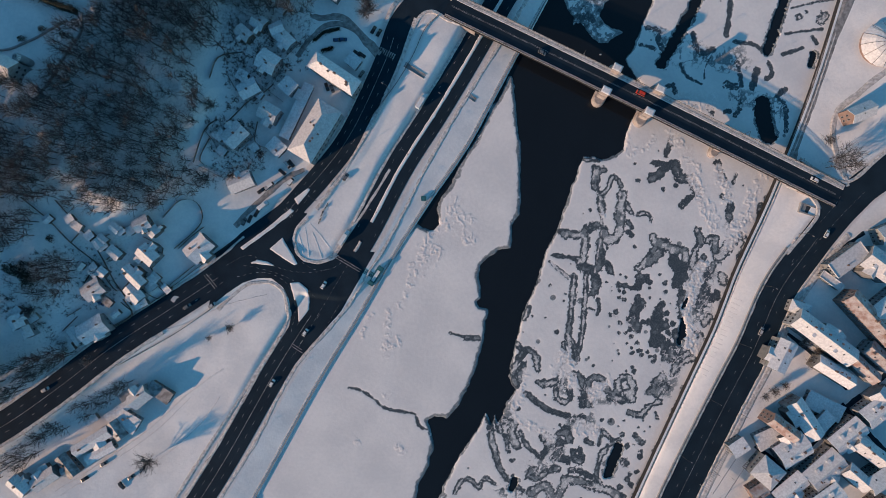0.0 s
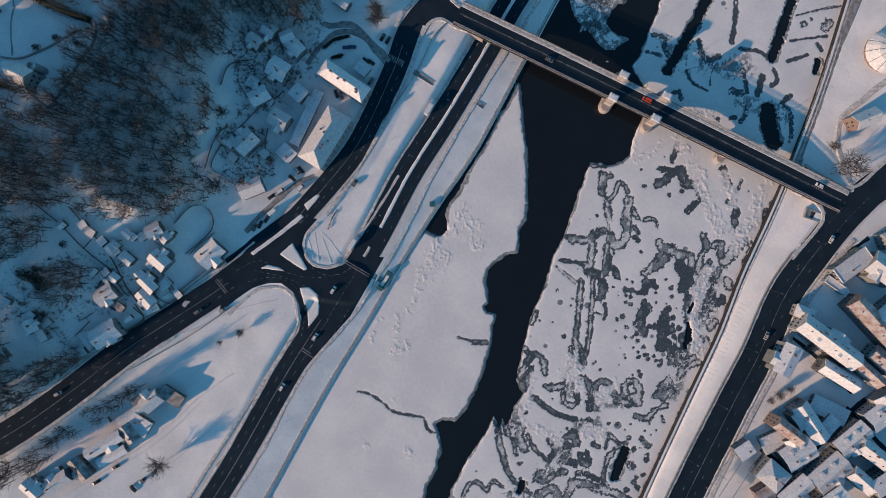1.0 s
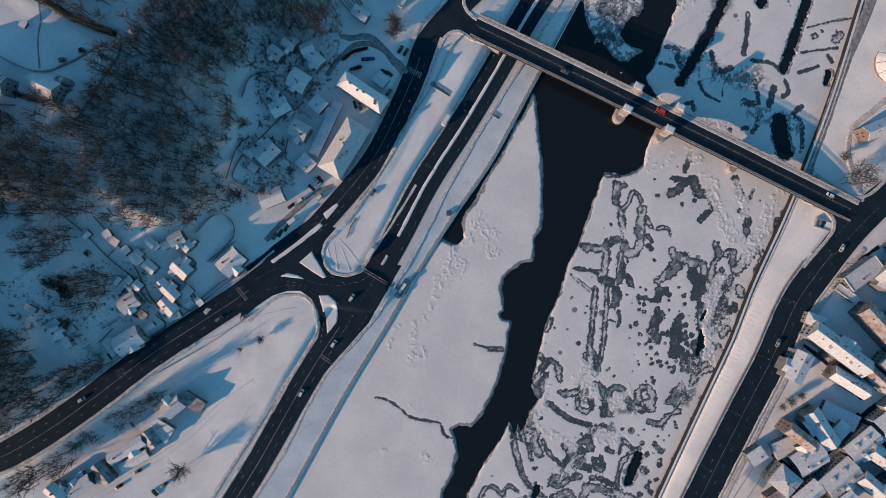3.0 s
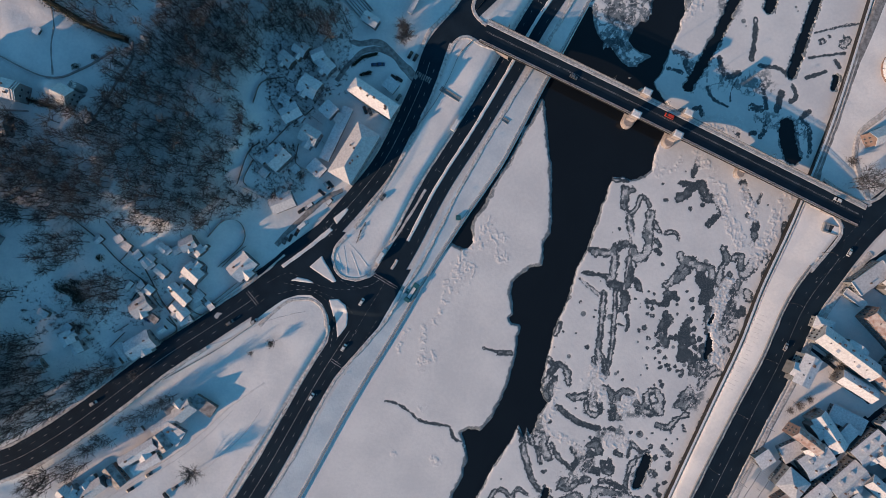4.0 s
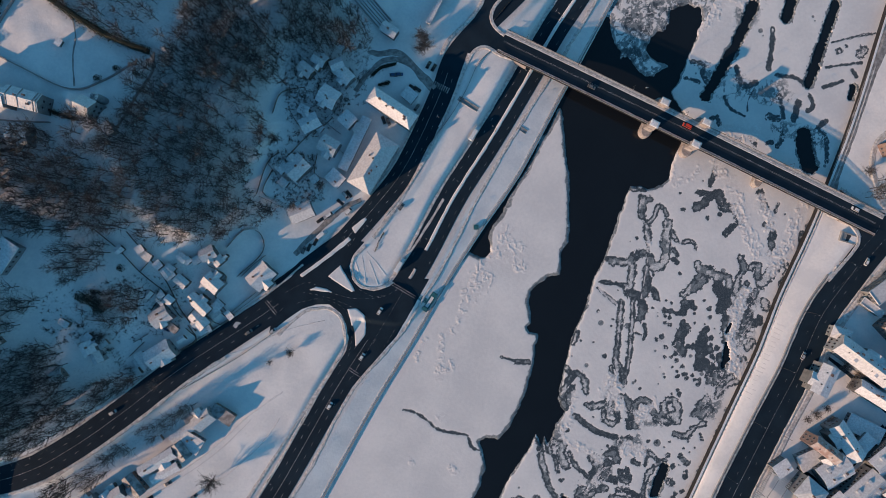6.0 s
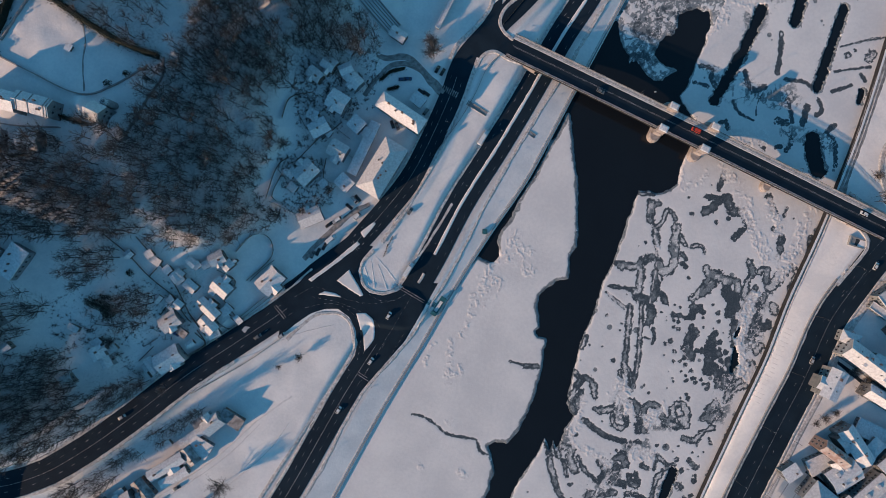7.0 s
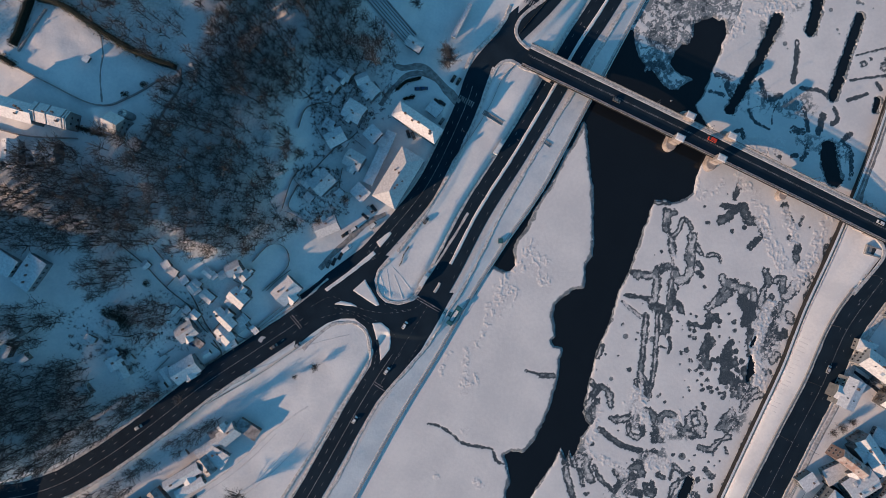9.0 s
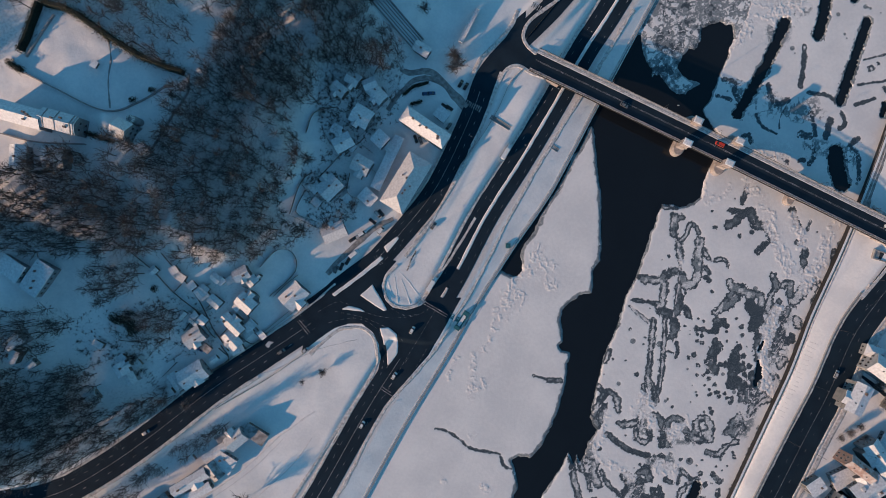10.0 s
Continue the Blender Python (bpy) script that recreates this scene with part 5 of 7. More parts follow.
        mesh_part("pier_head", *boxes([(u - half_w * 0.7, u + half_w * 0.7, -6.2, 6.2, top, deck_z(u) - 0.92)]), STONE, root)
        if i < 2:
            for v in (-6.7, 6.7):
                z = deck_z(u)
                s = 1 if v > 0 else -1
                pav = mesh_part("pavilion", *boxes([(u - 2.2, u + 2.2, v - 1.6, v + 1.6, 2.5, z + 5.4), (u - 2.6, u + 2.6, v - 2.0, v + 2.0, z + 5.4, z + 5.8), (u - 2.5, u + 2.5, v - 1.9, v + 1.9, z - 0.6, z + 0.1)]), STONE, root, "square stone bridge pavilion")
                mesh_part("roof", [(u - 2.5, v - 1.9, z + 5.8), (u + 2.5, v - 1.9, z + 5.8), (u + 2.5, v + 1.9, z + 5.8), (u - 2.5, v + 1.9, z + 5.8), (u - 1.9, v - 1.3, z + 6.1), (u + 1.9, v - 1.3, z + 6.1), (u + 1.9, v + 1.3, z + 6.1), (u - 1.9, v + 1.3, z + 6.1)],
                          [(0, 1, 5, 4), (1, 2, 6, 5), (2, 3, 7, 6), (3, 0, 4, 7), (4, 5, 6, 7), (3, 2, 1, 0)], ROOF_SNOW, pav, "snow-covered flat roof")
    for u in (10, length - 12):
        mesh_part("abutment", *boxes([(u - 5, u + 2.5, -7, 7, -3, deck_z(u) - 0.9)] if u < 50 else [(u - 2.5, u + 5, -7, 7, -3, deck_z(u) - 0.9)]), STONE, root, "stone abutment")
    verts, faces = [], []
    for off, dash, gap, half in ((0.25, 7, 0.01, 0.06), (-0.25, 7, 0.01, 0.06)):
        u = -5
        while u < length:
            k = len(verts)
            verts += [(u, off - half, deck_z(u) + 0.145), (u + dash, off - half, deck_z(u + dash) + 0.145), (u + dash, off + half, deck_z(u + dash) + 0.145), (u, off + half, deck_z(u) + 0.145)]
            faces.append((k, k + 1, k + 2, k + 3))
            u += dash + gap
    mesh_part("lane_line", verts, faces, WORN, root)
    return root, length, turn, deck_z


PIER_U1, PIER_U2, PIER_U3 = 89.3, 114.7, 158.6
bridge, BRIDGE_LEN, BRIDGE_TURN, bridge_z = build_bridge()
BR_CO, BR_SI = math.cos(radians(BRIDGE_TURN)), math.sin(radians(BRIDGE_TURN))


def on_bridge(u, v):
    return (BRIDGE_WEST[0] + u * BR_CO - v * BR_SI, BRIDGE_WEST[1] + u * BR_SI + v * BR_CO)


# ---- houses ----
WINDOW_MESHES = {}


def window_mesh(w, h):
    key = (round(w, 2), round(h, 2))
    if key not in WINDOW_MESHES:
        me = bpy.data.meshes.new("window")
        v, f = boxes([(-w / 2, w / 2, -0.06, 0.04, 0, h), (-w / 2 - 0.1, -w / 2, -0.06, 0.09, -0.1, h + 0.1), (w / 2, w / 2 + 0.1, -0.06, 0.09, -0.1, h + 0.1),
                      (-w / 2, w / 2, -0.06, 0.09, h, h + 0.1), (-w / 2 - 0.15, w / 2 + 0.15, -0.06, 0.2, -0.12, 0)])
        me.from_pydata(v, [], f)
        me.materials.append(GLASS)
        me.materials.append(PALE_STEEL)
        me.polygons.foreach_set("material_index", [0] * 6 + [1] * 24)
        WINDOW_MESHES[key] = me
    return WINDOW_MESHES[key]


SKYLIGHT = bpy.data.meshes.new("skylight")
SKYLIGHT.from_pydata(box(-0.3, 0.3, -0.42, 0.42, -0.1, 0.14), [], BOX)
SKYLIGHT.materials.append(GLASS)


def house(a, b, width, eave, rise, wall, roof, label, kind="gable", chimneys=1, name="house", storeys=None, over=0.45, dormers=0, group="", skylights=0, wing=False):
    """A house along the line a to b; rise: the ridge over the eaves; kind: gable, hip, flat or shed."""
    rng = random.Random(int(a[0] * 31 + a[1] * 17 + b[0]))
    ax, ay = a
    bx, by = b
    cx, cy = (ax + bx) / 2, (ay + by) / 2
    half, w = math.hypot(bx - ax, by - ay) / 2, width / 2
    root = base_of(name, cx, cy, height_at(cx, cy), math.degrees(math.atan2(by - ay, bx - ax)))
    tagged(root, label, "house" if name == "house" else name.replace("_", " "), group)
    foot = -4.0 if eave > 5 else -2.5
    if kind == "gable":
        wv = box(-half, half, -w, w, foot, eave) + [(-half, 0, eave + rise), (half, 0, eave + rise)]
        wf = [(0, 3, 2, 1), (0, 1, 5, 4), (2, 3, 7, 6), (1, 2, 6, 9, 5), (3, 0, 4, 8, 7)]
    else:
        wv, wf = box(-half, half, -w, w, foot, eave), BOX
    mesh_part("wall", wv, wf, wall, root)
    L, W, t = half + over, w + over, 0.28
    drop = rise * over / max(w, 0.1)
    if kind == "gable":
        prof = [(-W, eave - drop), (0, eave + rise), (W, eave - drop)]
        rv = [(s * L, y, z + 0.02) for s in (-1, 1) for y, z in prof] + [(s * L, y * 1.01, z + t) for s in (-1, 1) for y, z in prof]
        rf = [(6, 9, 10, 7), (7, 10, 11, 8), (0, 1, 4, 3), (1, 2, 5, 4), (0, 3, 9, 6), (2, 8, 11, 5), (0, 6, 7, 1), (1, 7, 8, 2), (3, 4, 10, 9), (4, 5, 11, 10)]
    elif kind == "hip":
        r = max(L - W * 0.95, 0.3)
        rv = [(-L, -W, eave), (L, -W, eave), (L, W, eave), (-L, W, eave), (-L, -W, eave + t), (L, -W, eave + t), (L, W, eave + t), (-L, W, eave + t), (-r, 0, eave + rise + t), (r, 0, eave + rise + t)]
        rf = [(3, 2, 1, 0), (0, 1, 5, 4), (1, 2, 6, 5), (2, 3, 7, 6), (3, 0, 4, 7), (4, 5, 9, 8), (5, 6, 9), (6, 7, 8, 9), (7, 4, 8)]
    elif kind == "shed":
        rv = [(-L, -W, eave), (L, -W, eave), (L, W, eave + rise), (-L, W, eave + rise), (-L, -W, eave + t), (L, -W, eave + t), (L, W, eave + rise + t), (-L, W, eave + rise + t)]
        rf = BOX
    else:
        rv, rf = boxes([(-L, L, -W, W, eave + 0.003, eave + 0.35), (-L, L, -W, -W + 0.3, eave + 0.3, eave + 0.65), (-L, L, W - 0.3, W, eave + 0.3, eave + 0.65),
                        (-L, -L + 0.3, -W + 0.3, W - 0.3, eave + 0.3, eave + 0.65), (L - 0.3, L, -W + 0.3, W - 0.3, eave + 0.3, eave + 0.65)])
    mesh_part("roof", rv, rf, roof, root)
    for k in range(chimneys):
        x, y = rng.uniform(-0.7, 0.7) * half, rng.uniform(-0.5, 0.5) * w
        top = eave + rise * (1 - abs(y) / W) if kind in ("gable", "hip") else eave
        s = rng.uniform(0.35, 0.6)
        mesh_part("chimney", *boxes([(x - s, x + s, y - s * 0.7, y + s * 0.7, top - 0.6, top + 1.3), (x - s - 0.08, x + s + 0.08, y - s * 0.7 - 0.08, y + s * 0.7 + 0.08, top + 1.3, top + 1.5)]), BRICK, root, "brick chimney")
    for k in range(dormers):
        x = half * 1.5 * ((k + 0.5) / dormers - 0.5)
        for s in (-1, 1):
            y = s * w * 0.55
            z = eave + rise * 0.35
            mesh_part("dormer", *boxes([(x - 0.8, x + 0.8, y - 1.0, y + 1.0, z - 0.4, z + 1.2), (x - 0.95, x + 0.95, y - 1.1, y + 1.1, z + 1.2, z + 1.35)]), [roof], root, "small roof dormer")
    if wing and kind == "gable":                       # a lower cross gable on one side
        side, x, q = rng.choice((-1, 1)), rng.uniform(-0.35, 0.35) * half, half * rng.uniform(0.32, 0.45)
        out, low, up = w + rng.uniform(1.4, 2.8), eave - 0.5, rise * 0.72
        y0, y1 = sorted((side * 0.2 * w, side * out))
        mesh_part("wing_wall", box(x - q, x + q, y0, y1, foot, low) + [(x, y0, low + up), (x, y1, low + up)], [(0, 3, 2, 1), (0, 4, 7, 3), (1, 2, 6, 5), (0, 1, 5, 8, 4), (2, 3, 7, 9, 6)], wall, root)
        y0, y1, g = (y0, y1 + 0.3, 0.3) if side > 0 else (y0 - 0.3, y1, 0.3)
        ring = [(x - q - g, low - 0.2), (x, low + up + 0.05), (x + q + g, low - 0.2), (x + q + g, low + 0.05), (x, low + up + 0.32), (x - q - g, low + 0.05)]
        mesh_part("wing_roof", [(a, b, c) for b in (y0, y1) for a, c in ring], [(0, 1, 7, 6), (1, 2, 8, 7), (2, 3, 9, 8), (3, 4, 10, 9), (4, 5, 11, 10), (5, 0, 6, 11), (5, 4, 1, 0), (4, 3, 2, 1), (6, 7, 10, 11), (7, 8, 9, 10)], roof, root)
    if skylights and kind == "gable":
        tilt = math.degrees(math.atan2(rise, w))
        for k in range(skylights):
            for sd in (-1, 1):
                if rng.random() < 0.25:
                    continue
                x = half * 1.75 * ((k + 0.5) / skylights - 0.5)
                ob = new("skylight", SKYLIGHT)
                ob.parent = root
                v = rng.uniform(0.3, 0.68)
                ob.matrix_basis = pose(x + rng.uniform(-0.8, 0.8), sd * w * v, eave + rise * (1 - v) + 0.26, -sd * tilt, 0, 0)
    n_up = storeys or max(1, int(eave / 3.1))
    pitch = 2.2 if name == "town_house" else 3.0 if half > 6 else 2.4
    me = window_mesh(0.95, 1.6) if name == "town_house" else window_mesh(1.15, 1.5)
    for s in range(n_up):
        z = 1.0 + s * (eave / n_up)
        if z + 1.5 > eave - 0.15:
            continue
        for length, dist, spin in ((half, w, 180), (half, w, 0), (w, half, -90), (w, half, 90)):
            m = int((2 * length - 1.2) / pitch)
            for k in range(m):
                u = (k - (m - 1) / 2) * pitch
                ob = new("window", me)
                ob.parent = root
                ob.matrix_basis = pose(0, 0, 0, 0, 0, spin) @ pose(u, dist, z)
    return root


S, R, D = ROOF_SNOW, ROOF_RUST, ROOF_DARK
PL, TI, BK = PLASTER, TIMBER, BRICK
WHITE_ROOF = "small house with a low snow-covered roof"
HILL_HOUSES = [
    ((-105.7, 113.8), (-99.8, 108.9), 5.4, 5, 1.6, TI, S), ((-98.1, 119.2), (-92.5, 115.3), 6.2, 5, 1.6, TI, S), ((-86.3, 113.3), (-79.5, 106.6), 6.4, 5, 1.4, PL, S), ((-89.8, 113.9), (-83.7, 116.4), 5.0, 5, 1.2, PL, S),
    ((-95.5, 100.2), (-86.9, 94.9), 9.6, 6.5, 2.2, PL, S), ((-106.9, 91.9), (-102.7, 89.4), 4.4, 3, 0.5, TI, S), ((-105.4, 81.1), (-96.9, 85.7), 7.6, 6, 1.8, PL, S), ((-95.8, 74.2), (-87.6, 69.4), 8.4, 6, 2.0, PL, S),
    ((-112.6, 55.4), (-104.3, 63.4), 9.6, 6, 2.2, PL, S), ((-112.7, 33.0), (-101.3, 37.7), 8.0, 5, 1.6, PL, S), ((-118.6, 61.4), (-114.8, 57.9), 5.0, 3, 0.8, TI, S), ((-92.0, 57.4), (-85.8, 51.6), 7.0, 3, 0.3, TI, S)]
FOOT_HOUSES = [
    ((-133.8, -4.2), (-124.8, 5.1), 10.2, 5.5, 2.4, PL, S), ((-158.5, 11.2), (-151.7, 14.5), 6.4, 4.5, 1.4, TI, S), ((-151.5, 10.5), (-148.9, 7.6), 5.6, 4.5, 1.2, TI, S), ((-157.6, 0.3), (-150.5, -6.2), 7.4, 5, 1.8, PL, S),
    ((-166.1, -10.0), (-157.0, -19.0), 5.6, 5, 1.5, TI, S), ((-165.1, -19.8), (-158.9, -26.8), 6.4, 5, 1.5, PL, S), ((-163.5, -29.9), (-157.8, -27.3), 4.4, 3, 0.6, TI, S), ((-185.7, -23.7), (-177.4, -18.4), 8.2, 5, 2.0, PL, S),
    ((-172.1, 0.3), (-167.1, -4.1), 4.6, 3.5, 0.8, TI, S), ((-178.4, -10.8), (-175.2, -13.5), 4.4, 3.5, 0.8, TI, S), ((-189.9, -45.7), (-177.6, -38.3), 10.0, 6, 2.4, PL, S), ((-196.0, -42.0), (-191.0, -49.2), 4.6, 4, 1.0, TI, S),
    ((-202.3, -55.1), (-196.1, -51.1), 4.2, 2.8, 0.5, TI, S), ((-219.2, -34.6), (-216.1, -40.1), 6.6, 5.5, 2.0, PL, S), ((-216.0, -40.3), (-213.4, -45.2), 5.0, 4.5, 1.2, PL, S), ((-177.8, 4.6), (-175.1, 0.9), 4.0, 3, 0.7, TI, S)]
SHEDS = [((-188.7, 16.7), (-186.8, 13.9), 3.6, 2.6, 0.5, TI, S), ((-181.0, 8.3), (-179.0, 5.5), 3.8, 2.6, 0.5, TI, S), ((-175.7, 3.2), (-173.6, 0.3), 4.4, 2.8, 0.6, TI, S), ((-166.5, 10.4), (-164.6, 8.1), 3.4, 2.6, 0.5, TI, S),
         ((-162.8, 8.4), (-159.7, 10.4), 3.4, 2.6, 0.5, TI, S), ((-181.6, -7.9), (-179.9, -10.2), 3.2, 2.6, 0.5, TI, S), ((-160.4, -4.1), (-158.0, -6.2), 3.4, 2.6, 0.5, TI, S), ((-155.7, -17.6), (-152.0, -15.2), 4.0, 2.8, 0.5, TI, S), ((-178.4, -26.4), (-174.8, -29.4), 3.2, 2.4, 0.4, TI, D),
         ((-78.0, 83.1), (-75.1, 81.1), 4.6, 3, 0.5, PL, S), ((-97.8, 82.1), (-95.7, 80.5), 3.4, 2.6, 0.5, TI, S), ((-83.0, 108.8), (-78.7, 111.7), 4.0, 3, 0.5, TI, D), ((-86.0, 127.2), (-83.1, 124.4), 3.6, 2.6, 0.5, TI, S), ((-101.4, 52.7), (-98.6, 54.8), 3.6, 2.8, 0.5, TI, S),
         ((-117.7, 52.8), (-114.4, 50.1), 3.4, 2.6, 0.5, TI, S), ((-92.6, 68.4), (-89.8, 70.6), 4.4, 2.8, 0.5, TI, S)]
MORE_SHEDS = [((-199.4, 14.0), (-196.6, 16.4), 3.3, 2.5, 0.8, TI, S), ((-187.2, 13.1), (-183.0, 10.3), 3.2, 2.5, 0.4, TI, S), ((-176.3, 6.2), (-172.9, 3.4), 3.7, 2.5, 0.8, TI, S), ((-187.8, -10.1), (-185.4, -7.3), 2.9, 2.5, 0.8, TI, S),
              ((-182.8, -10.9), (-179.6, -13.7), 3.3, 2.5, 0.8, TI, S), ((-153.8, -13.1), (-150.6, -16.3), 2.8, 2.5, 0.4, TI, S), ((-156.2, -21.3), (-152.4, -18.1), 3.2, 2.5, 0.4, TI, S), ((-149.2, -19.5), (-146.2, -22.9), 2.7, 2.5, 0.4, TI, S),
              ((-174.7, -35.2), (-171.5, -33.0), 2.6, 2.5, 0.8, TI, S), ((-198.0, -45.2), (-195.6, -48.6), 3.5, 2.5, 0.8, TI, S), ((-169.8, 12.3), (-166.2, 9.3), 3.7, 2.5, 0.8, TI, S), ((-213.9, -36.9), (-210.1, -34.3), 3.3, 2.5, 0.4, TI, S),
              ((-230.5, -22.4), (-226.3, -24.8), 2.7, 2.5, 0.4, TI, S)]
FIELD_HOUSES = [
    ((-166.8, -82.8), (-158.6, -76.1), 8.0, 5, 3.0, PL, S), ((-174.5, -90.0), (-165.1, -95.9), 8.6, 3.6, 0.6, PL, S), ((-178.2, -93.3), (-172.4, -101.3), 6.2, 4.5, 1.6, BK, D), ((-197.9, -108.9), (-179.5, -97.9), 5.6, 4.5, 1.6, PL, S),
    ((-192.2, -114.0), (-177.8, -105.9), 4.4, 3.4, 0.7, TI, S), ((-205.2, -111.2), (-197.3, -121.1), 6.4, 4.5, 1.5, BK, D), ((-218.7, -127.1), (-207.5, -119.1), 6.8, 5, 1.8, PL, S), ((-230.0, -122.8), (-222.2, -129.8), 7.4, 5, 1.8, PL, S),
    ((-192.2, -93.7), (-186.8, -90.1), 3.4, 2.6, 0.5, TI, S), ((-181.0, -91.4), (-169.5, -83.6), 4.4, 3, 0.7, TI, S), ((-173.6, -80.7), (-167.6, -76.8), 3.6, 2.8, 0.6, TI, D), ((-216.9, -120.3), (-212.2, -117.3), 4.6, 3, 0.5, TI, S)]
CASTLE_HOUSES = [
    ((-242.4, 71.4), (-232.8, 70.8), 9.0, 6, 2.6, PL, S), ((-255.3, 77.1), (-255.6, 66.8), 7.4, 6, 2.0, PL, S), ((-254.9, 70.5), (-254.6, 67.2), 3.6, 3, 0.6, TI, S), ((-197.2, 77.2), (-194.4, 72.4), 5.0, 3.5, 0.4, PL, S),
    ((-265.8, -21.7), (-258.7, -17.3), 6.0, 6, 1.6, PL, S), ((-237.2, -52.9), (-231.9, -50.5), 5.0, 3.5, 1.0, TI, S), ((-265.8, -30.2), (-263.3, -24.7), 6.0, 4, 0.6, TI, S),
    ((-260.0, -33.7), (-256.0, -31.0), 3.6, 3.2, 0.8, TI, S), ((-62.3, 137.4), (-55.0, 132.6), 5.2, 4.5, 1.0, PL, S), ((-219.8, -33.4), (-216.8, -30.4), 3.0, 2.6, 0.5, TI, S)]
for rows, label, group in ((SHEDS + MORE_SHEDS, "small shed under snow", "garden sheds"), (HILL_HOUSES, "detached house with a snowy low-pitched roof", "houses on the hillside lane"), (FOOT_HOUSES, "small house with a snow-covered roof behind fences", "houses at the hill foot"),
                           (FIELD_HOUSES, "farm-like house with a patchy snow roof by the field", "houses beside the field"), (CASTLE_HOUSES, "house on the hilltop under snow", "houses on the hilltop")):
    for a, b, w, eave, rise, wall, roof in rows:
        flat = rise < 0.7
        small = w < 5.2
        house(a, b, w, eave, rise, wall, roof, ("low shed or garage under a flat snowy roof" if flat and small else label), "shed" if flat else "gable", 0 if small else 1 + (w > 8), "shed" if small else "house", group=group, wing=not small and rows is not CASTLE_HOUSES)
house((-68.5, 99.6), (-45.6, 84.2), 8.4, 9, 3.4, PL, S, "long apartment block with a hipped snowy roof", "hip", 5, "apartment_block", dormers=0)
house((-59.5, 75.2), (-75.6, 48.9), 13.6, 9, 4.2, PL, S, "large apartment block with a steep hipped snowy roof", "hip", 6, "apartment_block")
house((-84.3, 88.7), (-79.0, 83.7), 7.2, 5.5, 0.4, PL, S, "flat-roofed house with a sunken yard in its roof", "flat", 1)
# Small block added in place of a snow bump and its shade.
house((-219.6, 116.2), (-218.2, 118.6), 2.2, 1.6, 0.4, TI, S, "small snow-topped block standing for a bump in the hilltop field", "shed", 0, "shed")
house((-247.7, 18.7), (-257.2, 4.8), 10.0, 4.2, 0.4, PL, S, "flat-roofed white institute block on the hill", "flat", 3, "institute_block", over=0.2)
house((-269.4, 20.4), (-259.0, 13.3), 9.2, 2.8, 0.4, PL, S, "low annex with a parapet round its snowy roof", "flat", 0, "annex", over=0.2)
house((-50.5, 102.5), (-45.2, 98.2), 6.0, 4, 0.3, PL, S, "square garage with a flat snowy roof", "shed", 0, "garage")
house((-71.4, 87.7), (-84.8, 59.7), 5.0, 3, 0.4, PL, S, "long low row of garages under snow", "shed", 0, "garage_row")
house((-158.0, -73.6), (-147.1, -80.7), 6.2, 3.6, 0.5, TI, D, "long dark open-framed outbuilding", "shed", 0, "outbuilding")
house((-261.8, 94.3), (-240.4, 88.3), 8.6, 9, 3.0, PL, S, "long monastery wing with a steep snowy roof", "gable", 4, "monastery_wing")
east_wing = house((-240.3, 90.1), (-223.6, 85.6), 8.4, 9, 2.6, PL, S, "monastery wing with a steep snowy roof", "gable", 3, "monastery_wing")
for x in (-6.6, -0.8, 7.0, 8.4):                       # fire walls standing over the snowy roof
    mesh_part("fire_wall", [(x + e, y, z) for e in (-0.22, 0.22) for y, z in ((-4.7, 8.6), (4.7, 8.6), (4.7, 9.3), (0, 12.3), (-4.7, 9.3))], [(4, 3, 2, 1, 0), (5, 6, 7, 8, 9), (0, 1, 6, 5), (1, 2, 7, 6), (2, 3, 8, 7), (3, 4, 9, 8), (4, 0, 5, 9)], ROOF_DARK, east_wing, "dark fire wall")
house((-205.6, 85.7), (-199.2, 82.6), 8.6, 8, 4.0, PL, S, "hilltop church hall with steep snowy gables", "gable", 0, "church")
house((-37.3, 140.3), (-28.3, 157.9), 1.9, 2.6, 0.3, PL, S, "very narrow covered walkway under snow", "flat", 0, "covered_walkway")

TOWN = [
    ((182.8, -49.2), (175.7, -63.7), 9.4, 9, 1.2, PL, S, "gable", 2), ((186.6, -35.9), (215.9, -57.8), 10.0, 9, 3.6, PL, S, "gable", 4), ((206.3, -11.6), (222.6, 0.3), 8.4, 8, 0.6, PL, S, "flat", 1),
    ((223.6, -3.3), (237.4, -13.3), 12.0, 9, 3.4, PL, S, "gable", 3), ((214.1, -24.5), (238.6, -51.4), 9.0, 10, 2.6, BK, R, "gable", 4), ((224.8, -51.7), (237.2, -62.7), 8.0, 8, 2.6, PL, R, "gable", 2),
    ((198.3, -59.4), (216.7, -71.0), 7.0, 7.5, 2.6, PL, S, "gable", 3), ((185.3, -80.7), (197.4, -99.2), 8.6, 9, 2.2, PL, S, "gable", 2), ((178.2, -110.9), (192.4, -101.9), 12.5, 8, 2.8, PL, S, "gable", 2),
    ((172.4, -88.9), (185.3, -98.8), 6.4, 11, 2.4, BK, R, "gable", 2), ((207.0, -104.8), (221.5, -92.8), 10.6, 8, 2.4, PL, S, "gable", 2), ((194.6, -123.7), (210.0, -110.2), 13.0, 8, 2.6, PL, S, "gable", 2)]
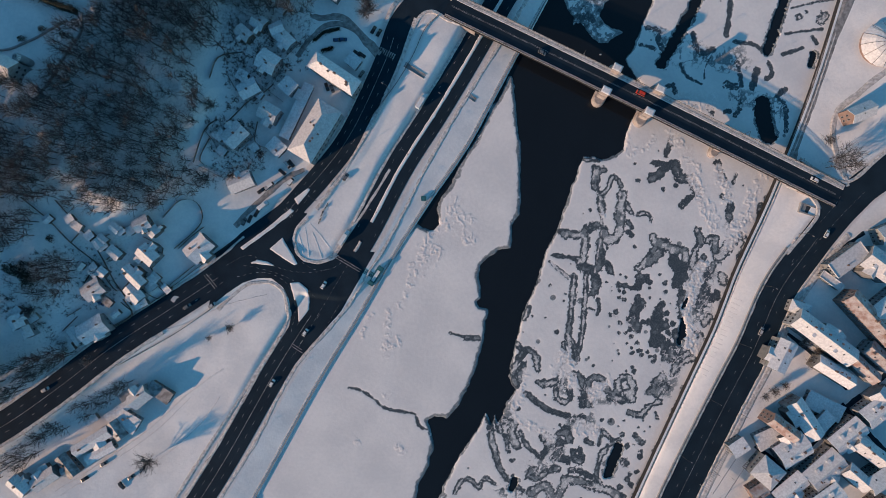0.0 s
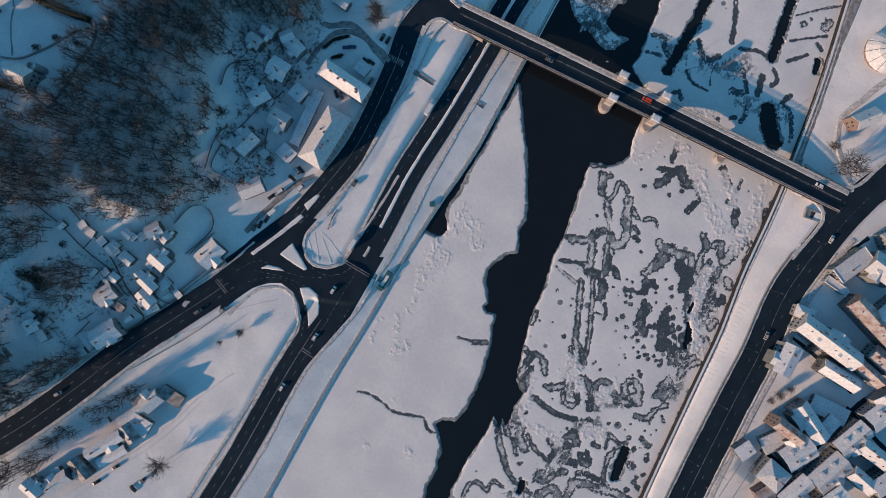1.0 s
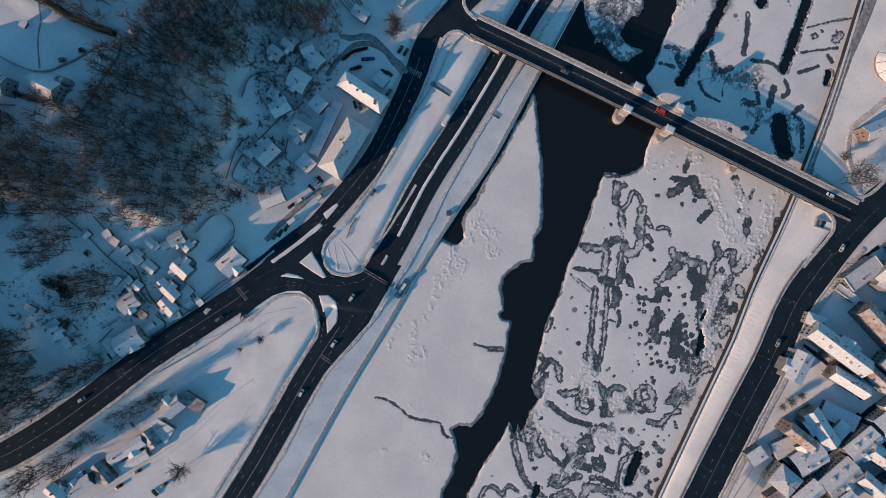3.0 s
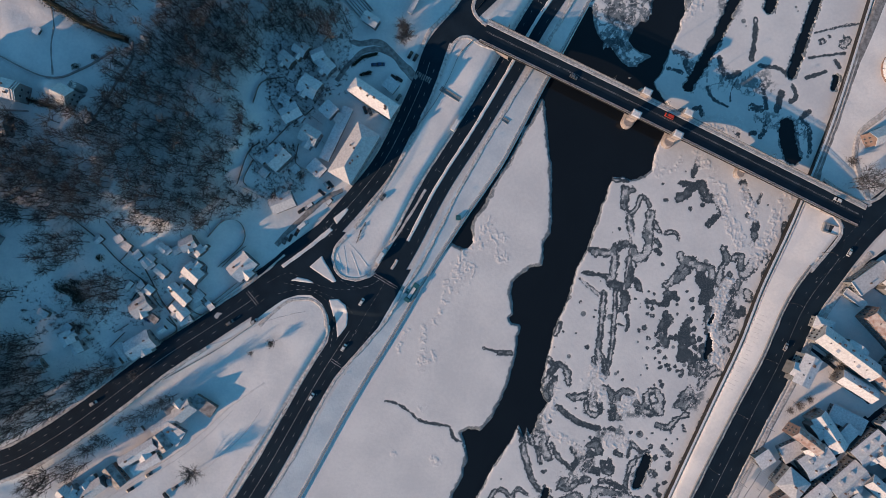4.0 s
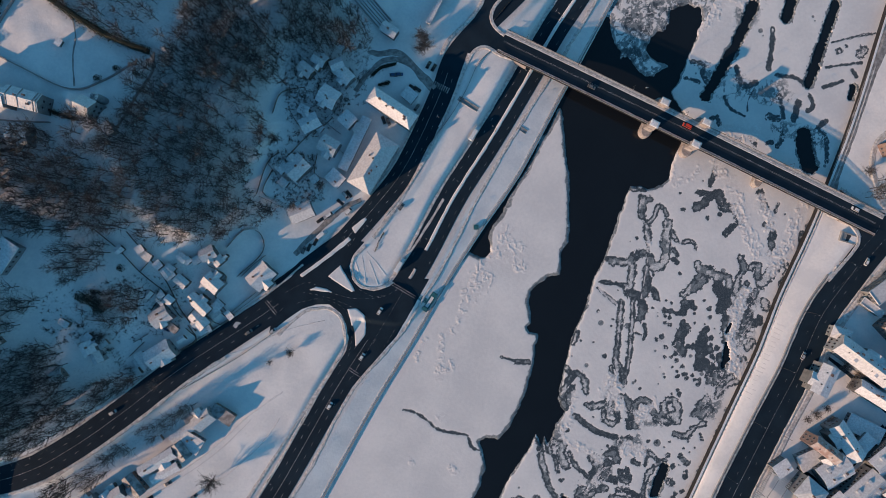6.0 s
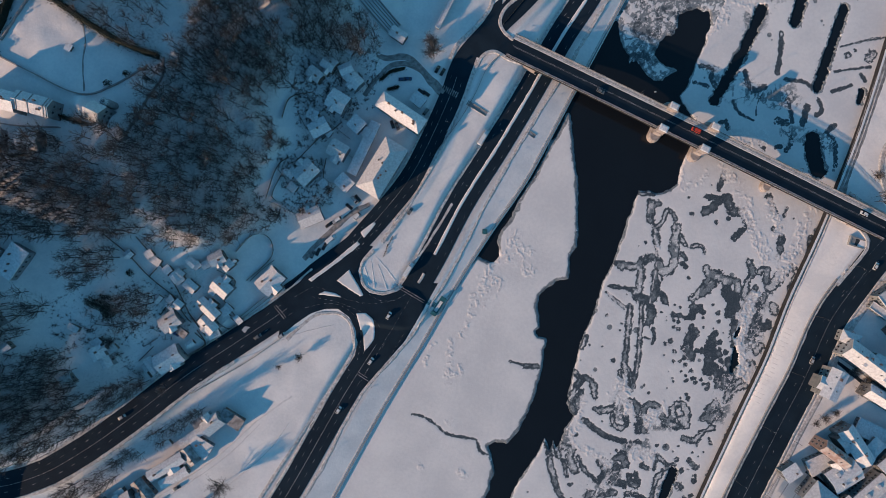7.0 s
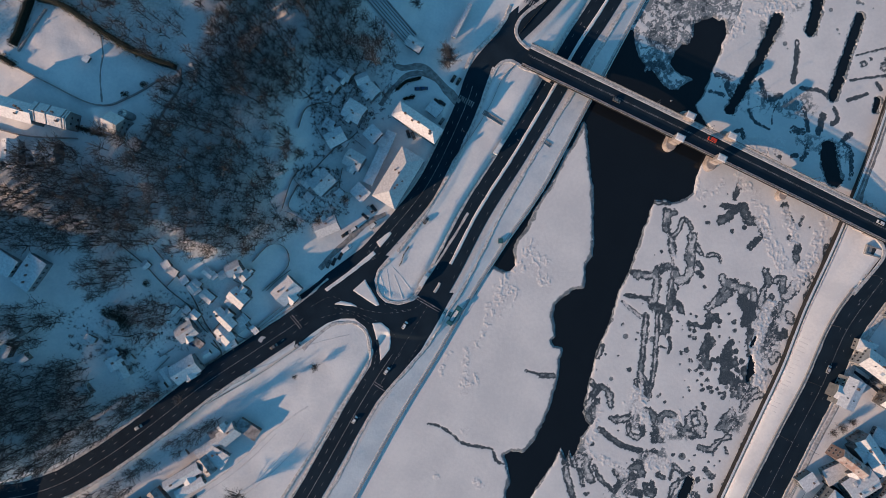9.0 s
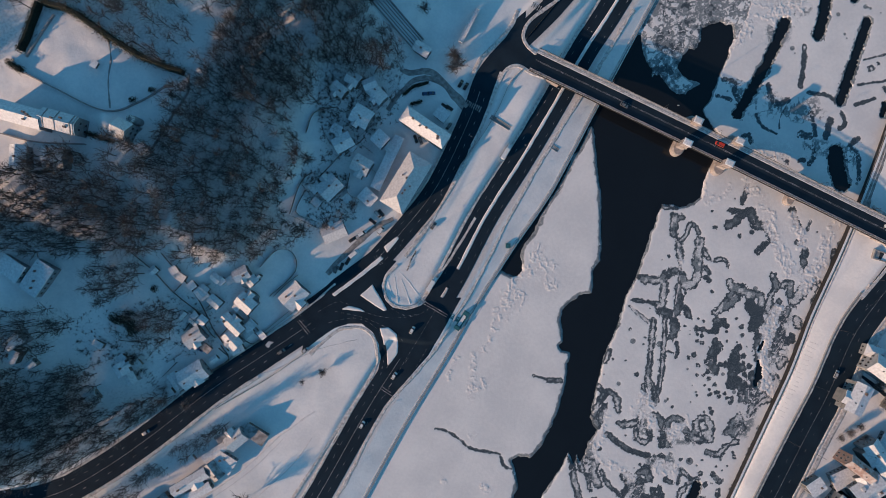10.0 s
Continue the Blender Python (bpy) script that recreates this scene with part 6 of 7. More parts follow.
TOWN_BLOCKS = [
    ((223.3, -90.4), (241.0, -77.2), 11.0, 8, 3.0, PL, S, "gable", 2), ((218.5, -101.5), (234.5, -113.4), 8.0, 8.5, 2.8, PL, S, "gable", 2), ((213.2, -115.8), (223.9, -125.3), 7.4, 9, 2.4, PL, S, "gable", 1),
    ((224.4, -125.5), (239.6, -115.4), 9.0, 10, 2.8, PL, S, "gable", 1), ((166.3, -113.6), (176.7, -122.5), 12.0, 9, 1.8, PL, S, "hip", 2), ((154.4, -108.1), (161.4, -103.3), 7.4, 6, 0.5, PL, S, "shed", 1),
    ((177.6, -132.9), (191.3, -121.4), 9.0, 7, 2.6, PL, S, "gable", 2), ((164.8, -131.3), (171.6, -127.1), 7.0, 7, 2.0, BK, R, "gable", 1), ((194.9, -137.8), (209.6, -127.4), 11.0, 10, 2.8, PL, S, "gable", 2),
    ((200.2, -95.0), (206.5, -88.4), 7.0, 6, 1.0, PL, S, "hip", 0), ((217.3, -58.2), (229.4, -69.2), 6.4, 7.5, 2.4, PL, R, "gable", 1), ((168.4, -104.2), (181.9, -98.1), 9.0, 4, 0.5, PL, S, "shed", 0), ((185.9, -29.9), (195.6, -33.5), 6.0, 5, 1.2, PL, S, "hip", 1), ((203.0, -13.3), (213.5, -20.9), 3.4, 4, 0.5, PL, S, "flat", 0), ((227.8, -35.4), (242.5, -23.5), 9.0, 9, 2.8, PL, S, "gable", 1), ((195.4, -79.9), (213.5, -88.9), 8.6, 3.4, 0.4, PL, S, "flat", 0), ((216.5, 70.3), (228.2, 75.2), 7.6, 8, 3.4, BK, S, "gable", 0),
    ((221.5, -145.2), (236.2, -133.3), 9.0, 10, 2.8, PL, R, "gable", 1), ((162.3, -145.3), (174.1, -137.9), 9.0, 9, 2.6, PL, S, "gable", 1), ((241.7, -59.0), (256.5, -73.7), 9.0, 10, 2.6, PL, R, "gable", 1), ((231.5, 6.3), (246.3, 12.2), 9, 8, 2.4, PL, S, "gable", 1)]
for a, b, w, eave, rise, wall, roof, kind, ch in TOWN + TOWN_BLOCKS:
    label = {R: "old town house with a rust-red roof dusted with snow", S: "old town house with a snow-covered pitched roof"}[roof]
    house(a, b, w, eave, rise, wall, roof, label, kind, ch, "town_house", group="old town houses", dormers=2 if w > 9.5 and kind == "gable" else 0, skylights=int(math.dist(a, b) / 8.0), wing=w > 8 and eave < 10 and roof is S)

# ---- trees ----
def bare_tree_shape(seed, height, spread, twigs, limbs=14):
    """Two shapes: (trunk and limbs), (fine twigs), as vertices and triangles."""
    rng = np.random.RandomState(seed)
    wood, fine = ([], []), ([], [])

    def spike(store, p, q, r0, r1, sides):
        v, f = store
        d = (q - p) / (np.linalg.norm(q - p) + 1e-9)
        s = np.cross(d, (0.31, 0.17, 0.93) if sides > 2 else rng.normal(0, 1, 3))
        s /= np.linalg.norm(s) + 1e-9
        u = np.cross(d, s)
        k = len(v)
        ang = [2 * math.pi * i / sides for i in range(sides)]
        v.extend(p + r0 * (math.cos(a) * s + math.sin(a) * u) for a in ang)
        if r1 > 0:
            v.extend(q + r1 * (math.cos(a) * s + math.sin(a) * u) for a in ang)
            f.extend((k + i, k + (i + 1) % sides, k + sides + (i + 1) % sides, k + sides + i) for i in range(sides))
        elif sides == 2:
            v.append(q)
            f.append((k, k + 1, k + 2))
        else:
            v.append(q)
            f.extend((k + i, k + (i + 1) % sides, k + sides) for i in range(sides))
    bend = rng.normal(0, 0.35, 2)
    trunk = [np.array((bend[0] * t * t, bend[1] * t * t, height * 0.72 * t)) for t in np.linspace(0, 1, 5)]
    radii = np.linspace(0.014 * height, 0.05, 5)
    for i in range(4):
        spike(wood, trunk[i] - (0, 0, 0.8 if i == 0 else 0), trunk[i + 1], radii[i], radii[i + 1], 5)
    tips = []
    for k in range(limbs):
        t = rng.uniform(0.32, 1.0)
        p = np.array([np.interp(t, np.linspace(0, 1, 5), [q[c] for q in trunk]) for c in range(3)])
        a, up = k * 2.4 + rng.uniform(-0.5, 0.5), rng.uniform(0.6, 2.0)
        d = np.array((math.cos(a), math.sin(a), up))
        d /= np.linalg.norm(d)
        reach = spread * rng.uniform(0.75, 1.35) * (1.25 - 0.55 * t)
        mid, end = p + d * reach * 0.5, p + d * reach + np.array((0, 0, 0.12 * reach))
        spike(wood, p, mid, 0.13, 0.095, 3)
        spike(wood, mid, end, 0.095, 0.04, 3)
        for _ in range(4):
            s = p + (end - p) * rng.uniform(0.3, 0.95)
            e = d + rng.normal(0, 0.6, 3)
            q = s + e / np.linalg.norm(e) * reach * rng.uniform(0.3, 0.55)
            spike(wood, s, q, 0.07, 0, 3)
            tips.append((s, q))
        tips.append((p, end))
    for _ in range(twigs):
        s, q = tips[rng.randint(len(tips))]
        p = s + (q - s) * rng.uniform(0.2, 1.0)
        e = (q - s) / (np.linalg.norm(q - s) + 1e-9) + rng.normal(0, 0.65, 3) + (0, 0, 0.25)
        spike(fine, p, p + e / np.linalg.norm(e) * rng.uniform(1.0, 3.2), 0.055, 0, 2)
    return wood, fine


TREE_KINDS = []
for k, (tall, wide) in enumerate(((17, 5.2), (15, 4.6), (19, 5.6), (13, 4.4), (16, 4.0))):
    wood, fine = bare_tree_shape(70 + k, tall, wide, 130)
    root = base_of("bare_tree", 0, 0, 0)
    tagged(root, "tall leafless tree with a fine dark crown", "tree", "trees of the hillside wood")
    mesh_part("trunk", *wood, BARK, root)
    mesh_part("crown", *fine, TWIG, root, "fine leafless twigs")
    TREE_KINDS.append((root, wood, fine))
wood, fine = bare_tree_shape(91, 11, 5.4, 900, 44)
SPREADING = tagged(base_of("bare_tree", 0, 0, 0), "round-crowned leafless tree standing in open snow", "tree", "single trees")
mesh_part("trunk", *wood, BARK, SPREADING)
mesh_part("crown", *fine, TWIG, SPREADING, "fine leafless twigs")
tree_rng = random.Random(5)
TREE_SPOTS = []
for n_ring, (ring, spacing) in enumerate(zip(WOODS, (4.8, 5.5, 4.7, 4.6, 5.4, 5.4, 5.6, 4.9, 6.0, 5.2, 5.0))):
    r = np.array(ring)
    lo, hi = r.min(0), r.max(0)
    cell = set((int(x // (spacing * 0.7)), int(y // (spacing * 0.7))) for x, y, *_ in TREE_SPOTS)
    for _ in range(int((hi[0] - lo[0]) * (hi[1] - lo[1]) / spacing ** 2 * 2.8)):
        x, y = tree_rng.uniform(lo[0], hi[0]), tree_rng.uniform(lo[1], hi[1])
        c = (int(x // (spacing * 0.7)), int(y // (spacing * 0.7)))
        if c in cell or -345 > x or y > 212:
            continue
        cell.add(c)
        TREE_SPOTS.append((x, y, n_ring))
xy = np.array(TREE_SPOTS)
fits = np.zeros(len(xy), bool)
for n_ring, ring in enumerate(WOODS):
    fits |= (inside(xy[:, 0], xy[:, 1], ring) > 0) & (xy[:, 2] == n_ring)
xy = xy[fits]
clear = np.minimum.reduce([near(xy[:, 0], xy[:, 1], l)[0] - h for l, h in ((UPPER_ROAD, 9.5), (EAST_ROAD, 13.0), (LOWER_ROAD, 12))])
spur = np.minimum.reduce([near(xy[:, 0] + 3, xy[:, 1] + 2, l)[0] for l, _ in RIDGE_LINES])
xy = xy[(clear > 0) & (spur > 3.0 + 3.6 * np.sin(xy[:, 0] * 1.7 + xy[:, 1]))]
zz = ground_height(xy[:, 0], xy[:, 1])
SINGLE_TREES = [((-158.6, -114.5), 1.0), ((-114.7, -42.6), 0.45), ((-126.3, -48.1), 0.3), ((178.2, -76.4), 0.5), ((184.2, -73.3), 0.4), ((-108.6, 36.6), 0.5), ((-111.2, 38.9), 0.55), ((-39.2, 127.3), 0.8), ((-41.3, 132.3), 0.7), ((-41.6, 125.4), 0.7), ((-40.1, 131.6), 0.6), ((-57.2, 157.3), 0.6), ((193.4, -50.3), 0.6), ((200.9, -54.8), 0.55),
                ((197.9, -61.0), 0.5), ((208.3, 58.9), 0.6), ((-96.7, 50.3), 0.5), ((-123.7, 36.2), 0.7), ((-119.1, 74.0), 0.7), ((187.2, -79.4), 0.4), ((-211.8, -31.3), 0.6), ((-188.4, -59.4), 0.5), ((173.6, -79.5), 0.4), ((-206.5, 144.4), 0.8)]
order = np.argsort(np.hypot(xy[:, 0] + 120, xy[:, 1] - 20))
used_first = set()
for j in order[:270]:
    kind = tree_rng.randrange(5)
    s = tree_rng.uniform(0.7, 1.08)
    m = pose(xy[j, 0], xy[j, 1], zz[j] - 0.1, tree_rng.uniform(-4, 4), tree_rng.uniform(-4, 4), tree_rng.uniform(0, 360)) @ Matrix.Diagonal((s, s, s, 1))
    if kind not in used_first:
        used_first.add(kind)
        TREE_KINDS[kind][0].matrix_basis = m
    else:
        root = copy_thing(TREE_KINDS[kind][0], Matrix.Identity(4))
        root.matrix_basis = m
for n, ((x, y), s) in enumerate(SINGLE_TREES):
    root = copy_thing(SPREADING, Matrix.Identity(4)) if n else SPREADING
    root.matrix_basis = pose(x, y, height_at(x, y) - 0.1, 0, 0, tree_rng.uniform(0, 360)) @ Matrix.Diagonal((s * 1.2, s * 1.2, s * 0.9, 1))
    tagged(root, "round-crowned leafless tree standing in open snow" if s > 0.75 else "small leafless tree standing in open snow", "tree", "single trees")


def joined_trees(name, places, layer, mat):
    flat = []
    for kind in TREE_KINDS:
        v, f = kind[1 + layer]
        flat.append((np.array(v), np.array([i for q in f for i in q]), np.array([len(q) for q in f])))
    verts, loops, sizes, k = [], [], [], 0
    for x, y, z, s, a, kind in places:
        v, idx, size = flat[kind]
        ca, sa = math.cos(a) * s, math.sin(a) * s
        verts.append(np.column_stack([v[:, 0] * ca - v[:, 1] * sa + x, v[:, 0] * sa + v[:, 1] * ca + y, v[:, 2] * s + z]))
        loops.append(idx + k)
        sizes.append(size)
        k += len(v)
    verts, loops, sizes = np.vstack(verts), np.concatenate(loops), np.concatenate(sizes)
    me = bpy.data.meshes.new(name)
    me.vertices.add(len(verts))
    me.vertices.foreach_set("co", verts.astype(np.float32).ravel())
    me.loops.add(len(loops))
    me.loops.foreach_set("vertex_index", loops.astype(np.int32))
    me.polygons.add(len(sizes))
    me.polygons.foreach_set("loop_start", np.append(0, np.cumsum(sizes)[:-1]).astype(np.int32))
    me.update(calc_edges=True)
    me.materials.append(mat)
    return new(name, me)


rest = [(xy[j, 0], xy[j, 1], zz[j] - 0.1, tree_rng.uniform(0.7, 1.1), tree_rng.uniform(0, 6.28), tree_rng.randrange(5)) for j in order[270:3400]]
far_wood = tagged(base_of("far_woods", 0, 0, 0), "dense leafless wood on the upper slopes", "woods", kind="stuff")
for ob in (joined_trees("trunks", rest, 0, BARK), joined_trees("crowns", rest, 1, TWIG)):
    ob.parent = far_wood


def clump(name, ring_or_line, radius, high, n, mat, label, category, seed):
    """A dense evergreen or shrub mass along a line: many small leaves on short stems."""
    rng = np.random.RandomState(seed)
    line = spline(ring_or_line, 1.0) if len(ring_or_line) > 1 else np.array(ring_or_line * 2, float)
    verts, faces = [], []
    for _ in range(n):
        x, y = line[rng.randint(len(line))]
        d = rng.normal(0, 0.5, 2)
        x, y, h = x + d[0] * radius, y + d[1] * radius, high * max(0.1, 1 - 0.55 * np.hypot(*d) ** 1.5) * rng.uniform(0.15, 1.0)
        z = height_at_fast(x, y) + h
        s = rng.uniform(0.14, 0.36)
        a, b = rng.normal(0, 1, 3), rng.normal(0, 1, 3)
        a, b = a / np.linalg.norm(a) * s, b / np.linalg.norm(b) * s
        k = len(verts)
        p = np.array((x, y, z))
        verts += [p - a, p + b, p + a, p - b]
        faces += [(k, k + 1, k + 2), (k, k + 2, k + 3)]
    x, y = line[len(line) // 2]
    root = base_of(name, 0, 0, 0)
    tagged(root, label, category)
    mesh_part("foliage", verts, faces, mat, root)
    mesh_part("stem", *tube([(x, y, height_at(x, y) - 0.3), (x, y, height_at(x, y) + high * 0.7)], [0.15, 0.05]), BARK, root)
    return root


EVERGREENS = [([(-219.3, -9.4), (-212.3, -13.2), (-210.6, -18.2)], 3.0, 9, 3200), ([(-199.3, 5.3)], 1.8, 4, 260), ([(-183.0, 103.3)], 1.8, 5, 260), ([(-192.7, 105.7)], 1.6, 4, 220), ([(-201.4, 100.3)], 1.8, 4, 220), ([(-209.5, -8.4), (-214.4, -6.9)], 1.4, 3, 250)]
for pts, r, high, n in EVERGREENS:
    clump("evergreen", pts, r, high, n, NEEDLES, "dense dark evergreen standing in snow", "evergreen", int(pts[0][0]) % 97)
HEDGES = [([(-68.6, 111.5), (-63.2, 115.9), (-55.8, 117.9)], 1.0, 2.2, 1100), ([(-64.3, 106.4), (-59.5, 107.7)], 1.0, 2.0, 600), ([(-245.6, 147.6), (-251.1, 132.3), (-254.6, 124.0)], 2.2, 6, 2600), ([(-242.9, 147.6), (-229.1, 143.0), (-210.3, 130.1), (-194.8, 121.1), (-177.6, 114.9)], 2.6, 7, 6500),
          ([(-261.1, 118.4), (-254.8, 114.3)], 1.8, 4, 900), ([(-224.4, 83.9), (-210.7, 79.8)], 1.6, 3, 1000), ([(-67.4, 14.2), (-65.2, 20.3), (-62.7, 24.3)], 0.5, 1.2, 120), ([(-251.3, 64.6), (-242.7, 65.4)], 1.2, 2.5, 260)]
for pts, r, high, n in HEDGES:
    hedge = clump("hedge", pts, r, high, n, NEEDLES, "dark winter hedge of bare and evergreen shrubs", "hedge", n)
    if high > 2:
        ribbon("dense_core", drape(pts, 1.5), r * 0.55, high * 0.62, NEEDLES, kind="", thick=high * 0.62 + 0.4, parent=hedge, rag=0.5)
# garden shrubs, scattered among the plots
SHRUB_AREAS = [[(-208.4, 0.3), (-166.0, 3.2), (-172.5, -29.7), (-197.9, -35.5), (-235.7, -33.2), (-244.0, -8.7), (-206.1, -0.5)], [(-113.5, 119.9), (-98.6, 127.2), (-79.8, 97.0), (-94.6, 78.7), (-115.3, 71.4)], [(-114.0, 128.7), (-66.6, 126.2), (-73.0, 95.4), (-114.9, 90.4)], [(-124.1, 70.5), (-100.6, 66.5), (-95.5, 42.9), (-121.5, 30.4)], [(-191.3, -60.0), (-225.2, -33.7), (-242.3, -48.4), (-221.6, -21.5)]]
garden_rng = np.random.RandomState(21)
for ring in SHRUB_AREAS:
    r = np.array(ring)
    p = garden_rng.uniform(r.min(0), r.max(0), (60, 2))
    for x, y in p[inside(p[:, 0], p[:, 1], ring) > 0][:18]:
        s = garden_rng.uniform(0.28, 0.5)
        root = copy_thing(TREE_KINDS[garden_rng.randint(5)][0], Matrix.Identity(4))
        root.matrix_basis = pose(x, y, height_at(x, y) - 0.1, 0, 0, garden_rng.uniform(0, 360)) @ Matrix.Diagonal((s * 1.15, s * 1.15, s, 1))
        tagged(root, "small leafless fruit tree in a snowy garden", "tree", "garden trees")
shrub_rng = np.random.RandomState(9)
verts, faces = [], []
for ring in SHRUB_AREAS:
    r = np.array(ring)
    p = shrub_rng.uniform(r.min(0), r.max(0), (520, 2))
    p = p[inside(p[:, 0], p[:, 1], ring) > 0]
    for x, y in p:
        size = shrub_rng.gamma(1.6, 0.24) + 0.18
        z = height_at_fast(x, y)
        for _ in range(34):
            d = shrub_rng.normal(0, 1, 3)
            d[2] = abs(d[2]) + 0.3
            q = np.array((x, y, z)) + d * size * 0.8
            s = np.cross(d, (0, 0, 1)) * 0.028
            k = len(verts)
            verts += [np.array((x, y, z)) + d * 0.1 - s, np.array((x, y, z)) + d * 0.1 + s, q]
            faces.append((k, k + 1, k + 2))
tagged(mesh_part("garden_shrubs", verts, faces, TWIG), "scattered leafless garden shrubs in snow", "shrubs", kind="stuff")

# ---- vehicles ----
def car_shape(name, colour, long, wide, high, hood, boot, label, category):
    root = base_of(name, 0, 0, 0)
    tagged(root, label, category)
    L, W = long / 2, wide / 2
    prof = [(-L, 0.35), (-L, 0.78), (-L + boot * 0.9, 0.9), (L - hood, 0.92), (L - 0.15, 0.72), (L, 0.55), (L, 0.35)]
    v = [(x, s * (W - (0.06 if z > 0.7 else 0)), z) for s in (-1, 1) for x, z in prof]
    n = len(prof)
    f = [tuple(range(n))[::-1], tuple(range(n, 2 * n))] + [(i, (i + 1) % n, n + (i + 1) % n, n + i) for i in range(n)]
    mesh_part("body", v, [t[::-1] for t in f], colour, root)
    x0, x1 = -L + boot, L - hood
    g = [(x0 - 0.1, -W + 0.08, 0.88), (x1 + 0.3, -W + 0.08, 0.88), (x1 + 0.3, W - 0.08, 0.88), (x0 - 0.1, W - 0.08, 0.88), (x0 + 0.35, -W + 0.22, high - 0.05), (x1 - 0.45, -W + 0.22, high - 0.05), (x1 - 0.45, W - 0.22, high - 0.05), (x0 + 0.35, W - 0.22, high - 0.05)]
    mesh_part("cabin_glass", g, BOX, GLASS, root, "dark glazed cabin")
    mesh_part("roof", box(x0 + 0.35, x1 - 0.45, -W + 0.2, W - 0.2, high - 0.06, high), BOX, colour, root)
    for sx in (-1, 1):
        for sy in (-1, 1):
            tv, tf = tube([(sx * L * 0.62, sy * (W - 0.2), 0.32), (sx * L * 0.62, sy * (W + 0.01), 0.32)], [0.32, 0.32], 10)
            mesh_part("wheel", tv, tf, TYRE, root)
    for sy in (-1, 1):
        mesh_part("headlight", box(L - 0.08, L + 0.02, sy * (W - 0.3) - 0.2, sy * (W - 0.3) + 0.2, 0.55, 0.7), BOX, PALE_STEEL, root)
    return root


def long_vehicle(name, colour, long, wide, high, cab, label, category):
    root = base_of(name, 0, 0, 0)
    tagged(root, label, category)
    L, W = long / 2, wide / 2
    mesh_part("body", *boxes([(-L, L - cab, -W, W, 0.6, high), (-L + 0.2, L - cab - 0.2, -W + 0.2, W - 0.2, high, high + 0.12)]), colour, root)
    mesh_part("cab", *boxes([(L - cab + 0.15, L, -W + 0.08, W - 0.08, 0.5, high * 0.78), (L - cab + 0.15, L - 0.6, -W + 0.15, W - 0.15, high * 0.78, high * 0.84)]), CAR_PAINT["white"], root)
    mesh_part("windscreen", box(L - 0.02, L + 0.04, -W + 0.2, W - 0.2, high * 0.45, high * 0.7), BOX, GLASS, root)
    for sx in (-0.62, 0.3, 0.78):
        for sy in (-1, 1):
            mesh_part("wheel", *tube([(sx * L, sy * (W - 0.3), 0.48), (sx * L, sy * (W + 0.01), 0.48)], [0.48, 0.48], 10), TYRE, root)
    return root


MODELS = {}


def put_vehicle(kind, place, turn, up=0.1):
    if kind not in MODELS:
        colour = kind.split("_")[0]
        if "truck" in kind:
            ob = long_vehicle("truck", CAR_PAINT[colour], 9.0, 2.5, 3.3, 2.2, "pale box truck on cleared asphalt", "truck")
        elif "bus" in kind:
            ob = long_vehicle("minibus", CAR_PAINT[colour], 6.6, 2.2, 2.6, 1.6, "snow-dusted van parked in the yard", "van")
        elif "van" in kind:
            ob = car_shape("van", CAR_PAINT[colour], 5.2, 1.95, 2.1, 1.0, 0.15, f"{colour} delivery van on the road", "van")
        else:
            ob = car_shape("car", CAR_PAINT[colour], 4.5, 1.8, 1.45, 1.25, 0.5, f"{colour} passenger car on snowy ground or asphalt", "car")
        MODELS[kind] = ob
    else:
        ob = copy_thing(MODELS[kind], Matrix.Identity(4))
    ob.matrix_basis = pose(*place, height_at(*place) + up if len(place) == 2 else 0, 0, 0, turn) if len(place) == 2 else pose(*place, 0, 0, turn)
    return ob


PARKED = [("grey_car", (-107.2, 14.7), 65), ("black_car", (-104.2, 16.2), 65), ("black_car", (-100.6, 19.3), 60), ("white_bus", (-96.9, 23.5), 38), ("black_car", (-97.8, 31.4), 35), ("silver_car", (-94.5, 32.9), 35), ("white_van", (-92.7, 34.5), 35), ("white_van", (-82.1, 36.5), 50),
          ("black_car", (-86.7, 41.5), -40), ("black_car", (-81.9, 46.1), -50), ("silver_van", (-83.7, 45.2), -50), ("black_car", (-62.5, 87.2), -70), ("grey_car", (-59.8, 86.3), -70), ("black_car", (-37.4, 117.8), 60), ("black_car", (-34.5, 116.5), 60),
          ("blue_car", (-56.7, 112.0), 0), ("blue_car", (-53.7, 112.4), 0), ("grey_car", (-44.0, 94.4), 55), ("black_car", (-46.3, 105.4), -35), ("black_car", (-43.6, 104.5), -35), ("blue_car", (-180.8, -28.4), -35), ("grey_car", (-184.4, -116.8), 30), ("black_car", (-194.7, -125.0), 30),
          ("grey_car", (-169.9, -124.3), 35), ("black_car", (-175.1, -128.9), -50), ("blue_car", (212.5, -58.5), -40), ("grey_car", (-52.8, 39.0), 55)]
for kind, place, turn in PARKED:
    put_vehicle(kind, place, turn, 0.12)
MOVING = [("white_truck", (-11.7, 80.4), 58), ("white_truck", (-53.8, 6.2), 58), ("white_car", (207.3, 8.1), 60), ("silver_car", (172.3, -44.6), 64), ("white_car", (-93.4, -73.2), 58), ("silver_car", (-211.3, -74.7), 30), ("silver_car", (-124.6, -30.4), 33), ("grey_car", (-137.5, -30.9), 33), ("white_car", (-75.2, -45.5), 55), ("white_car", (-64.9, -19.6), 58)]
for kind, place, turn in MOVING:
    put_vehicle(kind, place, turn, 0.2)
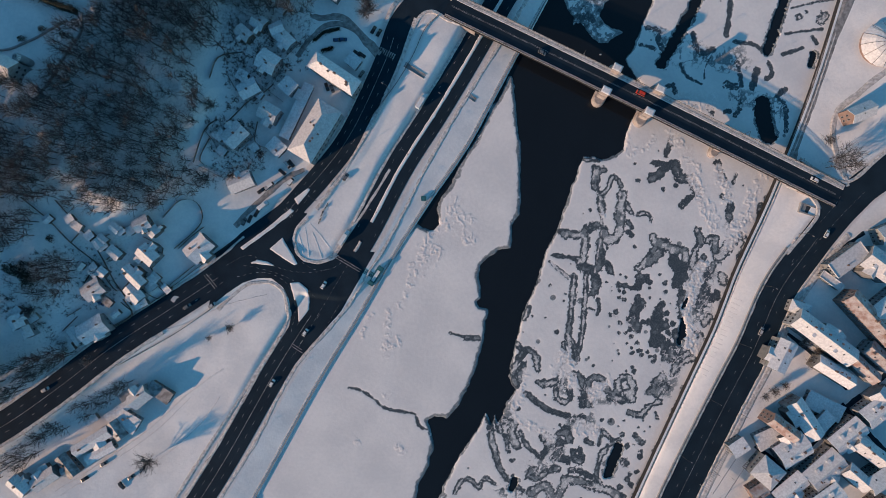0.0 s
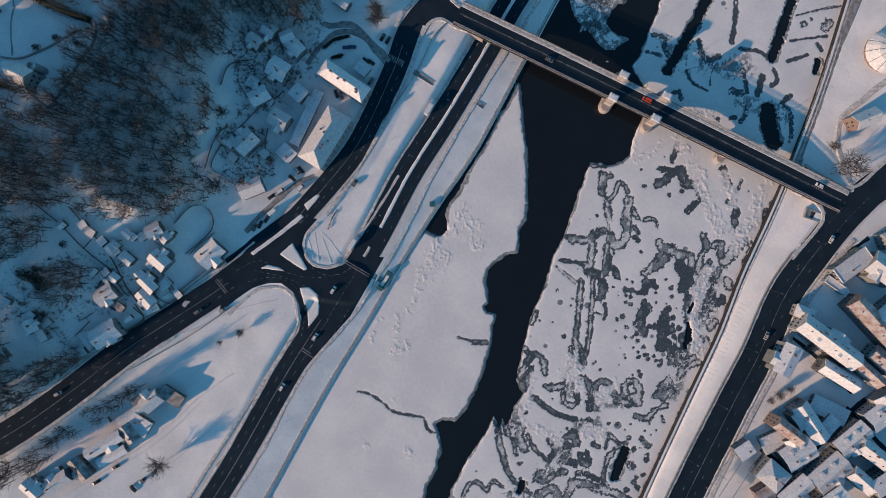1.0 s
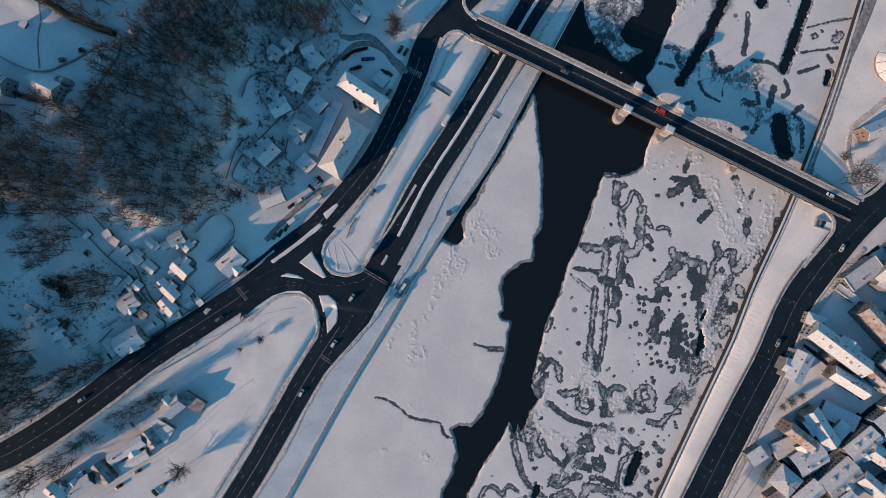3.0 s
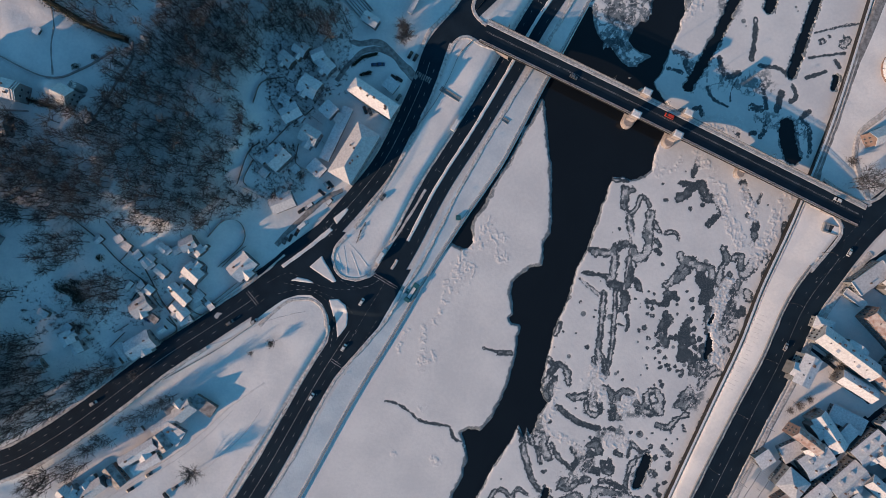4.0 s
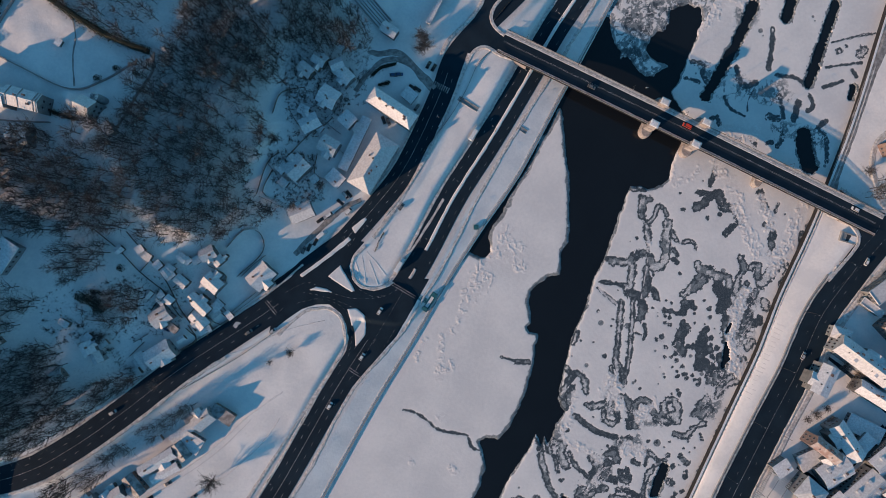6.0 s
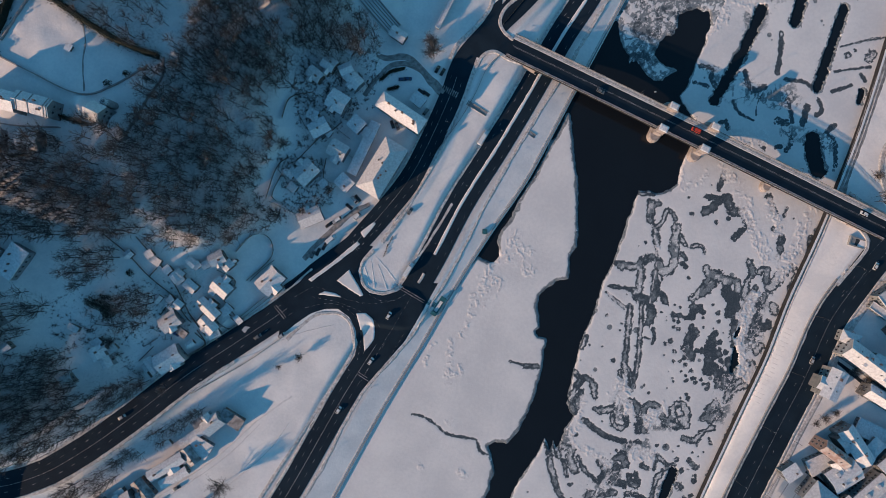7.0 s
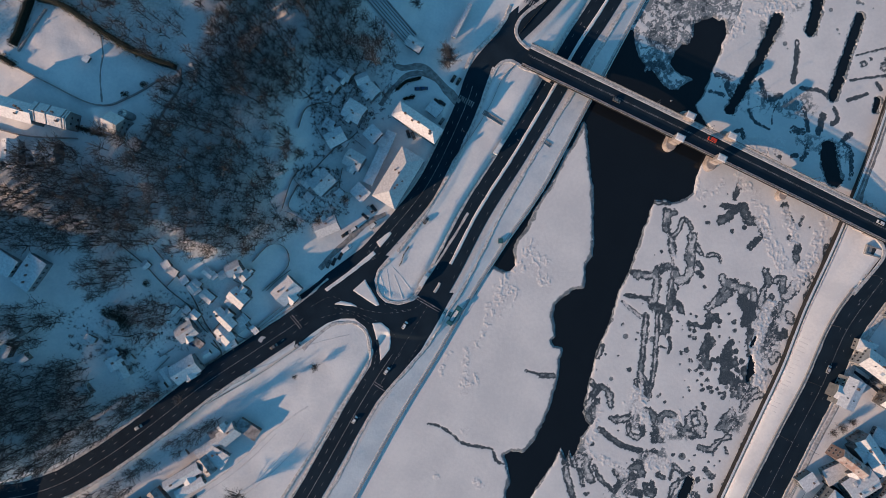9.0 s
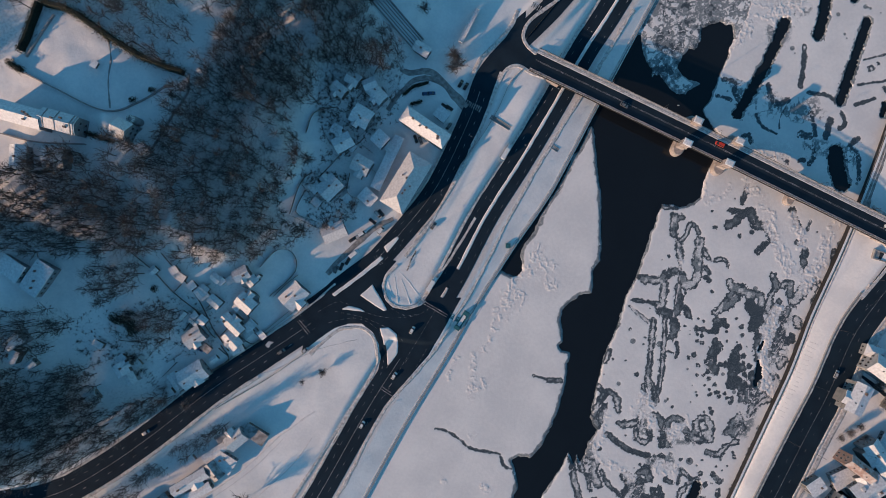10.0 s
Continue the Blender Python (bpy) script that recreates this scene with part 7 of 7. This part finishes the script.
for kind, u, v in (("red_van", 107, 1.8), ("white_car", 212, 1.8), ("grey_car", 50, -1.8)):
    x, y = on_bridge(u, v)
    put_vehicle(kind, (x, y, bridge_z(u) + 0.13), BRIDGE_TURN + (180 if v > 0 else 0))

# ---- street lamps ----
def build_lamp():
    root = base_of("street_lamp", 0, 0, 0)
    tagged(root, "tall grey steel street lamp with one arm", "street lamp", "street lamps along the roads")
    mesh_part("pole", *tube([(0, 0, -0.3), (0, 0, 4), (0, 0, 9.0)], [0.13, 0.1, 0.07], 6), STEEL, root)
    mesh_part("arm", *tube([(0, 0, 8.9), (0.9, 0, 9.35), (2.3, 0, 9.5)], [0.05, 0.045, 0.04], 5), STEEL, root)
    mesh_part("lamp_head", box(2.0, 2.9, -0.16, 0.16, 9.42, 9.58), BOX, CONCRETE, root)
    return root


lamp_post, first_lamp = build_lamp(), True
for line, off, every in ((EA, 9.4, 34), (EA, -10.0, 34), (UP_S, 8.9, 38), (UP_N, -7.0, 36), (LO_N, 0.0, 36), (LO_S, 7.6, 38)):
    p = shifted(line, off)
    s = np.append(0, np.cumsum(np.linalg.norm(np.diff(p[:, :2], axis=0), axis=1)))
    for at in np.arange(12, s[-1], every):
        x, y, z = (float(np.interp(at, s, p[:, k])) for k in range(3))
        x2, y2 = float(np.interp(at + 1, s, p[:, 0])), float(np.interp(at + 1, s, p[:, 1]))
        turn = math.degrees(math.atan2(y2 - y, x2 - x)) + (-90 if off > 0 else 90)
        m = pose(x, y, z, 0, 0, turn)
        if first_lamp:
            lamp_post.matrix_basis, first_lamp = m, False
        else:
            copy_thing(lamp_post, m)
for u in range(6, int(BRIDGE_LEN), 32):
    x, y = on_bridge(u, 6.1)
    copy_thing(lamp_post, pose(x, y, bridge_z(u) + 0.3, 0, 0, BRIDGE_TURN - 90))

# ---- fences and walls ----
POST_MESH = bpy.data.meshes.new("post")
POST_MESH.from_pydata(box(-0.07, 0.07, -0.07, 0.07, -0.3, 1.6), [], BOX)
POST_MESH.materials.append(TIMBER)


def fence(points, label, mat=TIMBER, high=1.5, gap=2.6, name="fence"):
    p = spline(points, gap) if len(points) > 2 else np.linspace(points[0], points[1], max(2, int(math.dist(points[0], points[1]) / gap)))
    z = [height_at_fast(x, y) for x, y in p]
    root = tagged(base_of(name, 0, 0, 0), label, name)
    for (x, y), h in zip(p, z):
        ob = new("post", POST_MESH)
        ob.parent, ob.location = root, (x, y, h + 0.1)
    for i in range(len(p) - 1):
        d = p[i + 1] - p[i]
        n = np.array((-d[1], d[0])) / (np.hypot(*d) + 1e-9) * 0.04
        v = []
        for q, h in ((p[i], z[i]), (p[i + 1], z[i + 1])):
            v += [(q[0] - n[0], q[1] - n[1], h + 0.2), (q[0] + n[0], q[1] + n[1], h + 0.2), (q[0] + n[0], q[1] + n[1], h + high), (q[0] - n[0], q[1] - n[1], h + high)]
        mesh_part("panel", v, [(0, 1, 5, 4), (1, 2, 6, 5), (2, 3, 7, 6), (3, 0, 4, 7), (3, 2, 1, 0), (4, 5, 6, 7)], mat, root)
    return root


GARDEN_FENCES = [[(-193.5, 24.3), (-180.2, 3.2), (-172.7, -17.6)], [(-180.2, 3.2), (-171.8, 7.6)], [(-172.7, -17.6), (-165.7, -29.9)], [(-146.6, 16.6), (-137.8, 25.5), (-130.0, 24.3), (-128.9, 13.9), (-142.7, 0.3)], [(-155.6, -8.7), (-148.4, -20.9)], [(-148.4, -20.9), (-133.6, -8.8)], [(-175.2, -40.5), (-166.3, -34.5), (-169.5, -26.7)], [(-192.8, -51.0), (-175.2, -40.5)],
                 [(-197.9, -35.5), (-190.8, -31.1)], [(-122.0, 58.0), (-127.1, 46.2), (-119.3, 42.1)], [(-103.0, 78.1), (-114.1, 65.7)], [(-100.2, 78.3), (-90.2, 87.8)], [(-92.5, 74.4), (-79.0, 64.4)], [(-114.2, 100.1), (-99.8, 89.9)], [(-86.1, 79.1), (-97.2, 87.3)], [(-79.6, 104.3), (-98.8, 117.2)], [(-104.6, 103.0), (-116.2, 99.3), (-120.6, 88.5)], [(-147.2, 125.8), (-139.1, 122.1)]]
PLOT_FENCES = [[(-209.7, 25.8), (-199.2, 15.3), (-190.2, 3.3), (-178.2, -8.7)], [(-190.2, 3.3), (-185.7, 7.8)], [(-179.7, -8.7), (-172.2, -22.2), (-164.7, -16.2)], [(-175.2, -5.7), (-167.7, 0.3)], [(-163.2, -19.2), (-152.7, -26.7), (-145.2, -20.7)], [(-156.6, 6.3), (-148.2, 0.3), (-154.2, -10.2)], [(-160.2, -11.7), (-148.2, -23.7)], [(-187.2, -17.7), (-182.7, -11.7)], [(-200.7, -43.2), (-193.2, -35.7)], [(-181.2, -44.7), (-166.2, -35.7), (-170.7, -28.2)], [(-218.7, -22.2), (-208.2, -23.7)], [(-140.7, 0.3), (-134.7, 6.3), (-127.8, 11.7)], [(-130.2, 45.3), (-124.2, 61.8), (-118.2, 67.8)], [(-128.7, 43.8), (-116.7, 37.8)], [(-98.7, 67.8), (-100.2, 57.3), (-94.2, 53.7)], [(-124.2, 61.8), (-119.7, 55.8)], [(-106.2, 46.8), (-97.2, 42.3)], [(-112.2, 90.3), (-107.7, 82.8), (-101.7, 81.3)], [(-97.2, 99.3), (-85.2, 90.3)]]
for pts in GARDEN_FENCES + PLOT_FENCES:
    fence(pts, "dark timber garden fence in snow")
ROAD_FENCE = [[(-173.8, -62.3), (-147.0, -47.1), (-131.8, -36.8), (-119.7, -28.3)], [(-2.7, 125.9), (-9.8, 118.6), (-16.5, 104.2), (-25.7, 89.0), (-41.0, 68.9)], [(-0.7, 142.9), (8.7, 153.9), (16.6, 163.3)], [(-147.1, -21.6), (-133.8, -11.3), (-114.4, 3.4)], [(-175.2, -41.5), (-147.2, -22.5)]]
for pts in ROAD_FENCE:
    fence(pts, "low grey railing along the road edge", STEEL, 1.0, 2.0, "railing")
HILL_WALLS = [[(-175.5, 115.0), (-176.5, 105.1), (-184.6, 92.0), (-190.2, 81.9), (-195.9, 72.4)], [(-195.9, 72.4), (-199.7, 75.6), (-206.2, 81.1)], [(-257.0, 115.1), (-238.9, 105.9), (-214.5, 94.8), (-198.9, 99.8), (-183.0, 110.4)], [(-252.7, 121.2), (-238.6, 142.0)], [(-267.0, 84.0), (-250.1, 79.8), (-224.8, 78.4)]]
for pts in HILL_WALLS:
    q = drape(pts, 3.0)
    ribbon("hill_wall", q, 0.3, 1.3, STONE, "old stone wall on the hilltop", "wall", "", thick=2.2)

# ---- odd buildings and works ----
def round_tower(x, y, r, high, label, name, mat, rings):
    root = tagged(base_of(name, x, y, height_at(x, y)), label, name.replace("_", " "))
    mesh_part("wall", *tube([(0, 0, -3), (0, 0, high)], [r, r], 20), mat, root)
    mesh_part("roof", *tube([(0, 0, high)] + [(0, 0, high + h) for h, _ in rings], [r * 1.06] + [q for _, q in rings], 20), ROOF_SNOW, root)
    for k in range(12):
        a = k * math.pi / 6
        rv, rf = tube([(r * 1.08 * math.cos(a), r * 1.08 * math.sin(a), high)] + [(q * 1.03 * math.cos(a), q * 1.03 * math.sin(a), high + h + 0.1) for h, q in rings], [0.09] * (len(rings) + 1), 4)
        mesh_part("rib", rv, rf, STEEL, root)
    return root


tx, ty = (-198.9, 89.6)
round_tower(tx, ty, 2.0, 9, "round church turret with a snowy cap", "turret", PLASTER, [(0.5, 1.5), (0.9, 1.1), (1.0, 0.3)])
dx, dy = (238.3, 110.7)
round_tower(dx, dy, 11.5, 1.5, "ribbed brick dome dusted with snow", "ribbed_dome", BRICK, [(2.2, 9.2), (3.8, 7.0), (4.8, 4.0), (5.2, 0.4)])


def pergola(a, b, width, high, label):
    half = math.dist(a, b) / 2
    cx, cy = (a[0] + b[0]) / 2, (a[1] + b[1]) / 2
    root = tagged(base_of("pergola", cx, cy, height_at(cx, cy), math.degrees(math.atan2(b[1] - a[1], b[0] - a[0]))), label, "pergola")
    w = width / 2
    for y in (-w, 0, w):
        mesh_part("beam", box(-half, half, y - 0.14, y + 0.14, high, high + 0.3), BOX, PALE_STEEL, root)
    n = int(half * 2 / 1.1)
    for k in range(n + 1):
        x = -half + 2 * half * k / n
        mesh_part("slat", box(x - 0.12, x + 0.12, -w - 0.3, w + 0.3, high + 0.31, high + 0.52), BOX, SNOW, root, "snow-topped slat")
    for x in (-half, 0, half):
        for y in (-w, w):
            mesh_part("post", box(x - 0.15, x + 0.15, y - 0.15, y + 0.15, -0.5, high), BOX, PALE_STEEL, root)
    return root


pergola((158.2, -110.6), (144.8, -131.2), 13.0, 4.0, "open slatted steel pergola frame under snow")

# floating landing stage by the quay, with its gangway
def landing_stage():
    (x, y), (x2, y2) = (-40.4, -19.9), (-33.6, -9.6)
    root = tagged(base_of("landing_stage", (x + x2) / 2, (y + y2) / 2, 1.5, math.degrees(math.atan2(y2 - y, x2 - x))), "teal steel pumping stage on the quay under snow", "landing stage")
    mesh_part("platform", *boxes([(-6.0, 6.0, -1.7, 1.7, 0.0, 0.5)]), TEAL, root)
    mesh_part("snow_cover", *boxes([(-3.4, 3.4, -0.9, 0.9, 0.5, 0.7)]), SNOW, root, "layer of snow")
    for s in (-1, 1):
        mesh_part("cabin", *boxes([(s * 4.9 - 0.9, s * 4.9 + 0.9, -1.5, 1.5, 0.5, 1.5), (s * 4.9 - 1.0, s * 4.9 + 1.0, -1.6, 1.6, 1.5, 1.6)]), TEAL, root)
        mesh_part("rail", *boxes([(-6.0, 6.0, s * 1.65 - 0.05, s * 1.65 + 0.05, 1.2, 1.3), (-4, -3.9, s * 1.65 - 0.05, s * 1.65 + 0.05, 0.5, 1.2), (3.9, 4, s * 1.65 - 0.05, s * 1.65 + 0.05, 0.5, 1.2)]), TEAL, root)
    return root


landing_stage()


def outdoor_stair(a, b, width, label, mat=CONCRETE, rails=True):
    """Steps from a down to b over the slope, between low cheek walls."""
    n = max(6, int(math.dist(a, b) / 0.7))
    root = tagged(base_of("outdoor_stair", a[0], a[1], 0, math.degrees(math.atan2(b[1] - a[1], b[0] - a[0]))), label, "stair")
    long = math.dist(a, b)
    for k in range(n):
        x, y = a[0] + (b[0] - a[0]) * (k + 0.5) / n, a[1] + (b[1] - a[1]) * (k + 0.5) / n
        z = height_at_fast(x, y)
        mesh_part("step", box(k * long / n, (k + 1) * long / n, -width / 2, width / 2, z - 0.6, z + 0.06), BOX, mat, root)
    if rails:
        za, zb = height_at_fast(*a), height_at_fast(*b)
        for s in (-1, 1):
            v = [(0, s * width / 2 - 0.12, za - 0.5), (0, s * width / 2 + 0.12, za - 0.5), (0, s * width / 2 + 0.12, za + 0.3), (0, s * width / 2 - 0.12, za + 0.3)]
            v += [(long, y, zb + (z - za)) for _, y, z in v]
            mesh_part("cheek_wall", v, [(0, 1, 2, 3), (7, 6, 5, 4), (0, 4, 5, 1), (1, 5, 6, 2), (2, 6, 7, 3), (3, 7, 4, 0)], mat, root)
    return root


outdoor_stair((-44.1, -11.4), (-37.0, -15.2), 2.6, "concrete steps down the snowy embankment", TEAL)
outdoor_stair((13.0, 84.9), (18.0, 81.6), 2.2, "concrete steps down the snowy embankment")
outdoor_stair((-20.8, 99.9), (-9.8, 93.4), 2.4, "concrete steps between two roads")


def underpass_entry():
    x, y = (197.2, 21.4)
    root = tagged(base_of("stairwell", x, y, height_at(x, y), -18), "snow-edged open stairwell on the embankment", "stairwell")
    for b in ((-4.2, 4.2, -2.7, -2.0, -1, 0.7), (-4.2, 4.2, 2.0, 2.7, -1, 0.7), (-4.2, -3.4, -2.0, 2.0, -1, 0.7)):
        mesh_part("wall", box(*b), BOX, CONCRETE, root)
    # Dark steel on the lower steps stands in for shade inside the stairwell.
    for k in range(9):
        mesh_part("step", box(-3.3 + k * 0.8, -2.5 + k * 0.8, -2.0, 2.0, -0.6, 0.40 - 0.04 * k), BOX, STEEL if k > 2 else CONCRETE, root)
    return root


underpass_entry()
hut_x, hut_y = (-10.6, 27.7)
mesh_part("base", *boxes([(hut_x - 1.2, hut_x + 1.2, hut_y - 1.2, hut_y + 1.2, 0.6, 2.6), (hut_x - 1.4, hut_x + 1.4, hut_y - 1.4, hut_y + 1.4, 2.6, 2.8)]), TEAL,
          tagged(base_of("gauge_hut", 0, 0, 0), "small dark hut on the quay edge", "hut"))


def funicular():
    a, b = (-61.0, 138.6), (-90.6, 171.4)
    root = tagged(base_of("funicular_track", 0, 0, 0), "straight hillside funicular track with snow between rails", "funicular")
    p = np.linspace(a, b, 24)
    line = np.column_stack([p, [height_at_fast(x, y) for x, y in p]])
    for off in (-2.6, -1.2, 0.6, 2.0):
        ribbon("rail", shifted(line, off), 0.14, 0.75, STEEL, kind="", thick=0.3, parent=root)
    for off in (-4.2, 3.6):
        ribbon("side_wall", shifted(line, off), 0.3, 1.0, CONCRETE, kind="", thick=1.6, parent=root)
    ribbon("track_bed", line, 3.4, 0.42, SNOW, kind="", thick=0.9, parent=root)
    return root


funicular()

# letters trodden into the embankment snow: unreadable, so plain bars
bar_p = spline([(141.4, -68.1), (151.5, -46.6), (160.2, -27.4)], 2.4)
bar_root = tagged(base_of("trodden_letters", 0, 0, 0), "faint row of large marks trodden in snow", "snow marks")
for k, (x, y) in enumerate(bar_p):
    z = height_at_fast(x, y)
    d = bar_p[min(k + 1, len(bar_p) - 1)] - bar_p[max(k - 1, 0)]
    n = np.array((d[1], -d[0])) / np.hypot(*d)
    q = [np.array((x, y)) + n * s for s in (-2.6 + 0.5 * math.sin(k * 2.3), 2.6 + 0.5 * math.sin(k * 3.7))]
    ob = ribbon("trodden_bar", np.array([(*r, height_at_fast(*r)) for r in np.linspace(q[0], q[1], 6)]), 0.42, 0.02, TRODDEN, kind="", thick=0.3, parent=bar_root, rag=0.3)
